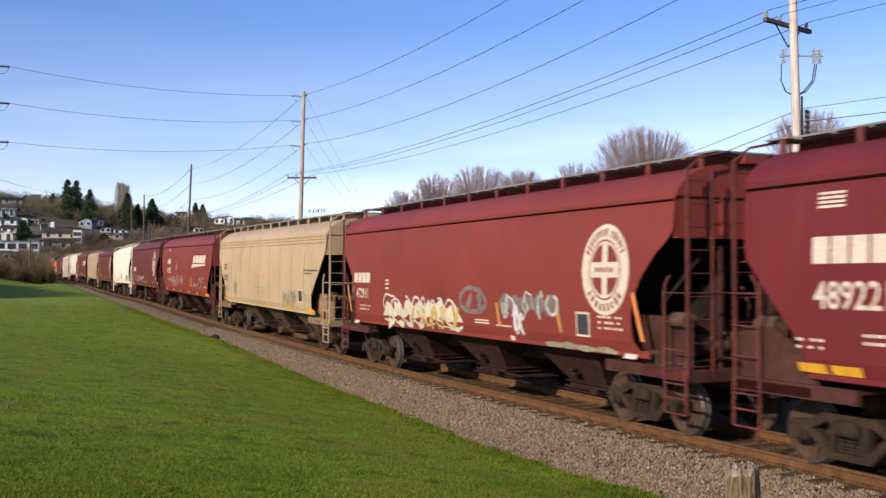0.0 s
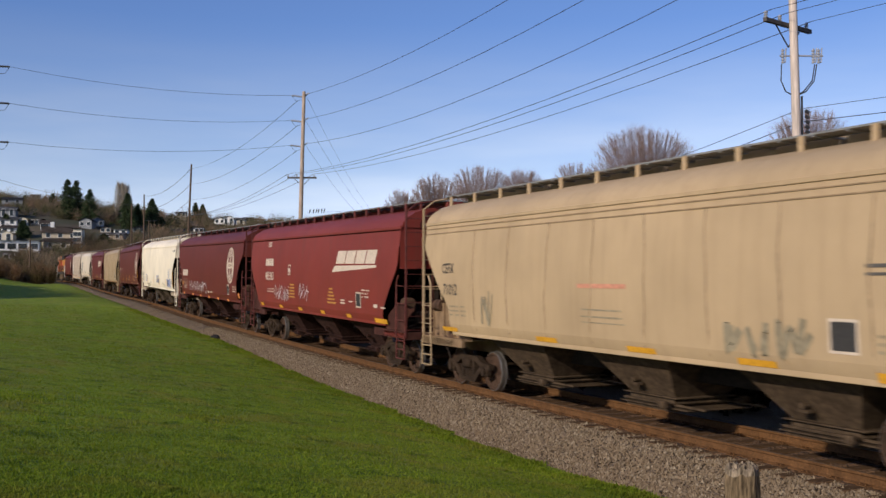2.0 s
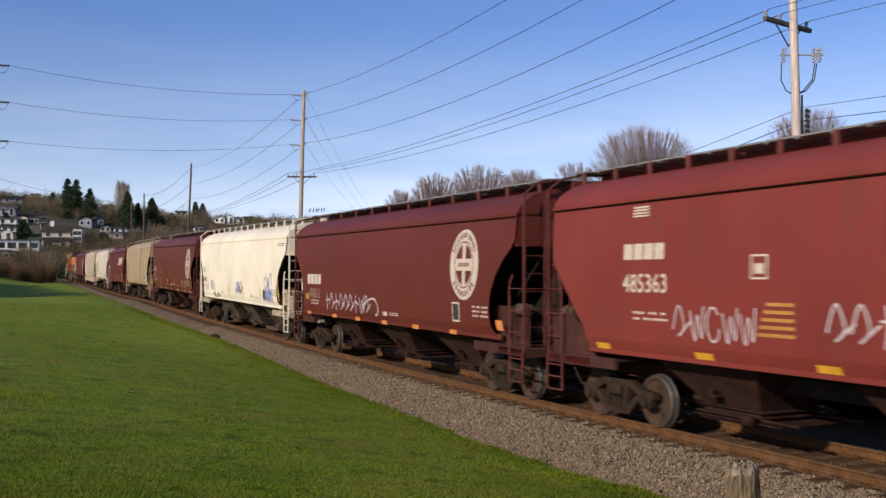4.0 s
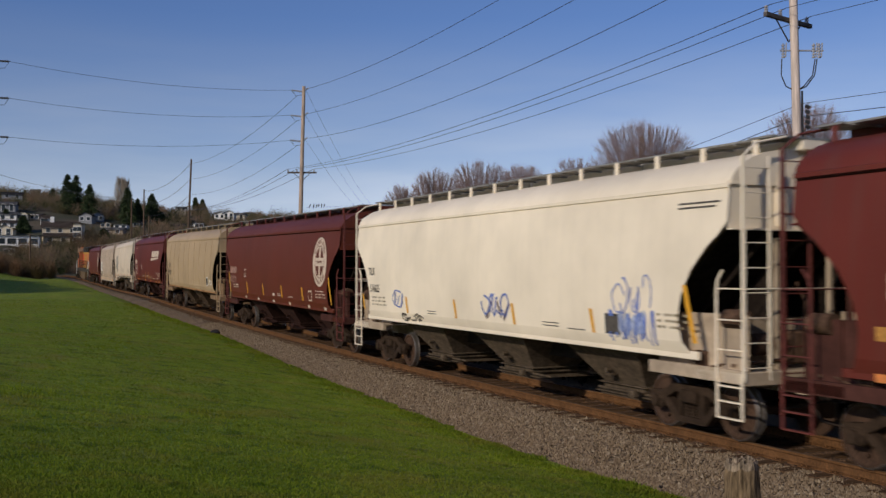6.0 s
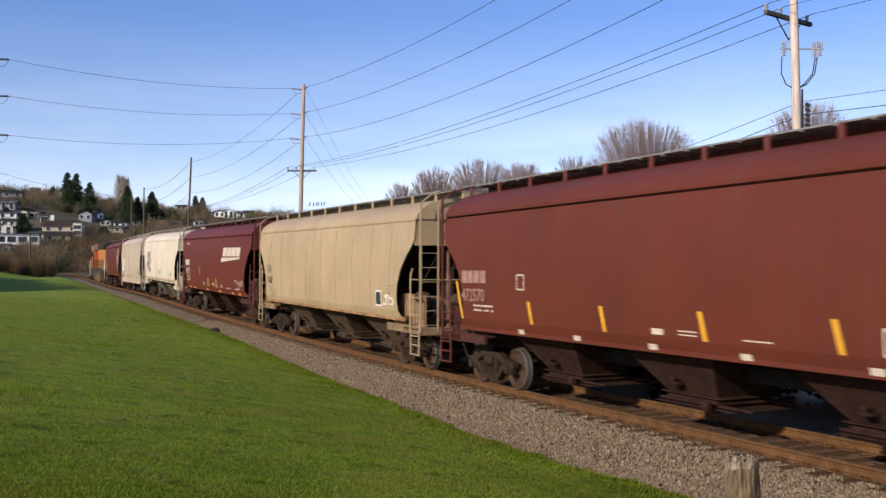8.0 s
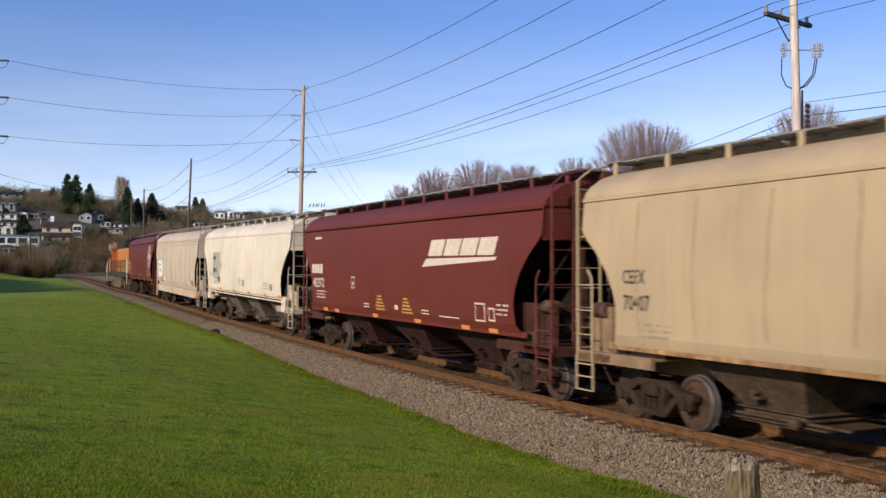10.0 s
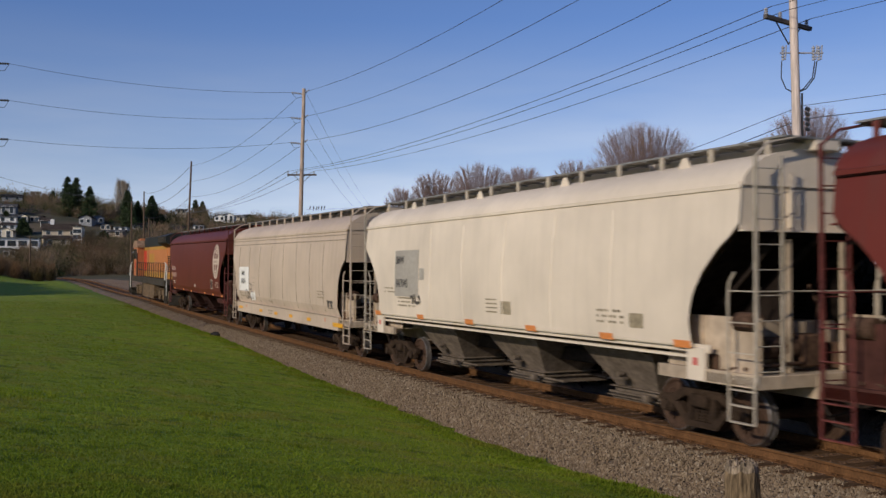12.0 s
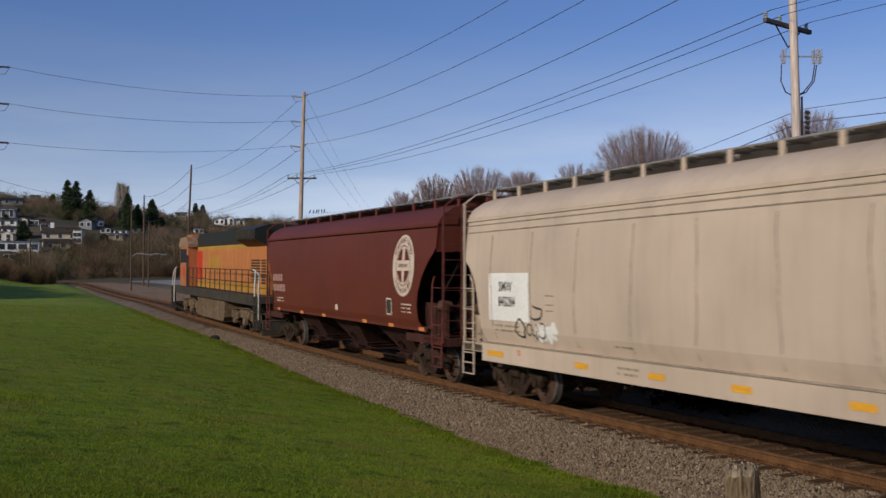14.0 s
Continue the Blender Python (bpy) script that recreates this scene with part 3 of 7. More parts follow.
def roof(L):
    bm = bmesh.new()
    xs = [-1.5, -1.47, -1.35, -1.1, -0.8, -0.4, 0, 0.4, 0.8, 1.1, 1.35, 1.47, 1.5]
    y = L / 2 - 0.26
    a = [bm.verts.new((x, -y, roof_height(x))) for x in xs]
    b = [bm.verts.new((x, y, roof_height(x))) for x in xs]
    for i in range(len(xs) - 1):
        bm.faces.new((a[i], a[i + 1], b[i + 1], b[i])).smooth = True
    bm.faces.new(a[::-1])
    bm.faces.new(b)
    return bm


def end_sheet(L, ends, e):
    """Painted end wall below the roof, with two stiffeners; e is -1 or 1."""
    zk = ends[1][1]
    bm = bmesh.new()
    y0 = L / 2 - 0.30
    w = min(bulge(3.6), 1.58) - 0.02
    box(bm, -w, w, *sorted((e * (y0 - 0.012), e * y0)), zk - 0.05, 4.05)
    box(bm, -w, w, *sorted((e * (y0 - 0.012), e * (y0 + 0.10))), zk - 0.07, zk - 0.045)
    for x in (-0.55, 0.55):
        box(bm, x - 0.03, x + 0.03, min(e * (y0 - 0.02), e * (y0 + 0.05)), max(e * (y0 - 0.02), e * (y0 + 0.05)), zk, 4.2)
    return bm


def slope_sheet(L, ends, e):
    """Sloping hopper floor that runs inward below the end wall."""
    zk = ends[1][1]
    bm = bmesh.new()
    y0 = L / 2 - 0.31
    rows = [[bm.verts.new((x * (min(bulge(z), 1.58) - 0.025), e * y, z)) for x in (-1, 1)] for y, z in ((y0, zk - 0.06), (y0 - 2.5, 1.30))]
    bm.faces.new((rows[0][0], rows[0][1], rows[1][1], rows[1][0]))
    bmesh.ops.solidify(bm, geom=bm.faces[:], thickness=0.01)
    for x in (-0.8, 0, 0.8):
        v = [(e * (y0 + 0.0), zk - 0.10), (e * (y0 - 2.3), 1.38), (e * (y0 - 2.3), 1.30), (e * (y0 + 0.0), zk - 0.22)]
        prism(bm, v, x - 0.01, x + 0.01)
    return bm


def end_frame(L, e):
    """Platform, end sill, bolster webs and the bracing below the slope sheet."""
    bm = bmesh.new()
    a, b = L / 2, L / 2 - 2.3

    def bxx(x0, x1, y0, y1, z0, z1, bev=0.0):
        box(bm, x0, x1, min(e * y0, e * y1), max(e * y0, e * y1), z0, z1, bev)
    bxx(-1.45, 1.45, a - 0.12, a, 0.98, 1.18, 0.01)
    bxx(-1.5, -1.42, b, a, 1.0, 1.2)
    bxx(1.42, 1.5, b, a, 1.0, 1.2)
    bxx(-1.42, 1.42, b, a - 0.1, 1.14, 1.17)
    bxx(-0.32, 0.32, b - 0.4, a + 0.02, 0.80, 1.14)
    bxx(-0.85, 0.85, a - 2.25, a - 0.75, 1.17, 1.92)
    for x in (-0.55, 0.55):
        bxx(x - 0.03, x + 0.03, a - 0.36, a - 0.30, 1.15, 3.2)
    return bm


def end_shade_web(L, e):
    """A near-black web, added to fill the space below the slope sheet with shade."""
    a = L / 2
    v = [(e * (a - 0.62), 1.17), (e * (a - 0.62), 2.95), (e * (a - 2.62), 1.30), (e * (a - 2.62), 1.17)]
    return prism(bmesh.new(), v if e < 0 else v[::-1], 0, 0.02)


BRAKE_RUST = surface("rusty_brake_gear", (0.105, 0.060, 0.038), 0.9, 0, 12, 0.35, 0.5)


def brake_gear(L, e):
    bm = bmesh.new()
    y = e * (L / 2 - 0.48)
    tube(bm, (-0.95, y, 1.55), (-0.35, y, 1.55), 0.17, 12)
    box(bm, -0.25, 0.15, y - 0.18, y + 0.18, 1.25, 1.75, 0.03)
    box(bm, 0.45, 0.75, y - 0.12, y + 0.12, 1.2, 1.6, 0.02)
    pipe(bm, [(-0.9, y, 1.4), (-1.2, y, 1.3), (-1.3, y + e * -0.6, 1.15)], 0.025, 5)
    pipe(bm, [(-1.3, y, 1.24), (-0.6, y + e * 0.2, 1.32), (0.4, y, 1.28), (1.3, y - e * 0.2, 1.24)], 0.03, 5)
    pipe(bm, [(-1.25, y - e * 0.9, 1.25), (-1.2, y - e * 0.3, 1.45), (-0.8, y, 1.5)], 0.028, 5)
    box(bm, -1.3, -1.02, y - e * 0.75 - 0.16, y - e * 0.75 + 0.16, 1.17, 1.42, 0.03)
    tube(bm, (-1.22, y - 0.2, 1.95), (-1.22, y + 0.2, 1.95), 0.15, 14)
    pipe(bm, [(0.1, y, 1.7), (0.2, y, 2.2), (0.4, y - e * 0.4, 2.5)], 0.022, 5)
    return bm


def ladder(bm, a, b, z0, z1, rungs, ra=0.03, rb=0.018):
    """Two stiles at a and b (x, y) with round rungs between."""
    for p, r in ((a, ra), (b, rb)):
        box(bm, p[0] - r, p[0] + r, p[1] - r, p[1] + r, z0, z1)
    for k in range(rungs):
        z = z0 + (k + 0.5) * (z1 - z0) / rungs
        tube(bm, (*a, z), (*b, z), 0.011, 5)
    return bm


def hopper_bay(w, top, low):
    """One discharge bay: a steep funnel with welded ribs, down to a narrow outlet."""
    bm = bmesh.new()
    sec = ((top, 1.22, 1.20), (0.52, 0.65, 0.56), (low - 0.06, 0.62, 0.53))
    rings = [[bm.verts.new((x, y, z)) for x, y in ((-hx, -hy), (hx, -hy), (hx, hy), (-hx, hy))] for z, hy, hx in sec]
    for r0, r1 in zip(rings, rings[1:]):
        for i in range(4):
            bm.faces.new((r0[i], r0[(i + 1) % 4], r1[(i + 1) % 4], r1[i]))
    bm.faces.new(rings[0])
    bm.faces.new(rings[-1][::-1])
    bmesh.ops.recalc_face_normals(bm, faces=bm.faces)
    for sd in (-1, 1):
        # vibrator bracket and a stiffener on each side plate
        tube(bm, (sd * 0.80, 0.12, 0.80), (sd * 0.93, 0.12, 0.80), 0.05, 8)
        box(bm, *sorted((sd * 0.76, sd * 0.90)), 0.02, 0.22, 0.70, 0.745)
    return bm


def gate_mesh(material):
    """Flanges of the outlet, the sliding gate between them, its rails and its drive shaft."""
    bm = bmesh.new()
    box(bm, -0.68, 0.68, -0.80, 0.74, 0.515, 0.54, 0.006)
    box(bm, -0.60, 0.60, -0.66, 0.66, 0.36, 0.50, 0.008)
    box(bm, -0.72, 0.72, -1.15, 0.78, 0.345, 0.37, 0.005)
    box(bm, -0.64, 0.64, -0.70, 0.70, 0.29, 0.345, 0.005)
    for x in (-0.66, 0.62):
        box(bm, x, x + 0.04, -1.55, 0.78, 0.395, 0.435)
    tube(bm, (-0.95, -0.74, 0.44), (0.95, -0.74, 0.44), 0.026, 8)
    for x in (-0.97, 0.85):
        box(bm, x, x + 0.12, -0.82, -0.66, 0.38, 0.50, 0.01)
    return mesh_of(bm, material, "outlet_gate")


CACHE = {}


def cached(key, make, material, smooth=False):
    if key not in CACHE:
        CACHE[key] = mesh_of(make(), material, key[0], smooth)
    return CACHE[key]


def on_side(bm, z_off=0.007):
    """Lay flat marks (given as x = distance to the right along the side, y = height) on the near side."""
    for v in bm.verts:
        x, y = v.co.x, v.co.y
        v.co = (-(max(bulge(y), 1.487 if y < 1.43 else 0) + z_off if y > 1.26 else 1.553), -x, y)
    bmesh.ops.recalc_face_normals(bm, faces=bm.faces)
    for f in bm.faces:
        if f.normal.x > 0:
            f.normal_flip()
    return bm


def patch(bm, x0, x1, z0, z1, slant=0.0, n=2):
    """Quad patch with a lean; split so that it follows the curve of the side."""
    rows = [[bm.verts.new((x + slant * (z - z0), z, 0)) for x in (x0, x1)] for z in np.linspace(z0, z1, n)]
    for a, b in zip(rows, rows[1:]):
        bm.faces.new((a[0], a[1], b[1], b[0]))
    return bm


def lettering(text, x, z, size, width=1.0):
    """Text as flat mesh, its lower left at x, z."""
    cu = bpy.data.curves.new("text", "FONT")
    cu.body, cu.size, cu.resolution_u, cu.offset = text, size, 2, 0.013 * size
    ob = bpy.data.objects.new("text", cu)
    scene.collection.objects.link(ob)
    me = ob.to_mesh()
    bm = bmesh.new()
    bm.from_mesh(me)
    ob.to_mesh_clear()
    bpy.data.objects.remove(ob)
    for v in bm.verts:
        v.co = (v.co.x * width + x, v.co.y + z, 0)
    return bm


def emblem(dark):
    """Round herald drawn plainly: a pale disc, or the dark pieces that lie on it (ring lines, bars round the rim, four openings)."""
    bm = bmesh.new()
    seg = 64

    def ring(r0, r1, a0, a1, n):
        for k in range(n):
            b0, b1 = a0 + (a1 - a0) * k / n, a0 + (a1 - a0) * (k + 1) / n
            bm.faces.new([bm.verts.new((r * math.cos(a), r * math.sin(a), 0)) for r, a in ((r0, b0), (r1, b0), (r1, b1), (r0, b1))])
    if not dark:
        for i in range(6):
            ring(i / 6 + 1e-4, (i + 1) / 6, 0, 2 * math.pi, seg)
        bmesh.ops.remove_doubles(bm, verts=bm.verts, dist=0.001)
        return bm
    ring(0.63, 0.665, 0, 2 * math.pi, seg)
    r = random.Random(4)
    for a0, a1, n in ((2.72, 0.42, 16), (3.75, 5.67, 9)):            # plain bars where words run round the rim
        step = (a1 - a0) / n
        for k in range(n):
            if k in (9,) and n == 16:
                continue
            b0 = a0 + step * (k + 0.2)
            ring(0.73 + r.uniform(0, 0.03), 0.92 - r.uniform(0, 0.03), b0, b0 + step * r.uniform(0.38, 0.6), 2)
    for sx_ in (-1, 1):                                               # the openings between the arms of the cross
        for sy in (-1, 1):
            x0, y0, rr_ = 0.115, 0.17, 0.575
            t0, t1 = math.asin(y0 / rr_), math.acos(x0 / rr_)
            pts = [(x0, y0)] + [(rr_ * math.cos(t), rr_ * math.sin(t)) for t in np.linspace(t0, t1, 9)]
            bm.faces.new([bm.verts.new((sx_ * x, sy * y, 0)) for x, y in pts])
    for k in range(7):                                                # a word on the cross bar, as a row of bars
        x = -0.40 + k * 0.115
        bm.faces.new([bm.verts.new(v) for v in ((x, -0.055, 0), (x + 0.06, -0.055, 0), (x + 0.06, 0.055, 0), (x, 0.055, 0))])
    return bm


# near-black steel: the shade of the car-end recesses is put into its colour
RECESS_SHADE = surface("recess_shade_steel", (0.026, 0.019, 0.015), 0.95, 0, 8, 0.3, 0.5, shine=0.02)
EAVE_SHADOW = surface("dark_eave_shadow", (0.012, 0.005, 0.004), 0.95, shine=0.0)
FADED_RED_TAPE = surface("faded_red_tape", (0.55, 0.12, 0.10), 0.5)


def hopper_car(spec):
    """A covered hopper. spec: length, end style, paint and the marks on its near side."""
    L, style, paint = spec["L"], ENDS[spec["style"]], spec["paint"]
    low = spec.get("low", 1.36)
    key = (spec["L"], spec["style"], paint.name, low)
    car = empty("hopper_car", spec["label"], "freight car", "cars of the train")
    part("side_sheet", cached(("side_sheet", -1, *key), lambda: side_sheet(L, style, -1, low), paint), None, car)
    part("side_sheet", cached(("side_sheet", 1, *key), lambda: side_sheet(L, style, 1, low), paint), None, car)
    part("roof", cached(("roof", *key), lambda: roof(L), paint), None, car)
    for sd in (-1, 1):
        bm = bmesh.new()
        x0, x1 = sorted((sd * 1.495, sd * 1.535))
        box(bm, x0, x1, -L / 2 + 0.27, L / 2 - 0.27, 3.95, 4.03, 0.008)
        part("top_chord", bm, paint, car)
        bm = bmesh.new()
        q = style[-1][0] - 0.05
        d = spec.get("sill", 0.08)
        x0, x1 = sorted((sd * 1.42, sd * (1.545 if d > 0.3 else 1.485)))
        box(bm, x0, x1, -L / 2 + q, L / 2 - q, low - d, low + 0.05, 0.01)
        if spec.get("rail"):
            x0, x1 = sorted((sd * 1.36, sd * 1.46))
            box(bm, x0, x1, -L / 2 + q + 0.2, L / 2 - q - 0.2, low - d - 0.10, low - d - 0.055)
        x0, x1 = sorted((sd * 1.43, sd * 1.50))
        for e in (-1, 1):
            y0, y1 = sorted((e * (L / 2 - q - 0.05), e * (L / 2)))
            box(bm, x0, x1, y0, y1, 1.02, 1.16)
        part("side_sill", bm, spec.get("sill_paint", paint), car, spec.get("sill_label", ""))
    for e in (-1, 1):
        part("end_sheet", cached(("end_sheet", e, *key), lambda: end_sheet(L, style, e), paint), None, car)
        part("slope_sheet", cached(("slope_sheet", e, *key[:2]), lambda: slope_sheet(L, style, e), RECESS_SHADE), None, car, "sloping end sheet, coloured near black for the recess shade")
        part("end_frame", cached(("end_frame", e, *key), lambda: end_frame(L, e), spec.get("frame_paint", paint)), None, car)
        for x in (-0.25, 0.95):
            part("end_shade_web", cached(("end_shade_web", e, L), lambda: end_shade_web(L, e), RECESS_SHADE), None, car, m=pose(x, 0, 0))
        if spec["style"] == "slant":
            for sd in (-1, 1):
                x0, x1 = sorted((sd * 1.40, sd * 1.42))
                out = [(e * (L / 2 - q), z) for q, z in ((0.08, 1.17), (0.08, 1.95), (0.75, 1.95), (1.35, 1.62), (1.6, 1.17))]
                part("end_plate", prism(bmesh.new(), out, x0, x1), spec.get("frame_paint", paint), car)
        else:
            for sd in (-1, 1):
                x0, x1 = sorted((sd * 1.24, sd * 1.255))
                out = [(e * (L / 2 - q), z) for q, z in ((0.16, 1.17), (0.16, 2.02), (1.80, 2.02), (2.34, 1.42), (2.34, 1.17))]
                plate = part("end_plate", prism(bmesh.new(), out, x0, x1), spec.get("plate_paint", spec.get("frame_paint", paint)), car)
                for q in (0.20, 0.84, 1.45):
                    rib = bx(*sorted((sd * 1.255, sd * 1.30)), *sorted((e * (L / 2 - q), e * (L / 2 - q - 0.03))), 1.17, 2.02)
                    part("rib", rib, spec.get("plate_paint", spec.get("frame_paint", paint)), plate)
        if spec.get("rail"):
            for sd in (-1, 1):
                x0, x1 = sorted((sd * 1.44, sd * 1.52))
                y0, y1 = sorted((e * (L / 2 - 1.12), e * (L / 2 - 1.55)))
                pad = part("jacking_pad", bx(x0, x1, y0, y1, 1.0, low, bevel=0.01), paint, car)
                yc = (y0 + y1) / 2
                x2, x3 = sorted((sd * 1.522, sd * 1.526))
                part("reflector", bx(x2, x3, yc - 0.06, yc + 0.06, 1.24, 1.36), FADED_RED_TAPE, pad)
        part("coupler", COUPLER, None, car, m=pose(0, e * L / 2, 0, 0, 0, 0 if e > 0 else 180))
        for sd in (-1, 1):
            mat = spec.get("ladder_paint", paint)
            ya, yb = e * (L / 2 - 0.01), e * (L / 2 - 0.56)
            bm = bmesh.new()
            ladder(bm, (sd * 1.48, ya), (sd * 0.98, ya), 1.05, 4.42, 9, 0.024, 0.018)
            pipe(bm, [(sd * 1.48, ya, 4.40), (sd * 1.2, e * (L / 2 - 0.05), 4.62), (sd * 0.6, e * (L / 2 - 0.05), 4.74)], 0.022, 5)
            if sd < 0:
                pipe(bm, [(-1.46, e * (L / 2 + 0.02), 2.42), (0, e * (L / 2 + 0.04), 2.42), (1.46, e * (L / 2 + 0.02), 2.42)], 0.013, 5)
            part("ladder", bm, mat, car)
            bm = bmesh.new()
            pipe(bm, [(sd * 1.53, yb, 1.05), (sd * 1.53, yb, 2.40), (sd * 1.53, yb + e * 0.03, 2.56), (sd * 1.53, yb + e * 0.14, 2.70)], 0.022, 6)
            for z in (1.50, 1.95, 2.42):
                tube(bm, (sd * 1.535, yb, z), (sd * 1.535, ya, z), 0.012, 5)
            part("grab_iron", bm, mat, car)
            bm = bmesh.new()
            for y in (ya, yb):
                box(bm, *sorted((sd * 1.50, sd * 1.53)), y - 0.018, y + 0.018, 0.46, 1.10)
            for z in (0.47, 0.72, 0.95):
                box(bm, *sorted((sd * 1.47, sd * 1.54)), *sorted((ya, yb)), z - 0.010, z + 0.010)
            part("stirrup_step", bm, mat, car)
    part("brake_gear", cached(("brake_gear", L), lambda: brake_gear(L, -1), BRAKE_RUST), None, car, "grimy brake cylinder and valves")
    part("brake_gear", cached(("brake_gear2", L), lambda: brake_gear(L, 1), BRAKE_RUST), None, car, "grimy air reservoir and piping")
    # running board along the roof, on brackets
    bm = bmesh.new()
    for x0, x1 in ((-0.82, -0.30), (0.30, 0.82)):
        for k in range(5):
            w = (x1 - x0) / 5
            box(bm, x0 + k * w + 0.008, x0 + (k + 1) * w - 0.008, -L / 2 + 0.05, L / 2 - 0.05, 4.72, 4.75)
    for y in np.arange(-L / 2 + 0.3, L / 2, 0.66):
        box(bm, -0.82, 0.82, y - 0.02, y + 0.02, 4.69, 4.72)
    for e in (-1, 1):
        y0, y1 = sorted((e * (L / 2 - 0.05), e * (L / 2 - 0.55)))
        box(bm, -0.9, 0.9, y0, y1, 4.725, 4.755)
    part("running_board", bm, GRATING, car, "grey steel grating walkway")
    step = spec.get("brackets", 1.45)
    n = int((L - 0.8) / step)
    for i in range(n + 1):
        y = -L / 2 + 0.4 + i * (L - 0.8) / n
        for sd in (-1, 1):
            br = cached(("bracket", paint.name), lambda: bx(-0.018, 0.018, -0.05, 0.05, 4.40, 4.715), spec.get("ladder_paint", paint))
            part("bracket", br, None, car, m=pose(sd * 0.88, y, 0))
    # roof hatches between the walkways
    for i in range(4):
        y = -L / 2 + L * (i + 0.5) / 4
        part("hatch_cover", cached(("hatch", L, paint.name), lambda: bx(-0.26, 0.26, -L / 8 + 0.06, L / 8 - 0.06, 4.56, 4.755, bevel=0.02), paint), None, car, m=pose(0, y, 0))
    # bays
    if spec.get("bays", 3):
        w = 4.12 * (L / 16.8) * 3 / spec.get("bays", 3)
        for i in range(spec.get("bays", 3)):
            y = (i - (spec.get("bays", 3) - 1) / 2) * w
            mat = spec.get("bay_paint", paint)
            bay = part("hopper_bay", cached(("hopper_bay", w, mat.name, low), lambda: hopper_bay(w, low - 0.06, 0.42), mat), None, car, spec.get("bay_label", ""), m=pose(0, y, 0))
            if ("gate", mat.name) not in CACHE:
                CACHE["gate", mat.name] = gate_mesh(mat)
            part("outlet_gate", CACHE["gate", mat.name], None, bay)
    bm = bmesh.new()
    box(bm, -0.3, 0.3, -L / 2 + 2.2, L / 2 - 2.2, 0.82, 1.1, 0.02)
    part("center_sill", bm, UNDER, car)
    for e in (-1, 1):
        truck(car, e * (L / 2 - 1.75))
    if spec.get("sill", 0) > 0.3:
        for sd in (-1, 1):
            x0, x1 = sorted((sd * 1.53, sd * 1.575))
            part("sill_lip", bx(x0, x1, -L / 2 + 1.1, L / 2 - 1.1, 1.235, 1.265), SEAM_GREY, car, "dark lip above the deep sill")
    # near-black strip that paints the shadow line below the top chord
    if spec.get("eave_line"):
        eave_strips((3.93,), EAVE_SHADOW)(car, spec)
    for mark in spec.get("marks", ()):
        mark(car, spec)
    return car


# ---- marks for the cars: x runs from the middle of the car to the right as seen from the lawn, z is the height


def text_mark(name, text, x, z, size, mat, width=0.8):
    return lambda car, spec: part(name, on_side(lettering(text, x, z, size, width)), mat, car)


def bars(name, rows, mat, label=""):
    """Plain bars: rows of (x0, x1, z0, z1)."""
    def put(car, spec):
        for x0, x1, z0, z1 in rows:
            part(name, on_side(patch(bmesh.new(), x0, x1, z0, z1, 0, 2 + int((z1 - z0) * 8))), mat, car, label)
    return put


def reflectors(xs, z, w=0.36, h=0.11, mat=None):
    def put(car, spec):
        for x in xs:
            bm = patch(bmesh.new(), x - w / 2, x + w / 2, z - h / 2, z + h / 2)
            part("reflector", on_side(bm, 0.012 if z > 1.25 else -0.042 + 0.062), mat or YELLOW, car)
    return put


def blocks(bm, x, z, w, h, lean=0.0, gap=0.16, n=4):
    """A row of plain leaning blocks in place of letters."""
    for i in range(n):
        x0 = x + i * w * (1 + gap)
        patch(bm, x0, x0 + w, z, z + h, lean, 3)
    return bm


def name_blocks(x0, x1, z0, z1, mat=None):
    def put(car, spec):
        w = (x1 - x0) / 4.36
        part("logo", on_side(blocks(bmesh.new(), x0, z0, w, z1 - z0)), mat or LETTER_WHITE, car, "small pale painted name blocks")
    return put


def big_logo(x, z, w, h, mat=None):
    """Railway name drawn as four leaning blocks over a wedge; x, z is the lower left of the blocks, w their whole width."""
    def put(car, spec):
        bm = blocks(bmesh.new(), x, z, w / 4.5, h, 0.42, 0.10)
        for a0, b0 in (((x - 0.36, z - h * 0.68), (x + w * 0.98, z - h * 0.28)),):
            v = [bm.verts.new((p, r, 0)) for p, r in (a0, b0, (x + w * 1.0, z - h * 0.10), (x - 0.10, z - h * 0.16))]
            bm.faces.new(v)
        part("logo", on_side(bm), mat or LETTER_WHITE, car, "pale painted railway emblem of blocks over a wedge")
    return put


def round_logo(x, z, rx, rz):
    def put(car, spec):
        logo = None
        for dark, mat, off in ((False, LETTER_WHITE, 0.007), (True, spec["paint"], 0.012)):
            bm = emblem(dark)
            for v in bm.verts:
                v.co = (x + v.co.x * rx, z + v.co.y * rz, 0)
            logo = part("logo_marks" if dark else "logo", on_side(bm, off), mat, logo or car, "" if dark else "round cream emblem with a cross in a ring")
    return put


def small_marks(x, z, mat=None, rows=3, w=0.5):
    def put(car, spec):
        bm = bmesh.new()
        r = random.Random(int(x * 100) + int(z * 10))
        for k in range(rows):
            x0 = x
            while x0 < x + w:
                d = r.uniform(0.05, 0.13)
                patch(bm, x0, x0 + d, z - k * 0.10, z - k * 0.10 + 0.042)
                x0 += d + r.choice((0.03, 0.04, 0.12))
        tagged(part("stencil", on_side(bm), mat or LETTER_WHITE, car), kind="stuff")
    return put


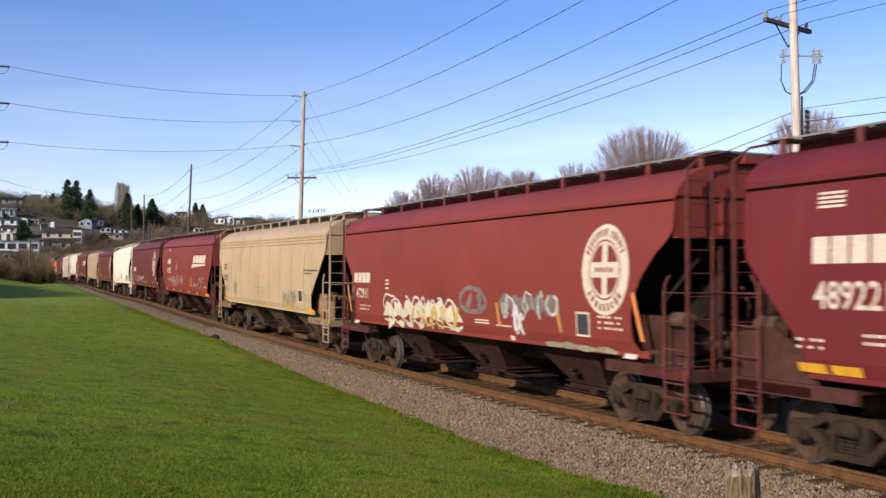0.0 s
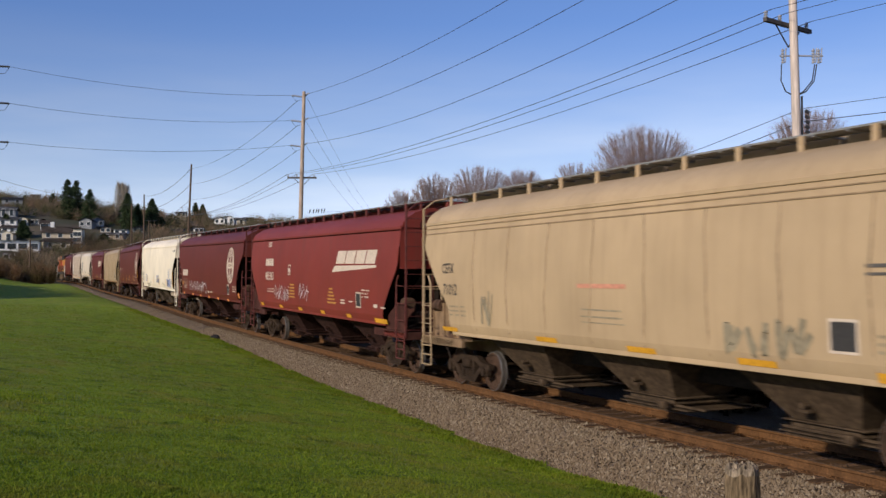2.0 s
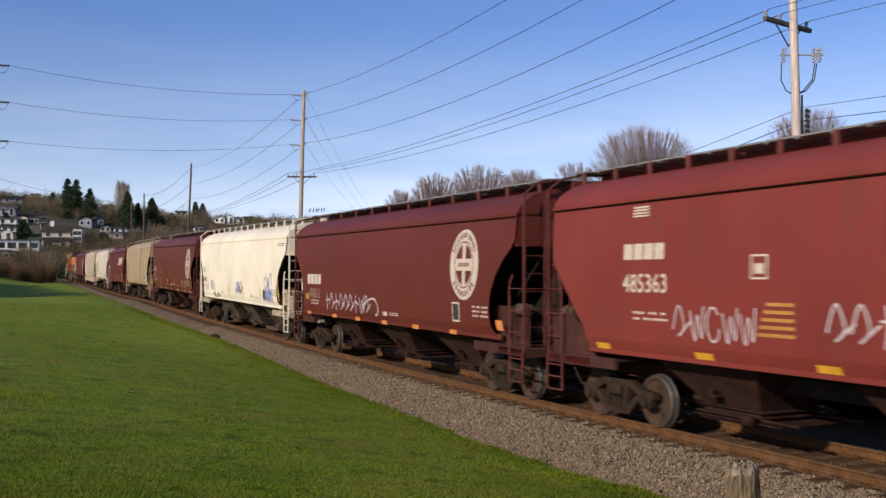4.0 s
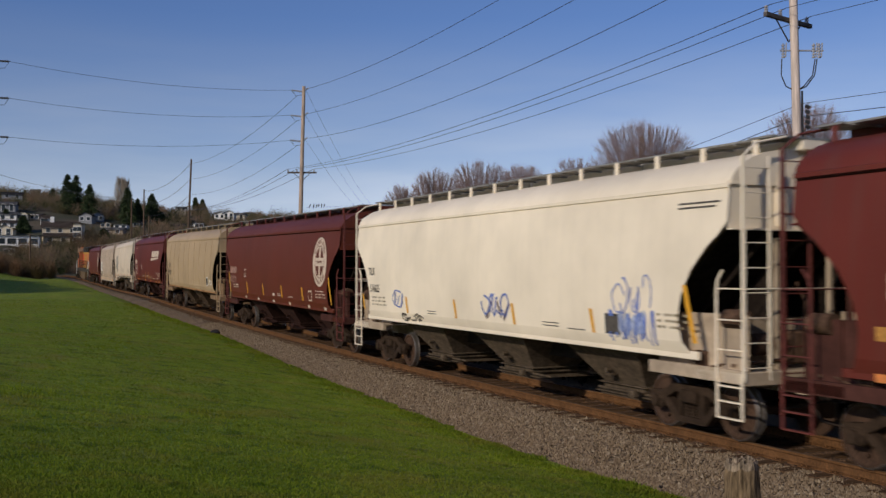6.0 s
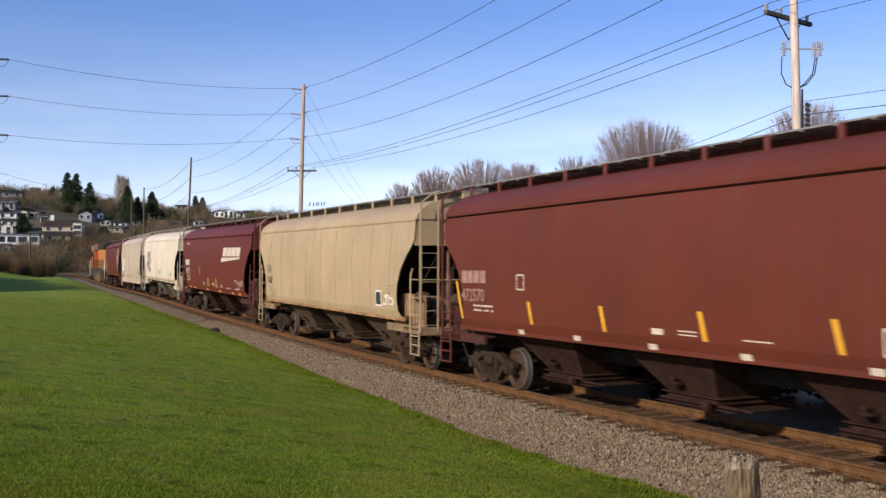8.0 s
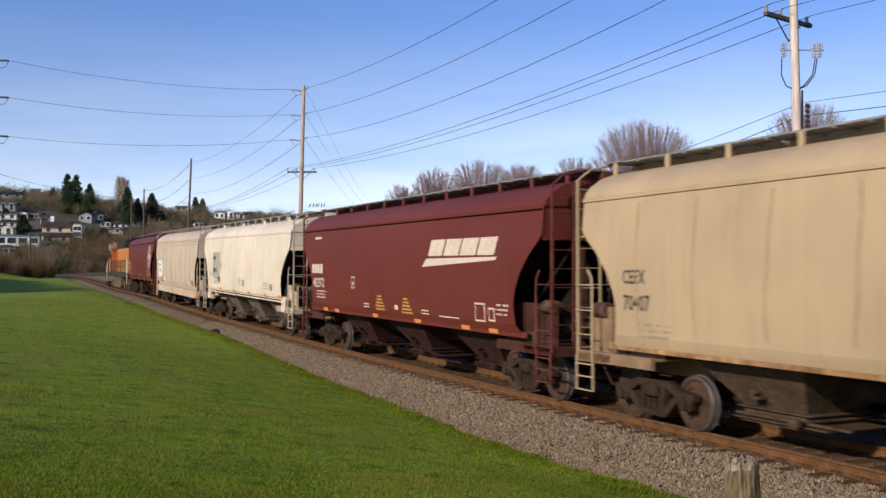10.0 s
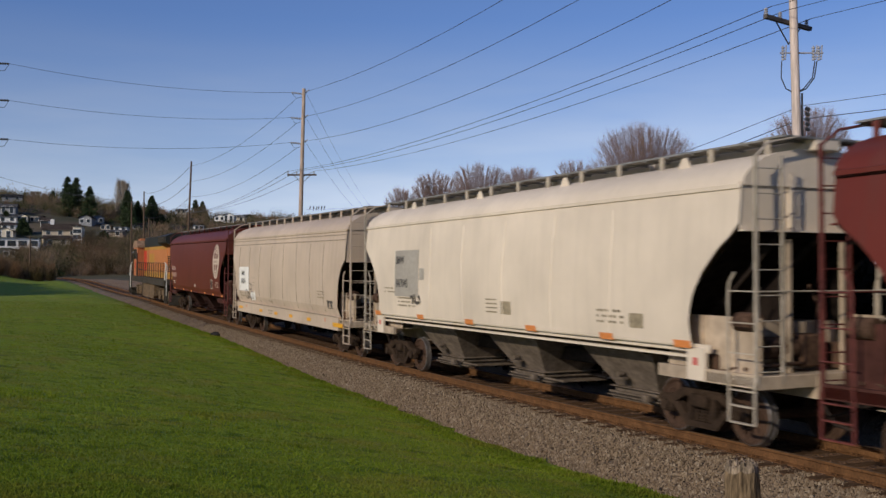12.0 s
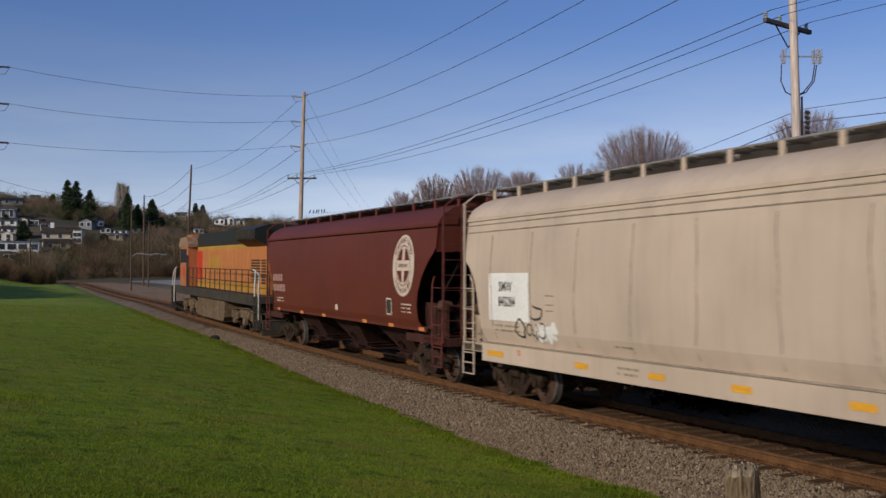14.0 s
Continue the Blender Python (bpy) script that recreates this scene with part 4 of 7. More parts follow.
def data_box(x, z, w=0.28, h=0.34, mat=None, back=None):
    def put(car, spec):
        part("stencil", on_side(patch(bmesh.new(), x - w / 2, x + w / 2, z - h / 2, z + h / 2)), mat or LETTER_WHITE, car, "consolidated stencil panel")
        part("stencil", on_side(patch(bmesh.new(), x - w / 2 + 0.04, x + w / 2 - 0.04, z - h / 2 + 0.04, z + h / 2 - 0.04), 0.011), back or LETTER_BLACK, car)
    return put


def slash_marks(xs, z0, z1, w=0.10, lean=-0.30, mat=None):
    def put(car, spec):
        for x in xs:
            bm = patch(bmesh.new(), x - w / 2, x + w / 2, z0, z1, lean, 4)
            part("reflector", on_side(bm, 0.010), mat or YELLOW, car, "yellow reflective stripe")
    return put


def stroke(bm, pts, w):
    """A flat ribbon along a smoothed line of (x, z)."""
    pts = [Vector((*p, 0)) for p in pts]
    fine = []
    for i in range(len(pts) - 1):
        p0, p1, p2, p3 = pts[max(i - 1, 0)], pts[i], pts[i + 1], pts[min(i + 2, len(pts) - 1)]
        for t in np.linspace(0, 1, 6, endpoint=False):
            fine.append(0.5 * (2 * p1 + (p2 - p0) * t + (2 * p0 - 5 * p1 + 4 * p2 - p3) * t * t + (3 * p1 - p0 - 3 * p2 + p3) * t ** 3))
    fine.append(pts[-1])
    last = None
    for i, p in enumerate(fine):
        d = (fine[min(i + 1, len(fine) - 1)] - fine[max(i - 1, 0)])
        d = Vector((-d.y, d.x, 0)).normalized() * w / 2
        pair = (bm.verts.new(p + d), bm.verts.new(p - d))
        if last:
            bm.faces.new((last[0], last[1], pair[1], pair[0]))
        last = pair


def graffiti(x0, x1, z0, z1, n, w, mat, seed, kind="tag", off=0.010):
    """Sprayed scrawl that says nothing: looping strokes, or fat bubbles with an outline."""
    def put(car, spec):
        r = random.Random(seed)
        bm = bmesh.new()
        step = (x1 - x0) / n
        for i in range(n):
            a, h = x0 + i * step, z1 - z0
            if kind == "tag":
                pts = [(a + r.uniform(0, 0.9) * step * 1.2, z0 + (h * r.uniform(0, 0.25) if k % 2 == i % 2 else h * r.uniform(0.65, 1.0))) for k in range(r.choice((3, 4, 5)))]
                stroke(bm, pts, w * r.uniform(0.7, 1.2))
            elif kind == "scrawl":              # one joined-up sign: bars, hooks and loops by turns
                form = r.choice(("bar", "hook", "loop", "zig"))
                q = step * 0.85
                if form == "bar":
                    stroke(bm, [(a + q * 0.2, z0), (a + q * 0.35, z0 + h * 0.5), (a + q * 0.3, z1)], w)
                    stroke(bm, [(a, z0 + h * r.uniform(0.4, 0.8)), (a + q * 0.5, z0 + h * 0.6), (a + q, z0 + h * r.uniform(0.4, 0.7))], w)
                elif form == "hook":
                    stroke(bm, [(a - q * 0.2, z0 + h * 0.3), (a + q * 0.3, z1), (a + q * 0.7, z0 + h * 0.4), (a + q * 0.2, z0 + h * 0.1), (a + q * 1.2, z0 + h * 0.55)], w)
                elif form == "loop":
                    stroke(bm, [(a + q * (0.5 + 0.45 * math.cos(t)), z0 + h * (0.5 + 0.48 * math.sin(t))) for t in np.linspace(0.6, 6.1, 9)], w)
                else:
                    stroke(bm, [(a, z1 - h * r.uniform(0, 0.2)), (a + q * 0.3, z0), (a + q * 0.55, z0 + h * 0.75), (a + q * 0.8, z0 + h * 0.1), (a + q, z1)], w)
            elif kind == "bubble":
                c, rr = (a + step / 2, z0 + h * r.uniform(0.42, 0.58)), h * 0.45
                c = (c[0] + r.uniform(-0.3, 0.3) * step, c[1])
                t0, span = r.uniform(0, 6.28), r.uniform(3.2, 6.4)
                q0, q1 = step * r.uniform(0.3, 0.85), rr * r.uniform(0.6, 1.1)
                pts = [(c[0] + q0 * r.uniform(0.7, 1.2) * math.cos(t), c[1] + q1 * r.uniform(0.7, 1.2) * math.sin(t)) for t in np.linspace(t0, t0 + span, 8)]
                stroke(bm, pts, w * r.uniform(0.7, 1.1))
            else:                               # filled blot
                c = (a + step / 2, (z0 + z1) / 2 + r.uniform(-0.1, 0.1) * h)
                ring = [bm.verts.new((c[0] + step * 0.62 * r.uniform(0.7, 1.2) * math.cos(t), c[1] + h * 0.5 * r.uniform(0.65, 1.1) * math.sin(t), 0)) for t in np.linspace(0, 6.28, 14, endpoint=False)]
                mid = bm.verts.new((*c, 0))
                for k in range(14):
                    bm.faces.new((mid, ring[k], ring[(k + 1) % 14]))
        tagged(part("graffiti", on_side(bm, off), mat, car), "sprayed graffiti", kind="stuff")
    return put


def seams(xs, mat, z0=1.35, z1=3.7):
    """Welded panel seams, each a low rounded bead down the side."""
    def put(car, spec):
        for i, x in enumerate(xs):
            bm = bmesh.new()
            last = None
            for z in np.linspace(z0, z1, 9):
                wob = 0.05 * math.sin(z * 1.5 + i) + 0.015 * math.sin(z * 6 + 2 * i)
                ring = [bm.verts.new((x + wob + dx, z, dy)) for dx, dy in ((-0.02, 0), (0, 1), (0.02, 0))]
                if last:
                    bm.faces.new((last[0], last[1], ring[1], ring[0]))
                    bm.faces.new((last[1], last[2], ring[2], ring[1]))
                last = ring
            for v in bm.verts:
                up = v.co.z
                v.co = (-(bulge(v.co.y) + 0.001 + 0.016 * up), -v.co.x, v.co.y)
            bmesh.ops.recalc_face_normals(bm, faces=bm.faces)
            part("panel_seam", bm, mat, car)
    return put


def roof_gussets(xs):
    """Triangular plates that stand on the roof edge and carry the walkway."""
    def put(car, spec):
        for x in xs:
            for sd in (-1, 1):
                bm = prism(bmesh.new(), ((-x - 0.28, 4.30), (-x - 0.05, 4.62), (-x + 0.05, 4.62), (-x + 0.28, 4.30)), sd * 1.02 - 0.01, sd * 1.02 + 0.01)
                part("roof_gusset", bm, spec["paint"], car)
    return put


def eave_strips(zs, mat):
    """Lengthwise strips at the top of the side: pressed beads, and the eave's painted shadow line."""
    def put(car, spec):
        L = spec["L"]
        for z in zs:
            bm = bx(-bulge(z) - 0.018, -bulge(z) + 0.01, -L / 2 + 0.32, L / 2 - 0.32, z - 0.010, z + 0.010)
            part("side_strip", bm, mat, car)
    return put


CARS = []          # (thing, middle at the start, half the truck spacing)


def add_car(spec, s0):
    L = spec["L"]
    car = hopper_car(spec)
    CARS.append((car, s0 + L / 2, L / 2 - 1.75))
    return car

# ---------------------------------------------------------------- the train
CREAM_SPRAY = surface("cream_spray", (0.62, 0.54, 0.36), 0.6, 0, 14, 0.1, 0.3)
GOLD_SPRAY = surface("gold_spray", (0.55, 0.36, 0.08), 0.6, 0, 14, 0.1, 0.3)
GREY_SPRAY = surface("grey_spray", (0.185, 0.130, 0.110), 0.7, 0, 8, 0.1, 0.3)
PALE_SPRAY = surface("pale_spray", (0.44, 0.42, 0.36), 0.6, 0, 14, 0.25, 0.4)
WHITE_SPRAY = surface("white_spray", (0.62, 0.52, 0.50), 0.6, 0, 20, 0.1, 0.3)
BLUE_SPRAY = surface("blue_spray", (0.12, 0.19, 0.50), 0.6, 0, 14, 0.2, 0.4)
FADED_BLUE = surface("faded_blue_spray", (0.38, 0.42, 0.55), 0.6, 0, 14, 0.2, 0.4)
BLACK_SPRAY = surface("dark_spray", (0.10, 0.085, 0.07), 0.6, 0, 14, 0.2, 0.4)
FAINT_SPRAY = surface("faint_spray", (0.30, 0.24, 0.15), 0.7, 0, 8, 0.2, 0.4)
FADED_RED = surface("faded_red_stencil", (0.60, 0.26, 0.16), 0.6, 0, 10, 0.1, 0.3)
ORANGE_TAPE = surface("orange_reflector", (0.70, 0.24, 0.07), 0.45, 0, 20, 0.1, 0.2)
OCHRE = surface("ochre_stencil", (0.48, 0.23, 0.05), 0.6, 0, 20, 0.1, 0.3)
FRESH_WHITE = surface("fresh_white_patch", (0.80, 0.76, 0.68), 0.6, 0, 10, 0.05, 0.1)
RUSTY_LETTER = surface("rusty_lettering", (0.36, 0.20, 0.15), 0.7, 0, 20, 0.15, 0.4)
SEAM_TAN = surface("rusty_seam", (0.31, 0.205, 0.11), 0.7, 0, 12, 0.2, 0.4)
SEAM_GREY = surface("dark_seam", (0.34, 0.27, 0.20), 0.7, 0, 12, 0.2, 0.4)
# bay colours: real grime, darkened further for the shade under the car bodies
BAY_MAROON = surface("maroon_bay_grime_shade", (0.042, 0.019, 0.014), 0.85, 0, 10, 0.25, 0.5)
BAY_TAN = surface("tan_bay_grime_shade", (0.085, 0.056, 0.034), 0.85, 0, 10, 0.25, 0.5)
BAY_WHITE = surface("pale_bay_grime_shade", (0.105, 0.076, 0.050), 0.85, 0, 10, 0.25, 0.5)
BAY_GREY = surface("grey_bay_grime_shade", (0.15, 0.115, 0.085), 0.85, 0, 10, 0.25, 0.4)
FRAME_MAROON = surface("rusty_maroon_frame", (0.070, 0.027, 0.020), 0.85, 0, 6, 0.25, 0.35)
FRAME_TAN = surface("rusty_tan_frame", (0.26, 0.165, 0.092), 0.85, 0, 5, 0.25, 0.25)
FRAME_WHITE = surface("grimy_white_frame", (0.44, 0.34, 0.24), 0.85, 0, 5, 0.25, 0.25)
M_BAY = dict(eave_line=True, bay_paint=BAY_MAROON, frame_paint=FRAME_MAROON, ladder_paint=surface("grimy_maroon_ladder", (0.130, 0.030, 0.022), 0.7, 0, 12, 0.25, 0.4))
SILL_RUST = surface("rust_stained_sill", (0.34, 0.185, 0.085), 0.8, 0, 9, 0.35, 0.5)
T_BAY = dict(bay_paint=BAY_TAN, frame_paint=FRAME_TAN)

add_car(dict(L=16.8, style="slant", paint=MAROON_RED, **M_BAY, label="bright maroon covered hopper car with large white numbers",
             marks=(name_blocks(-6.73, -5.5, 2.84, 3.2), text_mark("number", "489221", -6.70, 2.25, 0.52, LETTER_WHITE, 0.86),
                    bars("stencil", [(-6.66, -6.2, z, z + 0.035) for z in (3.58, 3.64, 3.70, 3.76)], LETTER_WHITE),
                    small_marks(-7.04, 1.80, rows=2), small_marks(-5.89, 1.9, rows=2, w=0.6), reflectors((-6.81, -6.22, -3.6, -1.0, 1.6, 4.2, 6.7), 1.44, 0.5, 0.13))), -5.1)
add_car(dict(L=16.8, style="round", paint=MAROON, **M_BAY, label="faded maroon covered hopper car with round emblem and cream graffiti",
             marks=(round_logo(6.22, 2.80, 0.74, 0.82), name_blocks(-7.04, -5.75, 2.47, 2.76), text_mark("number", "472911", -6.86, 2.03, 0.40, LETTER_WHITE, 0.85),
                    small_marks(-6.6, 1.78, rows=2, w=0.9), bars("stencil", [(-4.5, -4.25, z, z + 0.05) for z in (2.3, 2.42, 2.52)], LETTER_WHITE),
                    graffiti(-4.6, 0.2, 1.28, 2.05, 7, 0.10, CREAM_SPRAY, 1, "blot", 0.008), graffiti(-4.6, 0.1, 1.35, 2.2, 8, 0.06, WHITE_SPRAY, 2, "bubble", 0.013),
                    graffiti(-3.2, 0.3, 1.35, 1.95, 5, 0.07, GOLD_SPRAY, 3, "tag", 0.015), graffiti(0.55, 1.7, 1.85, 2.42, 2, 0.14, GREY_SPRAY, 4, "tag"),
                    graffiti(0.6, 1.6, 1.75, 2.5, 1, 0.16, GREY_SPRAY, 41, "bubble"),
                    graffiti(2.2, 4.6, 1.85, 2.30, 5, 0.10, GREY_SPRAY, 5, "blot", 0.008), graffiti(2.2, 4.5, 1.7, 2.4, 6, 0.06, PALE_SPRAY, 6, "bubble", 0.013),
                    graffiti(2.9, 3.2, 1.4, 2.1, 1, 0.16, WHITE_SPRAY, 7, "tag", 0.014), graffiti(4.0, 6.4, 1.28, 1.42, 4, 0.08, FAINT_SPRAY, 8, "blot", 0.008),
                    slash_marks((-7.35, 7.32), 1.58, 2.40, 0.10, -0.3, ORANGE_TAPE), slash_marks((-0.04, 2.2, 4.70), 1.60, 2.10, 0.11, -0.25, OCHRE), data_box(5.48, 1.79, 0.46, 0.46), small_marks(5.98, 1.93, w=0.7),
                    bars("stencil", [(1.0, 1.7, 1.62, 1.65), (1.0, 1.7, 1.68, 1.71), (2.0, 2.7, 1.60, 1.63), (2.55, 2.75, 1.32, 1.42)], LETTER_WHITE),
                    reflectors((-7.0, 6.9), 1.30, 0.36, 0.08, LETTER_WHITE))), 12.79)
add_car(dict(L=16.8, style="angled", paint=TAN, **T_BAY, brackets=1.3, label="tan covered hopper car with sloped ends and seamed side",
             marks=(text_mark("reporting_mark", "CEFX", -7.0, 2.76, 0.34, LETTER_BLACK), text_mark("number", "71012", -6.92, 2.24, 0.38, LETTER_BLACK),
                    small_marks(-6.6, 1.95, FAINT_SPRAY, 3, 0.8), bars("stencil", ((-0.93, 0.62, 2.46, 2.54),), FADED_RED), bars("stencil", ((-0.8, 0.5, 2.05, 2.08), (-0.8, 0.5, 1.92, 1.95), (-0.8, 0.6, 1.82, 1.84)), FAINT_SPRAY),
                    bars("stencil", ((5.79, 7.38, 2.78, 2.83), (5.79, 6.8, 2.68, 2.72)), BLACK_SPRAY), data_box(5.42, 1.89, 0.5, 0.46), small_marks(5.97, 1.9, FAINT_SPRAY),
                    reflectors((-6.7, -2.2, 0.95, 3.75), 1.42, 0.8, 0.10), reflectors((6.4,), 1.40, 1.0, 0.13), graffiti(2.9, 4.9, 1.5, 2.1, 6, 0.13, FAINT_SPRAY, 11, "tag"),
                    graffiti(-5.0, -4.2, 1.5, 2.4, 2, 0.07, FAINT_SPRAY, 12, "tag"),
                    seams((-5.3, -3.7, -2.1, -0.5, 1.1, 2.7, 4.3, 5.9), SEAM_TAN, 1.45, 3.75), eave_strips((3.86, 3.74), SEAM_TAN))), 30.96)
add_car(dict(L=16.9, style="slant", paint=MAROON, **M_BAY, brackets=1.05, label="maroon covered hopper car with pale block emblem and white tags",
             marks=(big_logo(2.93, 3.02, 3.62, 0.40), bars("stencil", [(-5.49, -5.05, z, z + 0.03) for z in (3.68, 3.73, 3.78, 3.83)], LETTER_WHITE),
                    name_blocks(-5.71, -4.62, 2.95, 3.22), text_mark("number", "485363", -5.73, 2.40, 0.44, LETTER_WHITE, 0.95),
                    bars("stencil", ((-2.55, -2.2, 2.62, 2.65), (-2.55, -2.2, 2.95, 2.98), (-2.55, -2.52, 2.62, 2.98), (-2.23, -2.2, 2.62, 2.98), (-2.47, -2.28, 2.7, 2.85)), LETTER_WHITE),
                    small_marks(-5.44, 2.03, rows=2, w=0.9), graffiti(-4.3, -2.4, 1.65, 2.2, 5, 0.03, WHITE_SPRAY, 21, "scrawl"), graffiti(-1.06, 0.15, 1.75, 2.3, 3, 0.035, WHITE_SPRAY, 22, "scrawl"),
                    bars("stencil", [(-2.44 + 0.05 * k, -1.7, 1.80 + 0.11 * k, 1.85 + 0.11 * k) for k in range(5)], OCHRE), bars("stencil", [(2.06 + 0.05 * k, 2.92 - 0.07 * k, 1.75 + 0.11 * k, 1.80 + 0.11 * k) for k in range(5)], OCHRE),
                    bars("stencil", ((3.38, 3.82, 1.78, 1.82), (3.4, 3.8, 1.87, 1.91), (4.19, 4.5, 1.85, 1.89), (6.3, 6.6, 1.76, 1.86), (6.85, 7.2, 1.76, 1.80)), LETTER_WHITE), data_box(5.04, 1.94, 0.44, 0.46), small_marks(5.34, 2.22, rows=3, w=0.6),
                    reflectors((-6.45, -3.68, -1.16, 1.40, 4.02), 1.42, 0.42, 0.11), reflectors((6.73,), 1.40, 0.95, 0.13))), 48.95)
add_car(dict(L=16.8, style="round", paint=CRIMSON_BROWN, **M_BAY, label="dark brown-maroon covered hopper car with round emblem and white tags",
             marks=(round_logo(5.75, 2.93, 0.74, 0.82), name_blocks(-6.49, -5.05, 2.32, 2.65), text_mark("number", "476013", -6.32, 1.86, 0.44, RUSTY_LETTER, 0.9),
                    small_marks(-6.1, 1.75, rows=2, w=0.8), graffiti(-4.5, -0.4, 1.50, 2.05, 9, 0.04, WHITE_SPRAY, 31, "scrawl"), bars("stencil", ((-6.7, -6.35, 1.8, 1.98),), OCHRE),
                    graffiti(-0.9, 0.0, 1.4, 2.0, 1, 0.06, WHITE_SPRAY, 33, "bubble"), reflectors((-6.6, -3.89, -1.72, 0.48, 2.7, 5.0), 1.33, 0.4, 0.11, ORANGE_TAPE), bars("stencil", ((0.55, 0.85, 1.53, 1.64), (1.04, 1.69, 1.56, 1.58), (1.04, 1.69, 1.61, 1.63)), LETTER_WHITE),
                    slash_marks((7.5,), 1.5, 1.72, 0.30, -0.2, ORANGE_TAPE), data_box(5.31, 1.82, 0.4, 0.46), small_marks(6.2, 1.95, w=0.7))), 66.85)
add_car(dict(L=16.9, style="round", paint=WHITE, bay_paint=BAY_WHITE, frame_paint=FRAME_WHITE, brackets=1.2, label="white covered hopper car with blue graffiti and yellow stripes",
             marks=(text_mark("reporting_mark", "TILX", -7.07, 2.55, 0.30, LETTER_BLACK), text_mark("number", "516625", -6.95, 2.07, 0.31, LETTER_BLACK), small_marks(-6.8, 1.9, FAINT_SPRAY, 3, 1.0),
                    graffiti(-5.3, -4.4, 1.68, 2.22, 1, 0.05, BLUE_SPRAY, 51, "bubble"), graffiti(-5.1, -4.5, 1.7, 2.1, 3, 0.03, BLUE_SPRAY, 52), slash_marks((-7.45, -4.2, -1.24, 1.61, 4.60), 1.56, 2.0, 0.10, -0.2), slash_marks((7.45,), 1.55, 2.46, 0.11, -0.25),
                    graffiti(0.15, 1.35, 1.68, 2.2, 5, 0.06, BLUE_SPRAY, 53, "bubble"), graffiti(0.2, 1.4, 1.6, 2.1, 3, 0.06, GREY_SPRAY, 54), graffiti(-4.7, -3.2, 1.36, 1.55, 5, 0.05, BLACK_SPRAY, 55, "bubble"),
                    graffiti(5.1, 6.5, 1.4, 2.1, 6, 0.04, BLUE_SPRAY, 56), graffiti(5.3, 6.3, 1.9, 2.65, 5, 0.035, BLUE_SPRAY, 57, "bubble"), graffiti(5.35, 6.2, 1.5, 2.0, 4, 0.05, FADED_BLUE, 59, "blot", 0.008), data_box(5.2, 1.75, 0.46, 0.36, LETTER_BLACK, BLACK_SPRAY), small_marks(6.5, 1.95, FAINT_SPRAY, 3, 0.8),
                    bars("stencil", ((2.77, 3.38, 1.60, 1.62), (2.77, 3.38, 1.66, 1.68), (-2.9, -2.4, 1.60, 1.62), (-2.9, -2.4, 1.66, 1.68), (7.0, 8.0, 3.74, 3.77), (7.0, 7.9, 3.67, 3.70), (3.7, 4.3, 1.58, 1.60)), BLACK_SPRAY))), 84.45)
add_car(dict(L=16.75, style="round", paint=MAROON_DARK, **M_BAY, label="brown-maroon covered hopper car with round emblem and yellow stripes",
             marks=(round_logo(6.19, 2.92, 0.74, 0.82), name_blocks(-7.01, -5.86, 2.38, 2.66, RUSTY_LETTER), text_mark("number", "472570", -7.03, 1.97, 0.40, RUSTY_LETTER, 0.95), small_marks(-6.43, 1.85, rows=2, w=0.9),
                    bars("stencil", ((-4.4, -4.08, 2.25, 2.28), (-4.4, -4.08, 2.55, 2.58), (-4.4, -4.37, 2.25, 2.58), (-4.11, -4.08, 2.25, 2.58)), LETTER_WHITE), slash_marks((-7.02, 7.42), 1.55, 2.42), slash_marks((-3.80, -1.18, 1.56, 4.26), 1.56, 2.02, 0.11, -0.25),
                    bars("stencil", [(x - 0.12, x + 0.12, 1.33, 1.43) for x in (-4.36, -2.21, 0.14, 2.39, 4.76, 6.6)] + [(0.2, 0.5, 1.6, 1.7), (0.9, 1.35, 1.62, 1.64), (0.9, 1.35, 1.68, 1.70), (2.4, 3.0, 1.62, 1.64)], LETTER_WHITE),
                    data_box(5.12, 1.76, 0.4, 0.36, LETTER_WHITE, MAROON_DARK), small_marks(5.75, 1.92, w=0.95))), 102.49)
add_car(dict(L=16.5, style="round", paint=TAN_DULL, sill_paint=SILL_RUST, **T_BAY, label="dull tan covered hopper car with black lettering",
             marks=(text_mark("reporting_mark", "CEFX", -6.62, 2.46, 0.34, LETTER_BLACK), text_mark("number", "70407", -6.60, 2.0, 0.38, LETTER_BLACK), small_marks(-6.2, 1.75, FAINT_SPRAY, 3, 0.9),
                    data_box(5.5, 1.85, 0.46, 0.44, FRESH_WHITE, LETTER_BLACK), graffiti(5.9, 6.6, 1.62, 2.0, 3, 0.06, FRESH_WHITE, 81, "bubble"), small_marks(6.1, 2.2, FAINT_SPRAY), seams((-6.2, -4.7, -3.1, -1.5, 0.1, 1.7, 3.3, 4.9, 6.4), SEAM_TAN, 1.4, 3.85))), 120.6)
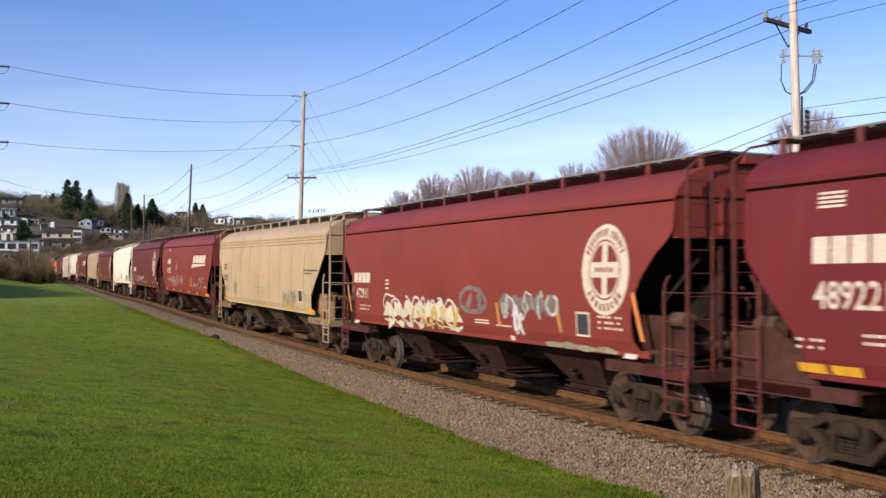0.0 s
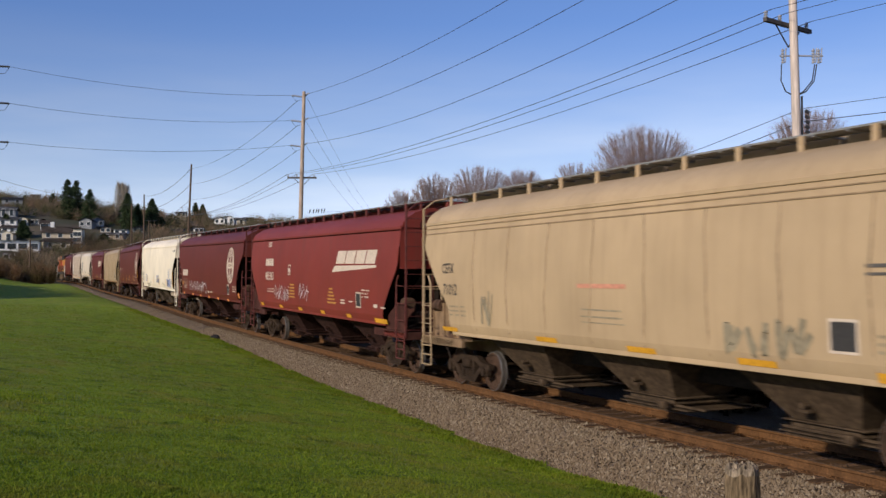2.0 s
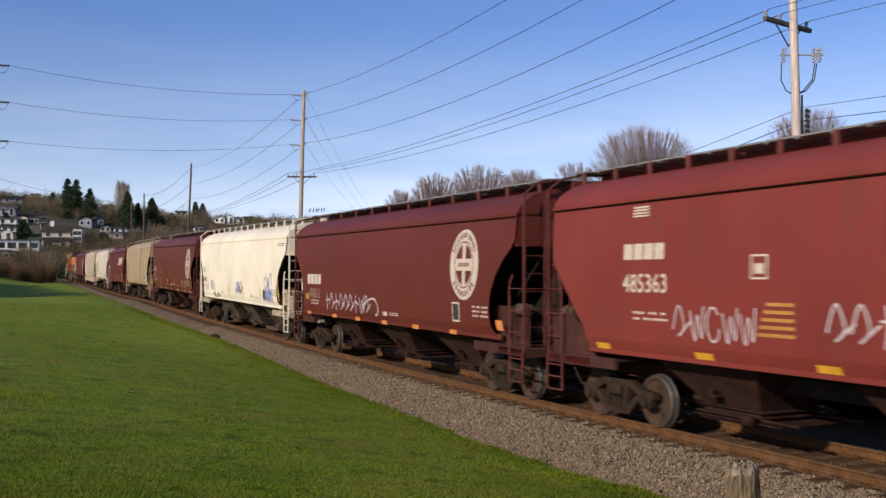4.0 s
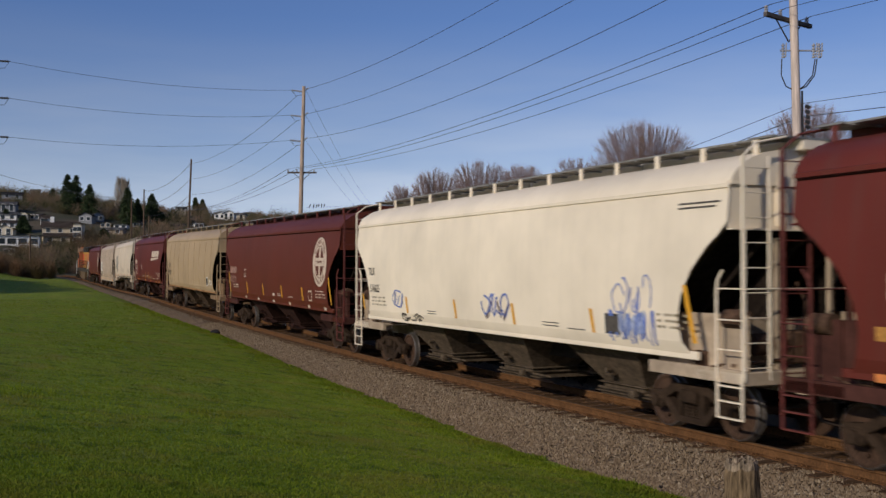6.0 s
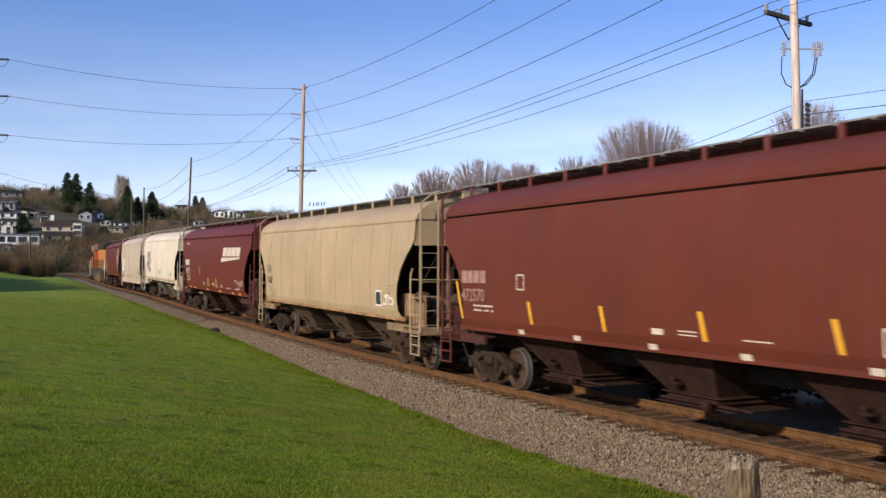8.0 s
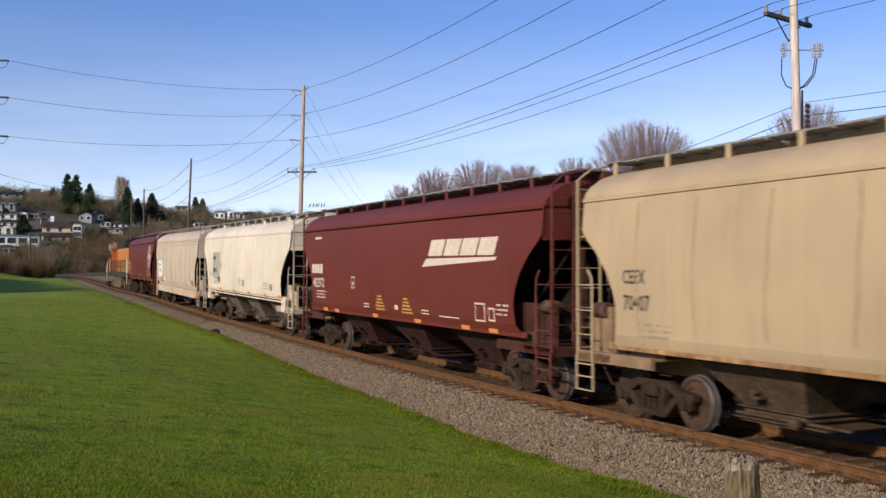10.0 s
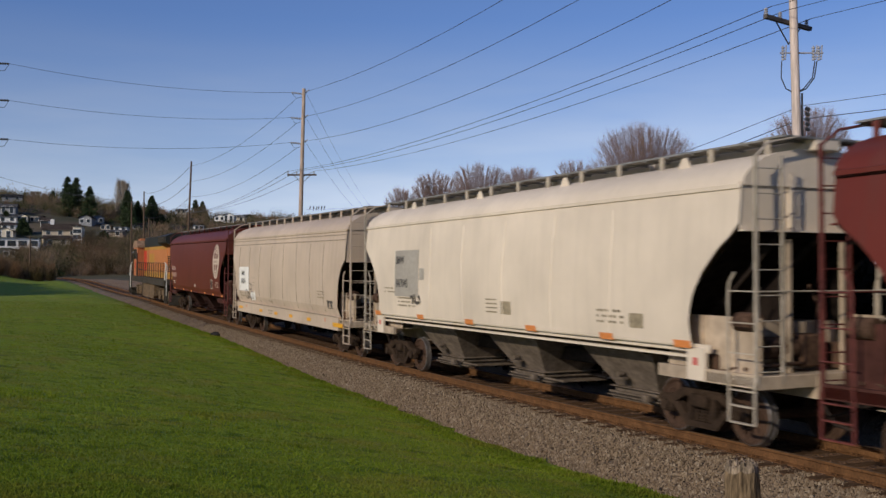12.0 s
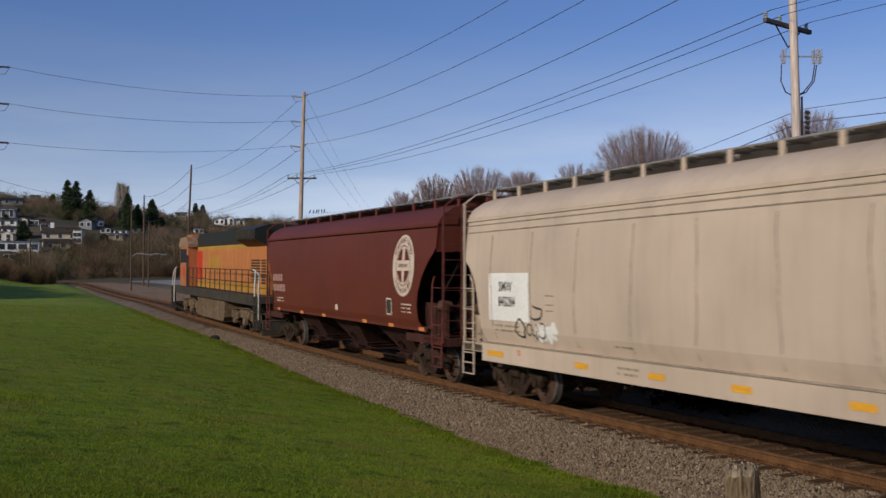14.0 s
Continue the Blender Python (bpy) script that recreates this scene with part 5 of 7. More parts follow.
add_car(dict(L=16.9, style="round", paint=CRIMSON_BROWN, **M_BAY, label="brown-maroon covered hopper car with pale block emblem and ochre stencils",
             marks=(big_logo(2.62, 3.03, 3.7, 0.40), bars("stencil", ((-6.91, -6.23, 3.66, 3.74),), LETTER_WHITE), name_blocks(-7.06, -5.95, 2.53, 2.83), text_mark("number", "482372", -6.93, 2.08, 0.42, LETTER_WHITE, 0.95),
                    bars("stencil", ((-3.1, -2.8, 2.1, 2.13), (-3.1, -2.8, 2.42, 2.45), (-3.1, -3.07, 2.1, 2.45), (-2.83, -2.8, 2.1, 2.45), (-3.0, -2.9, 2.2, 2.3)), LETTER_WHITE), small_marks(-6.57, 1.92, rows=3, w=0.9),
                    bars("stencil", [(-1.09 + 0.04 * k, -0.35 - 0.06 * k, 1.54 + 0.09 * k, 1.59 + 0.09 * k) for k in range(5)] + [(0.84 + 0.04 * k, 1.62 - 0.08 * k, 1.52 + 0.09 * k, 1.57 + 0.09 * k) for k in range(5)], OCHRE),
                    bars("stencil", ((0.36, 0.6, 1.60, 1.72), (-2.05, -1.6, 1.58, 1.61), (-2.05, -1.6, 1.66, 1.69), (2.2, 2.64, 1.56, 1.59), (2.2, 2.64, 1.64, 1.67), (3.26, 4.4, 1.54, 1.57)), LETTER_WHITE),
                    data_box(5.49, 1.75, 0.5, 0.42, LETTER_WHITE, CRIMSON_BROWN), data_box(6.05, 1.72, 0.3, 0.3, LETTER_WHITE, CRIMSON_BROWN), small_marks(6.3, 1.92, rows=3, w=0.5), reflectors((-5.83, -4.71, -1.27, 1.79, 4.6, 6.0), 1.36, 0.42, 0.10, ORANGE_TAPE))), 138.05)
add_car(dict(L=16.4, style="round", paint=CREAM, low=1.52, rail=True, bay_paint=BAY_GREY, frame_paint=FRAME_WHITE, ladder_paint=surface("galvanised_ladder", (0.44, 0.37, 0.28), 0.7, 0.0), brackets=1.2, label="off-white covered hopper car with a grey repainted patch",
             marks=(bars("patch", ((-5.56, -3.97, 2.06, 3.28),), LETTER_GREY, "grey repainted patch"), lambda car, spec: part("reporting_mark", on_side(lettering("SMW", -5.5, 2.92, 0.30, 0.85), 0.012), LETTER_BLACK, car),
                    lambda car, spec: part("number", on_side(lettering("847045", -5.46, 2.30, 0.32, 0.85), 0.012), LETTER_BLACK, car), graffiti(-4.5, -3.8, 1.84, 2.12, 4, 0.07, BLACK_SPRAY, 61, "bubble", 0.013), small_marks(-5.35, 2.0, FAINT_SPRAY, 3, 1.1),
                    bars("stencil", ((-3.9, -3.6, 2.5, 2.8),), LETTER_GREY), bars("stencil", ((0.5, 0.95, 1.80, 2.08),), FAINT_SPRAY), bars("stencil", [(-0.2, 0.33, 1.82 + 0.09 * k, 1.85 + 0.09 * k) for k in range(4)], FAINT_SPRAY), small_marks(-6.3, 2.25, FAINT_SPRAY, 2, 0.7),
                    bars("stencil", ((5.2, 5.6, 1.75, 2.0),), FAINT_SPRAY), small_marks(4.2, 2.0, FAINT_SPRAY, 3, 0.8), reflectors((-6.9, -3.91, -1.09, 1.75, 4.47, 6.6), 1.56, 0.42, 0.12, ORANGE_TAPE),
                    seams((-1.4, 0.6, 2.6, 4.6, -3.3), CREAM, 1.5, 3.8), roof_gussets((-5.6, -1.6, 2.2, 6.0)))), 156.2)
add_car(dict(L=15.8, style="notched", paint=GREY, bays=0, low=1.2, sill=0.38, frame_paint=FRAME_WHITE, bay_paint=BAY_GREY, brackets=1.15, label="light grey covered hopper car with a deep sill and dented seams",
             marks=(bars("patch", ((-6.42, -4.66, 1.75, 2.77),), FRESH_WHITE, "white repainted patch"), lambda car, spec: part("reporting_mark", on_side(lettering("SMW", -5.95, 2.38, 0.30, 0.85), 0.012), LETTER_BLACK, car),
                    lambda car, spec: part("number", on_side(lettering("843284", -5.97, 2.06, 0.30, 0.82), 0.012), LETTER_BLACK, car), graffiti(-5.2, -4.0, 1.42, 1.82, 4, 0.045, BLACK_SPRAY, 71, "bubble", 0.013), graffiti(-4.6, -4.2, 1.75, 2.15, 1, 0.05, BLACK_SPRAY, 73, "bubble", 0.013), graffiti(-4.4, -3.6, 1.35, 1.8, 4, 0.10, FRESH_WHITE, 72, "blot", 0.009), small_marks(-6.18, 1.62, FAINT_SPRAY, 2, 1.0),
                    bars("stencil", ((-4.0, -3.7, 2.0, 2.02), (-4.0, -3.7, 2.3, 2.32), (-4.0, -3.7, 2.12, 2.14)), FAINT_SPRAY), small_marks(-1.7, 1.42, FAINT_SPRAY, 1, 0.5), small_marks(4.9, 2.0, FAINT_SPRAY, 3, 0.7), data_box(6.0, 1.62, 0.26, 0.26, LETTER_BLACK, BLACK_SPRAY), data_box(6.32, 1.62, 0.26, 0.26, LETTER_BLACK, BLACK_SPRAY),
                    reflectors((-6.23,), 1.02, 0.75, 0.11), reflectors((-2.77, -0.48, 1.56, 3.79), 1.02, 0.45, 0.11), reflectors((6.9,), 1.0, 1.0, 0.13), reflectors((-5.16, 5.6), 1.10, 0.12, 0.12, FADED_RED), small_marks(-1.6, 1.06, FAINT_SPRAY, 2, 0.6),
                    seams((-6.3, -4.57, -2.91, -1.15, 0.57, 2.35, 4.01, 5.5), SEAM_GREY, 1.35, 3.6), eave_strips((3.86, 3.70), SEAM_GREY))), 173.9)
add_car(dict(L=16.75, style="round", paint=MAROON_DARK, **M_BAY, label="deep maroon covered hopper car with round emblem next to the locomotive",
             marks=(round_logo(6.06, 2.97, 0.74, 0.82), name_blocks(-7.01, -5.75, 2.40, 2.66, RUSTY_LETTER), name_blocks(-6.92, -5.4, 2.02, 2.28, RUSTY_LETTER),
                    small_marks(-6.5, 1.75, rows=2, w=0.9), data_box(5.04, 1.85, 0.4, 0.46), small_marks(5.94, 1.92, w=0.6), reflectors((-6.5, -3.5, -1.0, 2.88, 5.0, 7.1), 1.34, 0.36, 0.10, ORANGE_TAPE), bars("stencil", ((0.4, 0.65, 1.58, 1.75),), LETTER_WHITE))), 190.9)

# ---------------------------------------------------------------- the locomotive pushing behind
HOOD_ORANGE = car_paint("dusty_orange_paint", (0.50, 0.18, 0.055), 0.4, (0.20, 0.10, 0.05))
ORANGE = car_paint("orange_paint", (0.42, 0.145, 0.055), 0.55, (0.16, 0.08, 0.04))
GOLD = car_paint("yellow_gold_paint", (0.46, 0.235, 0.04), 0.5, (0.16, 0.10, 0.04))
LOCO_GREEN = car_paint("dark_green_paint", (0.022, 0.023, 0.018), 0.3, (0.05, 0.045, 0.035))
LOCO_RED = car_paint("red_paint_panel", (0.50, 0.045, 0.02), 0.3)
LOCO_BLACK = surface("loco_frame_black", (0.060, 0.050, 0.038), 0.8, 0, 12, 0.25, 0.4)
LOCO_DUST = surface("dusty_truck", (0.160, 0.108, 0.064), 0.9, 0, 12, 0.3, 0.5)
CAB_ROOF = surface("dusty_cab_roof", (0.30, 0.19, 0.12), 0.8, 0, 8, 0.25, 0.4)
SILVER = surface("silver_handrail", (0.62, 0.58, 0.50), 0.5, 0.1)
GLASS = surface("cab_glass", (0.02, 0.025, 0.03), 0.08, 0, 4, 0.1, 0.05, depth=0.0)


def loco_truck(loco, y):
    bm = bmesh.new()
    box(bm, -0.5, 0.5, -0.5, 0.5, 0.7, 1.1, 0.03)
    box(bm, -1.0, 1.0, -1.0, -0.85, 0.6, 0.8)
    box(bm, -1.0, 1.0, 0.85, 1.0, 0.6, 0.8)
    tr = part("truck", bm, LOCO_DUST, loco, "dusty three-axle locomotive truck", m=pose(0, y, 0))
    for sx_ in (-1, 1):
        bm = bmesh.new()
        x0, x1 = sorted((sx_ * 1.02, sx_ * 1.18))
        out = ((-2.55, 0.55), (-2.55, 0.85), (-2.1, 0.98), (-1.2, 0.78), (-0.7, 1.0), (0.7, 1.0), (1.2, 0.78), (2.1, 0.98), (2.55, 0.85), (2.55, 0.55), (1.6, 0.5), (0.8, 0.62), (-0.8, 0.62), (-1.6, 0.5))
        prism(bm, out, x0, x1)
        for k in (-1.95, 0, 1.95):
            box(bm, min(x0, sx_ * 1.22), max(x1, sx_ * 1.22), k - 0.2, k + 0.2, 0.30, 0.66, 0.03)
            for d in (-0.32, 0.32):
                tube(bm, (sx_ * 1.1, k + d, 0.55), (sx_ * 1.1, k + d, 0.95), 0.08, 8)
        for k in (-1.0, 1.0):
            tube(bm, (sx_ * 1.2, k - 0.25, 0.72), (sx_ * 1.2, k + 0.25, 0.72), 0.11, 10)
        pipe(bm, [(sx_ * 1.24, -2.4, 0.95), (sx_ * 1.26, -1.0, 1.08), (sx_ * 1.24, 0.5, 1.04), (sx_ * 1.24, 2.3, 0.95)], 0.03, 5)
        part("side_frame", bm, LOCO_DUST, tr)
    for k in (-1.95, 0, 1.95):
        wheelset(tr, k)


def locomotive():
    """Six-axle diesel: cab at the far end, flared radiators at the end next to the cars."""
    L = 21.4
    lo = empty("locomotive", "orange and dark green diesel locomotive with yellow stripes", "locomotive")
    bm = bmesh.new()
    box(bm, -1.52, 1.52, -L / 2, L / 2, 1.42, 1.72, 0.02)
    box(bm, -0.5, 0.5, -L / 2, L / 2, 0.95, 1.42)
    part("frame", bm, LOCO_BLACK, lo, "black underframe and walkway")
    # long hood
    prof = lambda w, z0, z1: ((-w, z0), (-w, z1), (w, z1), (w, z0))

    def long_box(name, mat, hw, y0, y1, z0, z1, label="", bev=0.03):
        return part(name, bx(-hw, hw, y0, y1, z0, z1, bevel=bev), mat, lo, label)
    hood = long_box("hood", HOOD_ORANGE, 0.95, -L / 2 + 1.0, 5.9, 1.72, 3.95, "orange hood with many doors")
    bm = bmesh.new()
    prism(bm, ((-L / 2 + 1.0, 3.95), (-L / 2 + 1.0, 4.45), (-L / 2 + 1.4, 4.66), (5.4, 4.66), (6.0, 4.40), (6.0, 3.95)), -0.96, 0.96)
    top = part("hood_top", bm, LOCO_GREEN, lo, "dark green upper hood")
    part("stripe", bx(-0.962, 0.962, -L / 2 + 4.6, 5.88, 3.72, 3.94), GOLD, lo, "yellow stripe")
    part("stripe", bx(-0.962, 0.962, -L / 2 + 1.02, 5.88, 1.76, 2.12), GOLD, lo, "yellow stripe")
    for i in range(16):
        y = -L / 2 + 4.0 + i * 0.78
        part("hood_door", bx(-0.985, -0.94, y + 0.03, y + 0.73, 2.16, 3.66, bevel=0.008), HOOD_ORANGE, hood)
    for y0 in (-L / 2 + 1.3, -L / 2 + 2.3, -L / 2 + 3.1):
        bm = bmesh.new()
        for k in range(9):
            box(bm, -0.99, -0.93, y0, y0 + 0.6, 2.2 + k * 0.12, 2.2 + k * 0.12 + 0.07)
        part("louvre", bm, LOCO_BLACK, hood)
    # flared radiators
    bm = bmesh.new()
    sec = ((-0.96, 3.80), (-1.50, 4.10), (-1.50, 4.52), (-0.9, 4.72), (0.9, 4.72), (1.50, 4.52), (1.50, 4.10), (0.96, 3.80))
    ring0 = [bm.verts.new((x, -L / 2 + 1.0, z)) for x, z in sec]
    ring1 = [bm.verts.new((x, -L / 2 + 4.6, z)) for x, z in sec]
    for i in range(len(sec)):
        bm.faces.new((ring0[i], ring0[(i + 1) % 8], ring1[(i + 1) % 8], ring1[i]))
    bm.faces.new(ring0), bm.faces.new(ring1)
    bmesh.ops.recalc_face_normals(bm, faces=bm.faces)
    rad_ = part("radiator", bm, LOCO_GREEN, lo, "dark flared radiator housing")
    bm = bmesh.new()
    for k in range(14):
        y = -L / 2 + 1.15 + k * 0.245
        box(bm, -1.53, -1.49, y, y + 0.16, 4.15, 4.48)
    part("grille", bm, LOCO_BLACK, rad_)
    part("exhaust_stack", bx(-0.5, 0.5, -1.0, 0.2, 4.6, 4.80, bevel=0.03), LOCO_BLACK, top)
    for y in (-4.4, -3.2):
        part("roof_hatch", bx(-0.6, 0.6, y, y + 0.9, 4.6, 4.70, bevel=0.02), LOCO_GREEN, top)
    # cab and nose
    cab = long_box("cab", ORANGE, 1.50, 6.0, 8.35, 1.72, 3.95, "orange cab with dark windows")
    bm = bmesh.new()
    prism(bm, ((5.85, 3.95), (5.85, 4.1), (6.2, 4.50), (8.2, 4.50), (8.7, 4.1), (8.7, 3.95)), -1.52, 1.52)
    part("cab_roof", bm, CAB_ROOF, lo, "dusty tan cab roof")
    part("roof_visor", bx(-1.2, 0.2, 6.5, 8.0, 4.48, 4.66, bevel=0.03), ORANGE, lo, "orange rooftop cooler")
    bm = bmesh.new()
    prism(bm, ((8.35, 1.72), (8.35, 3.3), (8.8, 3.25), (9.7, 2.75), (9.75, 1.72)), -1.0, 1.0)
    part("nose", bm, ORANGE, lo, "orange nose")
    for y0, y1 in ((6.30, 7.15), (7.25, 8.10)):
        win = part("window", bx(-1.52, -1.48, y0 - 0.04, y1 + 0.04, 3.06, 3.84, bevel=0.01), LOCO_BLACK, cab)
        part("pane", bx(-1.53, -1.515, y0, y1, 3.10, 3.80, bevel=0.004), GLASS, win)
    # a plain round mark on the cab side
    bm = bmesh.new()
    tube(bm, (-1.512, 7.2, 2.55), (-1.502, 7.2, 2.55), 0.32, 20)
    tube(bm, (-1.516, 7.2, 2.55), (-1.51, 7.2, 2.55), 0.22, 20)
    part("logo", bm, LOCO_RED, cab, "round dull red mark")
    part("cab_door", bx(-1.52, -1.48, 5.98, 6.3, 1.75, 3.5), LOCO_BLACK, cab)
    part("number_panel", bx(-1.0, -0.95, 4.3, 5.85, 2.15, 3.7, bevel=0.01), LOCO_RED, lo, "red painted panel behind the cab")
    bm = bmesh.new()
    for k in range(4):
        box(bm, -0.998, -0.986, 1.9 - k * 0.72, 2.5 - k * 0.72, 2.75, 3.45)
    part("logo", bm, GOLD, lo, "yellow name blocks on the hood")
    # tank, steps, handrails
    bm = bmesh.new()
    prism(bm, ((-3.4, 0.50), (-3.4, 1.42), (3.4, 1.42), (3.4, 0.50), (3.1, 0.30), (-3.1, 0.30)), -1.4, 1.4)
    part("fuel_tank", bm, LOCO_DUST, lo, "dusty fuel tank")
    part("side_skirt", bx(-1.54, -1.50, -L / 2 + 0.6, L / 2 - 0.6, 1.30, 1.74, bevel=0.006), LOCO_BLACK, lo)
    for e in (-1, 1):
        for sd in (-1, 1):
            bm = bmesh.new()
            for k in range(4):
                box(bm, sd * 1.5 - 0.12, sd * 1.5 + 0.06, e * (L / 2 - 0.35) - 0.28, e * (L / 2 - 0.35) + 0.28, 0.35 + k * 0.34, 0.39 + k * 0.34)
            box(bm, sd * 1.5 - 0.12, sd * 1.5 + 0.04, e * (L / 2 - 0.05) - 0.03, e * (L / 2 - 0.05) + 0.03, 0.3, 1.7)
            box(bm, sd * 1.5 - 0.12, sd * 1.5 + 0.04, e * (L / 2 - 0.65) - 0.03, e * (L / 2 - 0.65) + 0.03, 0.3, 1.7)
            part("steps", bm, LOCO_BLACK, lo)
            bm = bmesh.new()
            y = e * (L / 2 - 0.04)
            pipe(bm, [(sd * 1.56, y, 0.75), (sd * 1.56, y, 2.0), (sd * 1.5, y - e * 0.12, 2.55), (sd * 1.5, y - e * 0.5, 2.7)], 0.035, 6)
            pipe(bm, [(sd * 1.56, y - e * 0.66, 0.75), (sd * 1.56, y - e * 0.66, 1.9), (sd * 1.5, y - e * 0.8, 2.75), (sd * 1.5, y - e * 1.2, 2.8)], 0.035, 6)
            part("grab_rail", bm, SILVER, lo, "pale curved grab rail")
    for sd in (-1, 1):
        bm = bmesh.new()
        ys = np.linspace(-L / 2 + 1.0, 5.6, 14)
        for y in ys:
            tube(bm, (sd * 1.48, y, 1.72), (sd * 1.48, y, 2.78), 0.022, 6)
        for z in (2.25, 2.78):
            tube(bm, (sd * 1.48, ys[0], z), (sd * 1.48, ys[-1], z), 0.022, 6)
        part("handrail", bm, LOCO_BLACK, lo, "dark walkway handrail")
    for e in (-1, 1):
        part("coupler", COUPLER, None, lo, m=pose(0, e * L / 2, 0, 0, 0, 0 if e > 0 else 180))
        part("plow", bx(-1.4, 1.4, e * (L / 2 - 0.02) - 0.05, e * (L / 2 - 0.02) + 0.05, 0.12, 0.75, bevel=0.02), LOCO_BLACK, lo)
        loco_truck(lo, e * 6.55)
    CARS.append((lo, 208.6 + L / 2, 6.55))
    return lo


locomotive()

# ---------------------------------------------------------------- where things stand in the view


def spot(px, depth):
    """Plan position at that depth in front of the lens, px across a picture 1568 wide."""
    k = (px - 784) / LENS
    c, s = math.cos(radians(YAW)), math.sin(radians(YAW))
    return depth * (s + k * c), depth * (c - k * s)


def level(py, depth):
    return EYE[2] + (HORIZON - py) / LENS * depth


def ground_at(x, y):
    return float(ground_height(x, y))


# ---------------------------------------------------------------- poles and wires


def pole_body(bm, x, y, z0, z1, r, lean=(0, 0)):
    ks = [i / 8 for i in range(9)]
    return pipe(bm, [(x + lean[0] * k, y + lean[1] * k, z0 + (z1 - z0) * k) for k in ks], [r * (1.15 - 0.4 * k) for k in ks], 12)


def insulator(bm, a, b, r=0.07, n=6):
    """A stack of sheds from a to b."""
    a, b = Vector(a), Vector(b)
    for k in range(n):
        p, q = a.lerp(b, k / n), a.lerp(b, (k + 0.55) / n)
        tube(bm, p, q, r, 8)
        tube(bm, q, a.lerp(b, (k + 1) / n), r * 0.45, 6)
    return bm


ACROSS = Vector((math.cos(radians(YAW)), -math.sin(radians(YAW)), 0))     # to the right in the view
LEVELS = (16.65, 14.72, 12.80)


def wire(name, a, b, sag, r=0.015, label="thin dark overhead wire"):
    a, b = Vector(a), Vector(b)
    bm = bmesh.new()
    n = max(8, int((a - b).length / 4))
    pts = [a.lerp(b, i / n) - Vector((0, 0, sag * 4 * (i / n) * (1 - i / n))) for i in range(n + 1)]
    pipe(bm, pts, r, 4)
    return tagged(part(name, bm, WIRE, None), label, "wire", "overhead wires")


def utility_pole(x, y, top, r=0.16, lean=(0, 0), arm_z=None, label="tall weathered wooden utility pole with crossarm", posts=True, arm_half=1.1, turn=None, wood=None):
    z0 = ground_at(x, y) - 0.3
    ob = empty("utility_pole", label, "pole", "poles along the line", pose(x, y, 0))
    part("pole", pole_body(bmesh.new(), 0, 0, z0, top, r, lean), wood or POLE_WOOD, ob, smooth=False)

    def axis(z):
        k = (z - z0) / (top - z0)
        return Vector((lean[0] * k, lean[1] * k, z))
    if posts:
        for z in LEVELS:
            c = axis(z)
            bm = bmesh.new()
            insulator(bm, c - ACROSS * 0.12, c - ACROSS * 0.95 + Vector((0, 0, 0.10)), 0.075, 6)
            part("insulator", bm, CERAMIC, ob, "grey post insulator")
            bm = bmesh.new()
            insulator(bm, c + ACROSS * 0.1 + Vector((0, 0, 0.15)), c + ACROSS * 0.42 + Vector((0, 0, 0.30)), 0.06, 4)
            part("insulator", bm, CERAMIC, ob, "grey post insulator")
            bm = bmesh.new()
            pipe(bm, [c - ACROSS * 0.95 + Vector((0, 0, 0.1)), c - ACROSS * 0.6 + Vector((0, 0, -0.35)), c - ACROSS * 0.15 + Vector((0, 0, -0.25)), c + ACROSS * 0.3 + Vector((0, 0, 0.2))], 0.015, 4)
            part("jumper", bm, WIRE, ob)
    if arm_z:
        d = turn or ACROSS
        c = axis(arm_z)
        bm = bmesh.new()
        side = Vector((-d.y, d.x, 0)) * 0.06
        for sg in (1,):
            a, b = c - d * arm_half + side * 3, c + d * arm_half + side * 3
            up = Vector((0, 0, 0.06))
            vs = [bm.verts.new(p + q * side + w * up) for p in (a, b) for q in (-1, 1) for w in (-1, 1)]
            for f in ((0, 1, 3, 2), (4, 6, 7, 5), (0, 4, 5, 1), (2, 3, 7, 6), (0, 2, 6, 4), (1, 5, 7, 3)):
                bm.faces.new([vs[i] for i in f])
            bmesh.ops.recalc_face_normals(bm, faces=bm.faces)
        part("crossarm", bm, surface("dark_arm_wood", (0.10, 0.085, 0.075), 0.9, 0, 14), ob, "dark timber crossarm")
        for k in (-0.6, 0.6):
            bm = bmesh.new()
            tube(bm, c + d * arm_half * k + side * 3, c + Vector((0, 0, -0.65)) + side * 3, 0.022, 5)
            part("brace", bm, DARK_STEEL, ob)
        for k in (-0.96, -0.36, 0.82):
            bm = bmesh.new()
            p = c + d * arm_half * k + side * 3
            insulator(bm, p + Vector((0, 0, 0.06)), p + Vector((0, 0, 0.26)), 0.06, 3)
            part("insulator", bm, CERAMIC, ob, "small pin insulator")
    return ob


DARK_POLE = surface("dark_pole_wood", (0.135, 0.090, 0.060), 0.9, 0, 16, 0.2, 0.4, (1, 1, 0.08))
NEAR_ARM = Vector((0.970, 0.243, 0)).normalized()
NEAR_POLE = spot(1421, 29.7)
MID_POLE = spot(528, 76.0)
FAR_POLE = spot(329, 124.0)
LEFT_POLE = (0.05, 73.0)
near = utility_pole(*NEAR_POLE, 17.2, 0.135, tuple(-ACROSS.xy * 0.34), 10.30, "pale wooden utility pole with crossarm and switchgear", True, 1.22, NEAR_ARM, surface("pale_pole_wood", (0.62, 0.50, 0.42), 0.9, 0, 16, 0.15, 0.35, (1, 1, 0.08)))
mid = utility_pole(*MID_POLE, 17.05, 0.17, tuple(ACROSS.xy * 0.38), 10.42, "tall wooden utility pole with three post insulators and crossarm", True, 1.12)
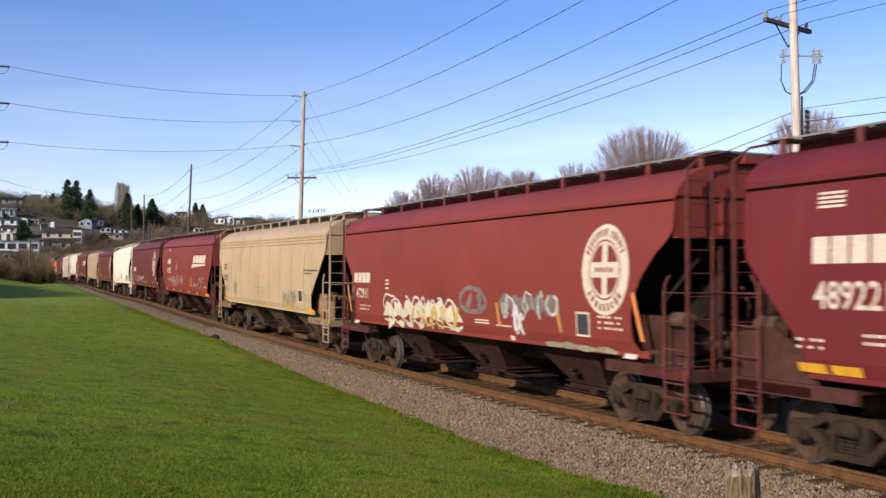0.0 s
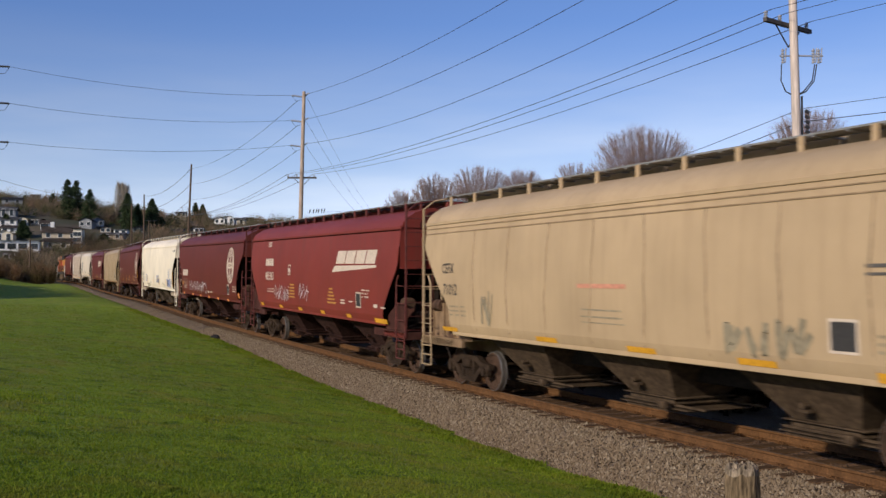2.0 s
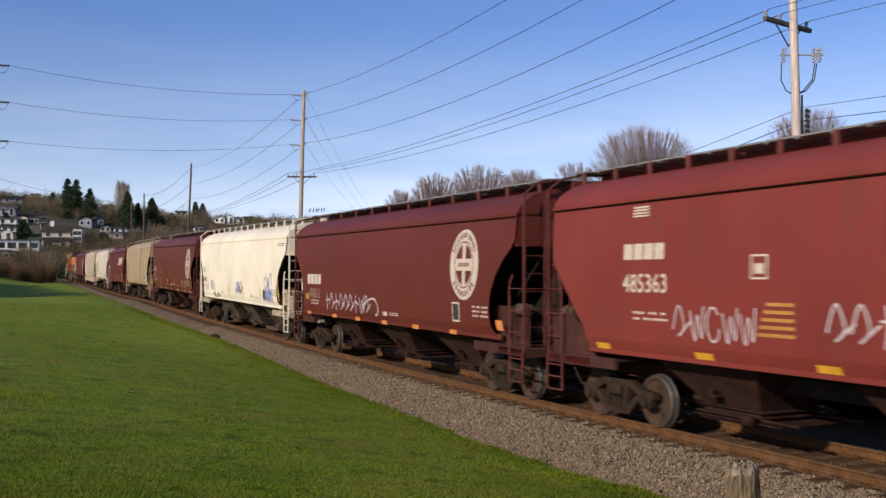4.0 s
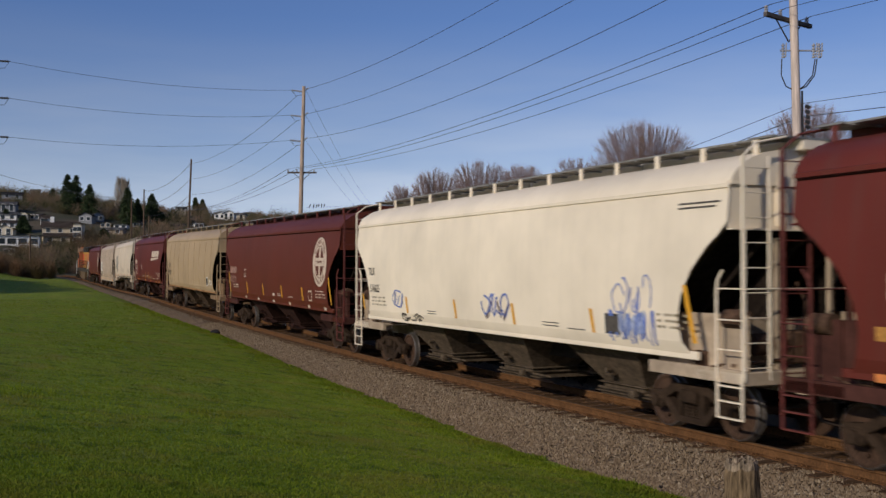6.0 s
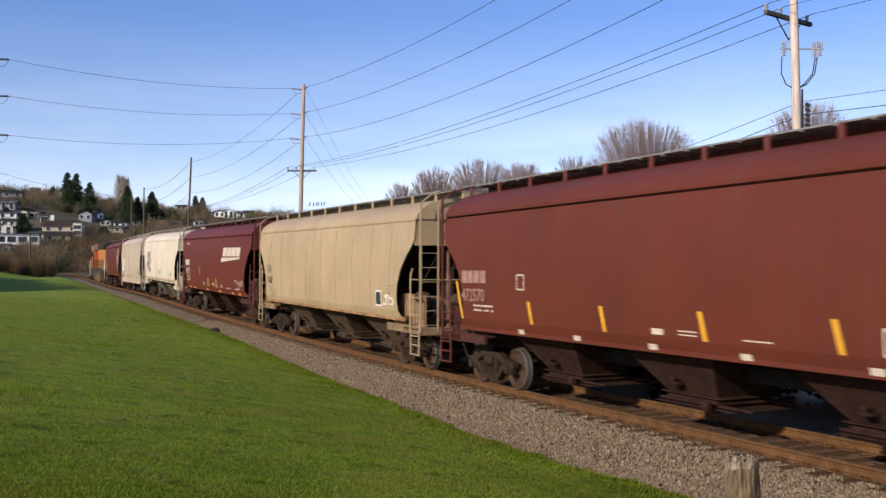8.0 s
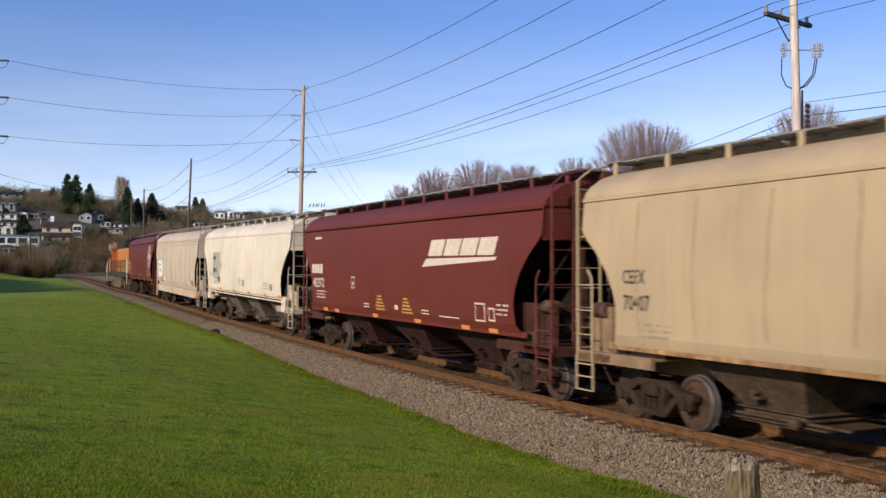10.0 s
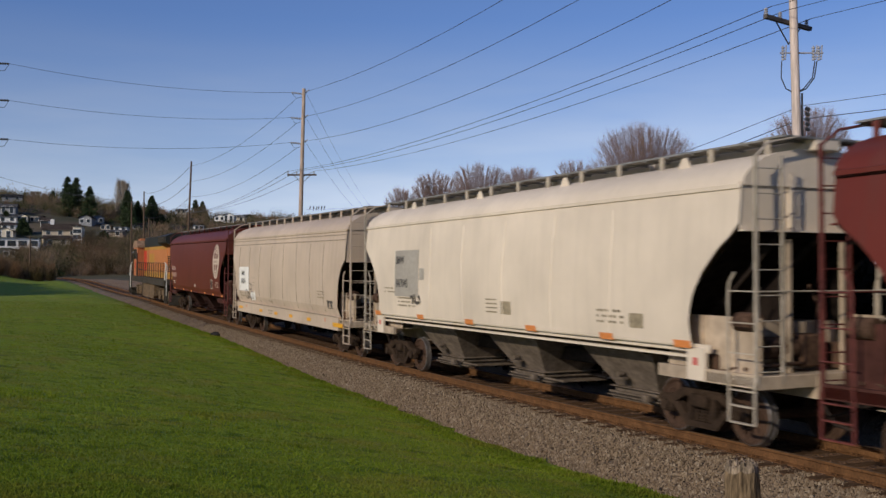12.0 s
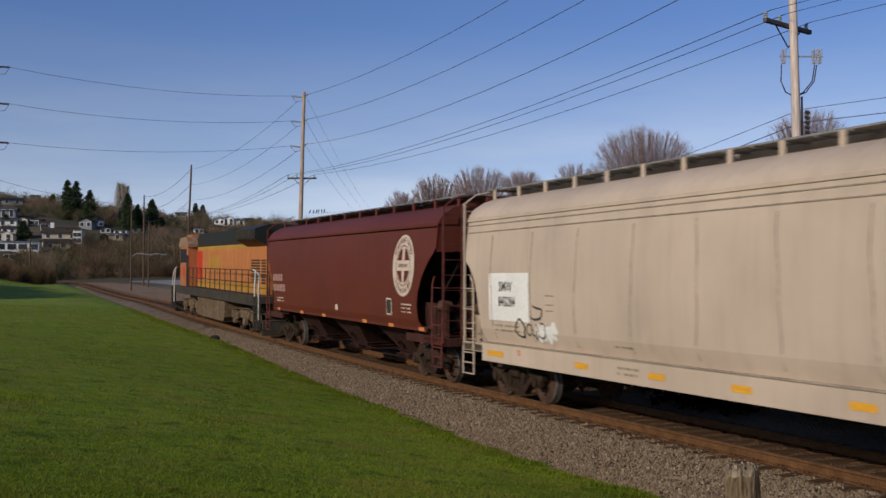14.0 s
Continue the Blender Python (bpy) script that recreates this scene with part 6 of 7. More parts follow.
utility_pole(*FAR_POLE, 17.0, 0.14, tuple(ACROSS.xy * 0.6), None, "distant dark wooden utility pole", False, wood=DARK_POLE)
utility_pole(*LEFT_POLE, 17.2, 0.17, (0, 0), None, "wooden utility pole at the edge of the lawn", False)
# switchgear and cable loops on the near pole
nx, ny = NEAR_POLE
kx = Vector((nx, ny, 0)) - ACROSS * 0.18
z_sw = level(98, 29.7)
for dx, names in ((-0.36, "cutout"), (0.56, "cutout"), (0.72, "lightning_arrester")):
    bm = bmesh.new()
    c = kx + ACROSS * dx + Vector((0, 0, z_sw))
    insulator(bm, c + Vector((0, 0, -0.22)), c + Vector((0, 0, 0.22)), 0.05, 5)
    tube(bm, c + ACROSS * 0.07 + Vector((0, 0, -0.2)), c + ACROSS * 0.10 + Vector((0, 0, 0.24)), 0.02, 5)
    ob = part(names, bm, CERAMIC, near, "grey fuse cutout")
    ob.matrix_basis = pose(-nx, -ny, 0)
bm = bmesh.new()
tube(bm, kx + ACROSS * -0.45 + Vector((0, 0, z_sw)), kx + ACROSS * 0.85 + Vector((0, 0, z_sw)), 0.025, 6)
ob = part("bracket", bm, CERAMIC, near)
ob.matrix_basis = pose(-nx, -ny, 0)
bm = bmesh.new()
z_lo = level(170, 29.7)
for xs, w in (((-0.40, -0.42, -0.28, 0.0), 0.020), ((0.60, 0.52, 0.25, 0.02), 0.020), ((0.66, 0.58, 0.33, 0.02), 0.020)):
    zs = (z_sw - 0.25, z_sw - 0.75, z_sw - 1.08, z_lo)
    pts = [kx + ACROSS * a + Vector((0, 0, b)) for a, b in zip(xs, zs)]
    pipe(bm, pts, w, 6)
tube(bm, kx + ACROSS * 0.20 + Vector((0, 0, z_lo)), kx + ACROSS * 0.24 + Vector((0, 0, 0.5)), 0.035, 6)
for k in range(5):
    tube(bm, kx + ACROSS * 0.30 + Vector((0, 0, level(196 + 9 * k, 29.7))), kx + ACROSS * 0.42 + Vector((0, 0, level(200 + 9 * k, 29.7))), 0.055, 6)
ob = part("cable", bm, WIRE, near, "black cable loops and conduit")
ob.matrix_basis = pose(-nx, -ny, 0)

P3, P1, P2, PL = (Vector((*p, 0)) for p in (NEAR_POLE, MID_POLE, FAR_POLE, LEFT_POLE))
BACK = P3 + (P3 - P1)
LEAN1, LEAN3 = ACROSS * 0.38, ACROSS * -0.34
for z in LEVELS:
    up = Vector((0, 0, z + 0.25))
    wire("overhead_wire", P1 + LEAN1 + ACROSS * 0.42 + up, P3 + LEAN3 + ACROSS * 0.42 + up, 1.1)
    wire("overhead_wire", P3 + LEAN3 + ACROSS * 0.42 + up, BACK + ACROSS * 0.42 + up, 1.1)
    wire("overhead_wire", P1 + LEAN1 - ACROSS * 0.5 + Vector((0, 0, z - 0.3)), P2 + Vector((0.5, 0, z - 0.2)), 1.0)
    drop = (0.25, -0.30, -1.00)[LEVELS.index(z)]
    a = PL + ACROSS * 0.75 + Vector((0, 0, z + drop))
    wire("overhead_wire", a + ACROSS * 0.6, P1 + LEAN1 - ACROSS * 0.95 + Vector((0, 0, z + 0.1)), 0.55)
    bm = bmesh.new()
    insulator(bm, PL + Vector((0, 0, z + drop + 0.05)), a + ACROSS * 0.6, 0.075, 8)
    pipe(bm, [a + ACROSS * 0.6, a + ACROSS * 0.3 + Vector((0, 0, -0.45)), PL + Vector((0, 0, z + drop - 0.5))], 0.02, 4)
    tagged(part("strain_insulator", bm, DARK_STEEL, None), "dark strain insulator string with jumper loop", "insulator", "insulators")
    wire("overhead_wire", P1 + LEAN1 + ACROSS * 0.2 + Vector((0, 0, z)), Vector((64, 166, z * 0.5 + 5)), 1.2, 0.010)
    wire("overhead_wire", P2 + Vector((0.5, 0, z - 0.2)), Vector((*spot(254, 158), z - 0.8)), 1.0, 0.025)
for k, dz in ((-0.96, 0.26), (-0.36, 0.26), (0.82, 0.26)):
    d3 = NEAR_ARM
    a = P1 + LEAN1 * 0.6 + ACROSS * 1.12 * k + Vector((0, 0, 10.42 + dz))
    b = P3 + LEAN3 * 0.6 + d3 * 1.22 * k + Vector((0, 0, 10.30 + dz))
    wire("overhead_wire", a, b, 0.75, 0.013)
    wire("overhead_wire", b, BACK + d3 * k + Vector((0, 0, 10.6)), 0.7, 0.010)
    wire("overhead_wire", a, P2 + ACROSS * k * 0.3 + Vector((0, 0, 10.6)), 0.8, 0.016)
for z, r in ((7.75, 0.010), (7.35, 0.014)):
    wire("overhead_wire", P1 + Vector((0, 0, z - 3.0 - (7.75 - z))), P3 + Vector((0, 0, z)), 1.2, r)
    wire("overhead_wire", P3 + Vector((0, 0, z)), BACK + Vector((3, 0, z - (8 - z) * 0.8)), 0.5, r)

# slimmer poles by the paved yard, and one on the bank
for px, dep, ty, r in ((232, 132, 362, 0.11), (254, 158, 345, 0.13), (263, 146, 392, 0.11)):
    x, y = spot(px, dep)
    ob = utility_pole(x, y, level(ty, dep), r, (0, 0), None, "slim dark wooden pole beside the paved yard", False, wood=DARK_POLE)
    if px != 254:
        bm = bmesh.new()
        z = level(452, dep)
        pipe(bm, [Vector((0, 0, z - 0.2)), ACROSS * 0.8 + Vector((0, 0, z + 0.25)), ACROSS * 2.0 + Vector((0, 0, z + 0.15))], 0.05, 6)
        part("lamp_arm", bm, CERAMIC, ob, "grey street lamp arm")
        part("lamp_head", bx(1.7, 2.5, -0.75, -0.55, z + 0.05, z + 0.18, bevel=0.03), CERAMIC, ob, "street lamp head")
x, y = spot(53, 172)
utility_pole(x, y, level(424, 172), 0.14, (0, 0), None, "short wooden pole on the overgrown bank", False, wood=DARK_POLE)
wire("overhead_wire", Vector((*spot(-60, 150), level(300, 150))), Vector((*spot(232, 132), level(364, 132))), 0.8, 0.03)

# ---------------------------------------------------------------- split post at the lawn's edge


SPLIT_WOOD = surface("pale_split_wood", (0.33, 0.25, 0.17), 0.95, 0, 30, 0.5, 0.9, (1, 1, 0.3), depth=0.05)


def stump():
    x, y = spot(1311, 10.0)
    z0, z1 = ground_at(x, y) - 0.2, level(826, 10.0)
    bm = bmesh.new()
    r = random.Random(8)
    seg, rows, rings = 40, 16, []
    groove = [0.0] * seg
    for k in range(seg):                                # deep checks run down the grain
        groove[k] = r.choice((0.0, 0.0, 0.003, 0.006, 0.012)) + r.uniform(0, 0.003)
    crest = [0.018 * math.sin(k * 0.5 + 0.4) + 0.012 * math.sin(k * 1.3) + r.uniform(-0.014, 0.014) for k in range(seg)]
    for i in range(rows):
        f = i / (rows - 1)
        ring = []
        for k in range(seg):
            a = 2 * math.pi * k / seg
            rr = 0.176 * (1.04 - 0.04 * f) - groove[k] * (0.4 + 0.8 * f) + r.uniform(-0.003, 0.003) - 0.012 * f ** 10
            wx = 0.006 * math.sin(f * 9 + k * 0.6)
            ring.append(bm.verts.new((rr * math.cos(a) * 1.04 + wx, rr * math.sin(a) * 0.88, z0 + (z1 - z0) * f + crest[k] * f ** 6)))
        rings.append(ring)
    for sc, dz in ((0.84, 0.012), (0.66, -0.02), (0.5, 0.035), (0.32, 0.01), (0.14, 0.03)):
        rings.append([bm.verts.new((v.co.x * sc, v.co.y * sc, z1 + dz + crest[k] * sc + r.uniform(-0.028, 0.028))) for k, v in enumerate(rings[rows - 1])])
    for a, b in zip(rings, rings[1:]):
        for k in range(seg):
            bm.faces.new((a[k], a[(k + 1) % seg], b[(k + 1) % seg], b[k]))
    bm.faces.new(rings[-1])
    for fc in bm.faces:
        fc.material_index = 1 if min(v.co.z for v in fc.verts) > z1 - 0.10 else 0
    ob = part("wooden_post", bm, (STUMP_WOOD, SPLIT_WOOD), None, m=pose(x, y, 0))
    return tagged(ob, "weathered grey-brown split wooden post beside the ballast", "post")


stump()

# ---------------------------------------------------------------- plants
def leaf_mat(name, tones, rough=0.85):
    m, n, l, p = tree_of(name)
    geo = n.new("ShaderNodeNewGeometry")
    c = ramp(n, l, geo.outputs["Random Per Island"], tuple((i / (len(tones) - 1), t) for i, t in enumerate(tones)))
    big = ramp(n, l, noise_fac(n, l, 0.35, 3), ((0.3, (0.7, 0.7, 0.7)), (0.7, (1.25, 1.2, 1.1))))
    wide = ramp(n, l, noise_fac(n, l, 0.085 if "wood" in name else 0.16, 3), ((0.32, (0.36, 0.42, 0.40)), (0.44, (0.68, 0.78, 0.58)), (0.54, (1.0, 0.95, 0.92)), (0.68, (1.55, 1.30, 1.15))))
    c = mix(n, l, 1.0, c, wide, "MULTIPLY") if "wood" in name or "thicket" in name else c
    l.new(mix(n, l, 1.0, c, big, "MULTIPLY"), p.inputs["Base Color"])
    p.inputs["Roughness"].default_value = rough
    p.inputs["Specular IOR Level"].default_value = 0.0 if "bramble" in name else 0.1
    return m


def shine_through(m, share):
    """Let light pass through thin blades and twigs."""
    n, l = m.node_tree.nodes, m.node_tree.links
    solid = next(q for q in n if q.type == "BSDF_PRINCIPLED")
    sheer, both = n.new("ShaderNodeBsdfTranslucent"), n.new("ShaderNodeMixShader")
    l.new(solid.inputs["Base Color"].links[0].from_socket, sheer.inputs["Color"])
    both.inputs[0].default_value = share
    l.new(solid.outputs[0], both.inputs[1])
    l.new(sheer.outputs[0], both.inputs[2])
    l.new(both.outputs[0], next(q for q in n if q.type == "OUTPUT_MATERIAL").inputs["Surface"])


GRASS_BLADE = leaf_mat("grass_blade", ((0.150, 0.212, 0.016), (0.172, 0.242, 0.018), (0.196, 0.258, 0.024), (0.238, 0.266, 0.044)))
gn, gl = GRASS_BLADE.node_tree.nodes, GRASS_BLADE.node_tree.links
blade_tone = next(q for q in gn if q.type == "BSDF_PRINCIPLED").inputs["Base Color"]
gl.new(turf_patches(gn, gl, blade_tone.links[0].from_socket), blade_tone)
shine_through(GRASS_BLADE, 0.5)
CONIFER = leaf_mat("conifer_needles", ((0.026, 0.042, 0.020), (0.046, 0.068, 0.030), (0.070, 0.095, 0.042)))
EVERGREEN = leaf_mat("evergreen_leaves", ((0.02, 0.034, 0.012), (0.04, 0.058, 0.02), (0.06, 0.07, 0.03)))
TWIG = leaf_mat("red_brown_twigs", ((0.19, 0.128, 0.115), (0.27, 0.188, 0.168), (0.36, 0.262, 0.235)))
PALE_TWIG = leaf_mat("pale_twigs", ((0.20, 0.165, 0.13), (0.28, 0.23, 0.18), (0.34, 0.29, 0.23)))
THICKET = leaf_mat("brown_thicket", ((0.140, 0.096, 0.058), (0.172, 0.118, 0.073), (0.190, 0.136, 0.086)))
WOODS = leaf_mat("hill_woods_twigs", ((0.235, 0.180, 0.122), (0.285, 0.212, 0.148), (0.255, 0.200, 0.138)))
shine_through(WOODS, 0.5)
shine_through(THICKET, 0.5)
DRY_BRUSH = leaf_mat("dry_thicket", ((0.150, 0.100, 0.058), (0.185, 0.126, 0.074), (0.215, 0.150, 0.092)))
shine_through(DRY_BRUSH, 0.5)
PALE_BARK = surface("pale_tree_bark", (0.17, 0.125, 0.108), 0.9, 0, 14, 0.3, 0.5, (1, 1, 0.2))
BARK = surface("tree_bark", (0.11, 0.085, 0.07), 0.9, 0, 14, 0.3, 0.5, (1, 1, 0.2))
# leaves of the added screen, near black so that it passes for shade
SHADE_BRAMBLE = leaf_mat("shade_bramble_leaves", ((0.010, 0.009, 0.007), (0.018, 0.015, 0.010), (0.026, 0.020, 0.014)))


def bare_tree(px, dep, top_y, half_px, seed, stems=70, twigs=90, label="bare winter tree with a dense reddish twig crown"):
    """A pollarded tree: a short trunk and many stems that rise steeply into a rounded crown of fine upright twigs."""
    r = random.Random(seed)
    x, y = spot(px, dep)
    z0 = ground_at(x, y)
    H, R = level(top_y, dep) - z0, half_px * dep / LENS
    rise = R * 0.92
    fork = Vector((0, 0, H - rise))
    tree = empty("tree", label, "tree", "bare trees", pose(x, y, z0))
    bm = bmesh.new()
    pipe(bm, [(0, 0, -0.3), (0.05, 0, fork.z * 0.5), fork - Vector((0, 0, R * 0.7))], [0.24, 0.19, 0.17], 8)
    co = []
    rg_ = np.random.RandomState(seed)
    lobes = [(r.uniform(0, 6.283), r.uniform(0.86, 1.06)) for _ in range(7)]
    for k in range(int(stems * 2.6)):
        a, q = r.uniform(0, 6.283), math.sqrt(r.random())
        lobe = min(lobes, key=lambda v: abs((v[0] - a + 3.1416) % 6.2832 - 3.1416))[1]
        tall = rise * max(0.0, 1 - q ** 3) ** 0.55 * lobe * (1.0 if k % 3 else r.uniform(0.45, 0.95)) + r.uniform(-0.10, 0.03) * R
        goal = Vector((R * q * math.cos(a) * lobe, R * q * math.sin(a) * lobe, tall - 0.25))
        bend = Vector((goal.x * r.uniform(0.55, 0.9), goal.y * r.uniform(0.55, 0.9), goal.z - rise * r.uniform(0.2, 0.6)))
        root = Vector((goal.x * 0.25, goal.y * 0.25, -R * 0.9))
        sway = Vector((r.uniform(-0.14, 0.14), r.uniform(-0.14, 0.14), 0)) * R * 0.5
        curve_ = lambda k: fork + root * (1 - k) ** 2 + bend * (2 * k * (1 - k)) + goal * k * k + sway * math.sin(k * 5.0) * k
        pts = [curve_(k) for k in (0, 0.3, 0.55, 0.8, 1.0)]
        mid_, tip = pts[3], pts[4]
        pipe(bm, pts, [0.018, 0.013, 0.009, 0.006, 0.003], 3)
        t = rg_.uniform(0.30, 1.0, twigs)
        p = np.array([tuple(curve_(float(k))) for k in t])
        d = np.array((tip - mid_).normalized()) * 0.7 + rg_.normal(0, 0.55, (twigs, 3)) + np.array((0, 0, 0.35))
        d /= np.linalg.norm(d, axis=1)[:, None]
        ln = (0.18 + 0.42 * rg_.rand(twigs))[:, None] * min(1.0, R / 2.6 + 0.3)
        sd = np.cross(d, rg_.normal(0, 1, (twigs, 3)))
        sd *= (0.0040 * dep / 58) / np.linalg.norm(sd, axis=1)[:, None]
        co.append(np.stack((p - sd, p + sd, p + d * ln), 1))
    part("trunk", bm, PALE_BARK, tree, "grey-brown trunk and stems")
    crown = new("crown", triangles("crown", np.concatenate(co), TWIG))
    crown.parent = tree
    tagged(crown, "fine leafless twigs")
    return tree


for i, (px, dep, ty, hw, n) in enumerate(((1146, 58, 224, 100, 190), (1430, 47, 188, 80, 70), (770, 88, 304, 54, 70), (850, 86, 293, 62, 95), (925, 84, 297, 44, 60), (1018, 66, 284, 36, 24), (712, 96, 336, 30, 34), (1272, 60, 264, 26, 18))):
    bare_tree(px, dep, ty, hw, 40 + i, n)


def clump(rg_, c, rx, rz, n, leaf, up=0.3, wide=0.35):
    """Loose leaves or twigs filling an uneven dome."""
    v = rg_.normal(0, 1, (n, 3))
    v /= np.linalg.norm(v, axis=1)[:, None]
    v *= (rg_.rand(n) ** 0.45)[:, None]
    lump = 1 + 0.28 * np.sin(v[:, 0] * 5 + rg_.rand() * 6) * np.cos(v[:, 1] * 4 + rg_.rand() * 6)
    p = np.array(c) + v * np.array((rx, rx, rz)) * lump[:, None]
    p[:, 2] = np.maximum(p[:, 2], c[2] - rz * 0.75)
    d = rg_.normal(0, 1, (n, 3)) + np.array((0, 0, up))
    d /= np.linalg.norm(d, axis=1)[:, None]
    s = np.cross(d, rg_.normal(0, 1, (n, 3)))
    s /= np.linalg.norm(s, axis=1)[:, None]
    ln = leaf * (0.6 + 0.8 * rg_.rand(n))[:, None]
    return np.stack((p - s * ln * wide, p + s * ln * wide, p + d * ln), 1)


def conifer(px, dep, ty, by, width_px, seed, material=None, label="dark green conifer on the hillside", name="conifer"):
    x, y = spot(px, dep)
    top, z0 = level(ty, dep), level(by, dep)
    H, R = top - z0, width_px * 0.62 * dep / LENS
    rg_ = np.random.RandomState(seed)
    tree = empty(name, label, "tree", "conifers on the hill", pose(x, y, z0))
    bm = bmesh.new()
    tube(bm, (0, 0, -4), (0, 0, H * 0.96), R * 0.10 + 0.1, 7, 0.04)
    part("trunk", bm, BARK, tree)
    co = []
    boughs = 190
    for k in range(boughs):
        f = ((k + rg_.rand()) / boughs) ** 0.85
        a = rg_.rand() * 6.283
        reach = (R * (1 - f) ** 0.68 * rg_.uniform(0.55, 1.15) + 0.12) * (1.08 if math.sin(a * 2 + seed) > 0 else 0.86)
        n = 46
        t = rg_.rand(n) ** 0.7
        drop = rg_.uniform(0.15, 0.45)
        spread = 0.16 * reach + 0.10 * R * (1.05 - f)
        p = np.stack((t * reach * math.cos(a), t * reach * math.sin(a), 0.06 * H + f * H * 0.93 - t * t * reach * drop), 1) + rg_.normal(0, 1, (n, 3)) * np.array((spread, spread, spread * 0.45)) * 0.6
        d = np.stack((np.full(n, math.cos(a)), np.full(n, math.sin(a)), rg_.normal(-0.25, 0.45, n)), 1) + rg_.normal(0, 0.4, (n, 3))
        d /= np.linalg.norm(d, axis=1)[:, None]
        ln = (0.35 + 0.4 * rg_.rand(n))[:, None] * max(0.8, R * 0.22)
        w = np.cross(d, rg_.normal(0, 1, (n, 3)))
        w /= np.linalg.norm(w, axis=1)[:, None]
        co.append(np.stack((p - w * ln * 0.22, p + w * ln * 0.22, p + d * ln), 1))
    co = np.concatenate(co)
    crown = new("crown", triangles("crown", co, material or CONIFER))
    crown.parent = tree
    return tree


for i, (px, dep, ty, by, w) in enumerate(((119, 330, 318, 405, 38), (134, 335, 320, 405, 34), (158, 325, 336, 410, 32), (225, 320, 342, 412, 34), (92, 360, 344, 400, 30), (42, 380, 347, 380, 8), (268, 330, 353, 400, 28),
                                          (243, 325, 362, 410, 20), (345, 400, 360, 392, 14), (358, 410, 363, 392, 14), (40, 285, 392, 445, 42), (285, 330, 385, 425, 26), (183, 280, 415, 452, 34), (10, 300, 380, 420, 24))):
    conifer(px, dep, ty, by, w, 70 + i)
for i, px in enumerate((209, 217, 223)):
    dep = 335
    x, y = spot(px, dep)
    rg_ = np.random.RandomState(90 + i)
    top, z0 = level(322 + 3 * i, dep), level(395, dep)
    tree = empty("poplar", "pale bare poplar with upright twigs", "tree", "bare poplars", pose(x, y, z0))
    bm = bmesh.new()
    tube(bm, (0, 0, -3), (0, 0, (top - z0) * 0.95), 0.3, 6, 0.05)
    part("trunk", bm, BARK, tree)
    n = 900
    f = rg_.rand(n)
    rad = 1.7 * np.sin(np.clip(f, 0.03, 1) * 2.9) ** 0.7 * rg_.rand(n) ** 0.6
    a = rg_.rand(n) * 6.28
    p = np.stack((rad * np.cos(a), rad * np.sin(a), f * (top - z0) * 0.93), 1)
    d = np.stack((np.cos(a) * 0.2, np.sin(a) * 0.2, np.ones(n)), 1)
    s = np.stack((-np.sin(a), np.cos(a), np.zeros(n)), 1) * 0.07
    co = np.stack((p - s, p + s, p + d * (0.8 + rg_.rand(n)[:, None] * 1.2)), 1)
    c = new("crown", triangles("crown", co, PALE_TWIG))
    c.parent = tree

# ---------------------------------------------------------------- paved yard and houses
ys_, xs_ = np.meshgrid(np.arange(118, 216, 3.5), np.linspace(13, 25, 12), indexing="ij")
yv = rail_points(ys_, xs_, np.zeros_like(ys_))
yv[..., 2] = ground_height(yv[..., 0], yv[..., 1]) + 0.08
yard = soup("paved_yard", yv.reshape(-1, 3).tolist(), [(i * 12 + j, i * 12 + j + 1, (i + 1) * 12 + j + 1, (i + 1) * 12 + j) for i in range(ys_.shape[0] - 1) for j in range(11)],
            surface("pale_asphalt", (0.27, 0.265, 0.255), 0.9, 0, 4, 0.15, 0.2))
tagged(yard, "pale grey paved yard beyond the track", "pavement", kind="structure")

WALLS = {"cream": surface("cream_stucco", (0.66, 0.58, 0.44), 0.85, 0, 3, 0.08, 0.12), "white": surface("white_siding", (0.78, 0.75, 0.70), 0.8, 0, 3, 0.08, 0.12), "beige": surface("beige_stucco", (0.50, 0.42, 0.31), 0.85, 0, 3, 0.08, 0.12),
         "grey": surface("grey_siding", (0.26, 0.26, 0.26), 0.85, 0, 3, 0.1, 0.15), "tan": surface("tan_siding", (0.38, 0.30, 0.22), 0.85, 0, 3, 0.1, 0.15), "blue": surface("blue_siding", (0.16, 0.19, 0.23), 0.85, 0, 3, 0.1, 0.15)}
ROOFS = {"dark": surface("dark_shingle", (0.075, 0.07, 0.068), 0.9, 0, 5, 0.2, 0.3), "brown": surface("brown_shingle", (0.13, 0.10, 0.08), 0.9, 0, 5, 0.2, 0.3), "grey": surface("grey_shingle", (0.20, 0.19, 0.18), 0.9, 0, 5, 0.2, 0.3)}


PLOTS = []


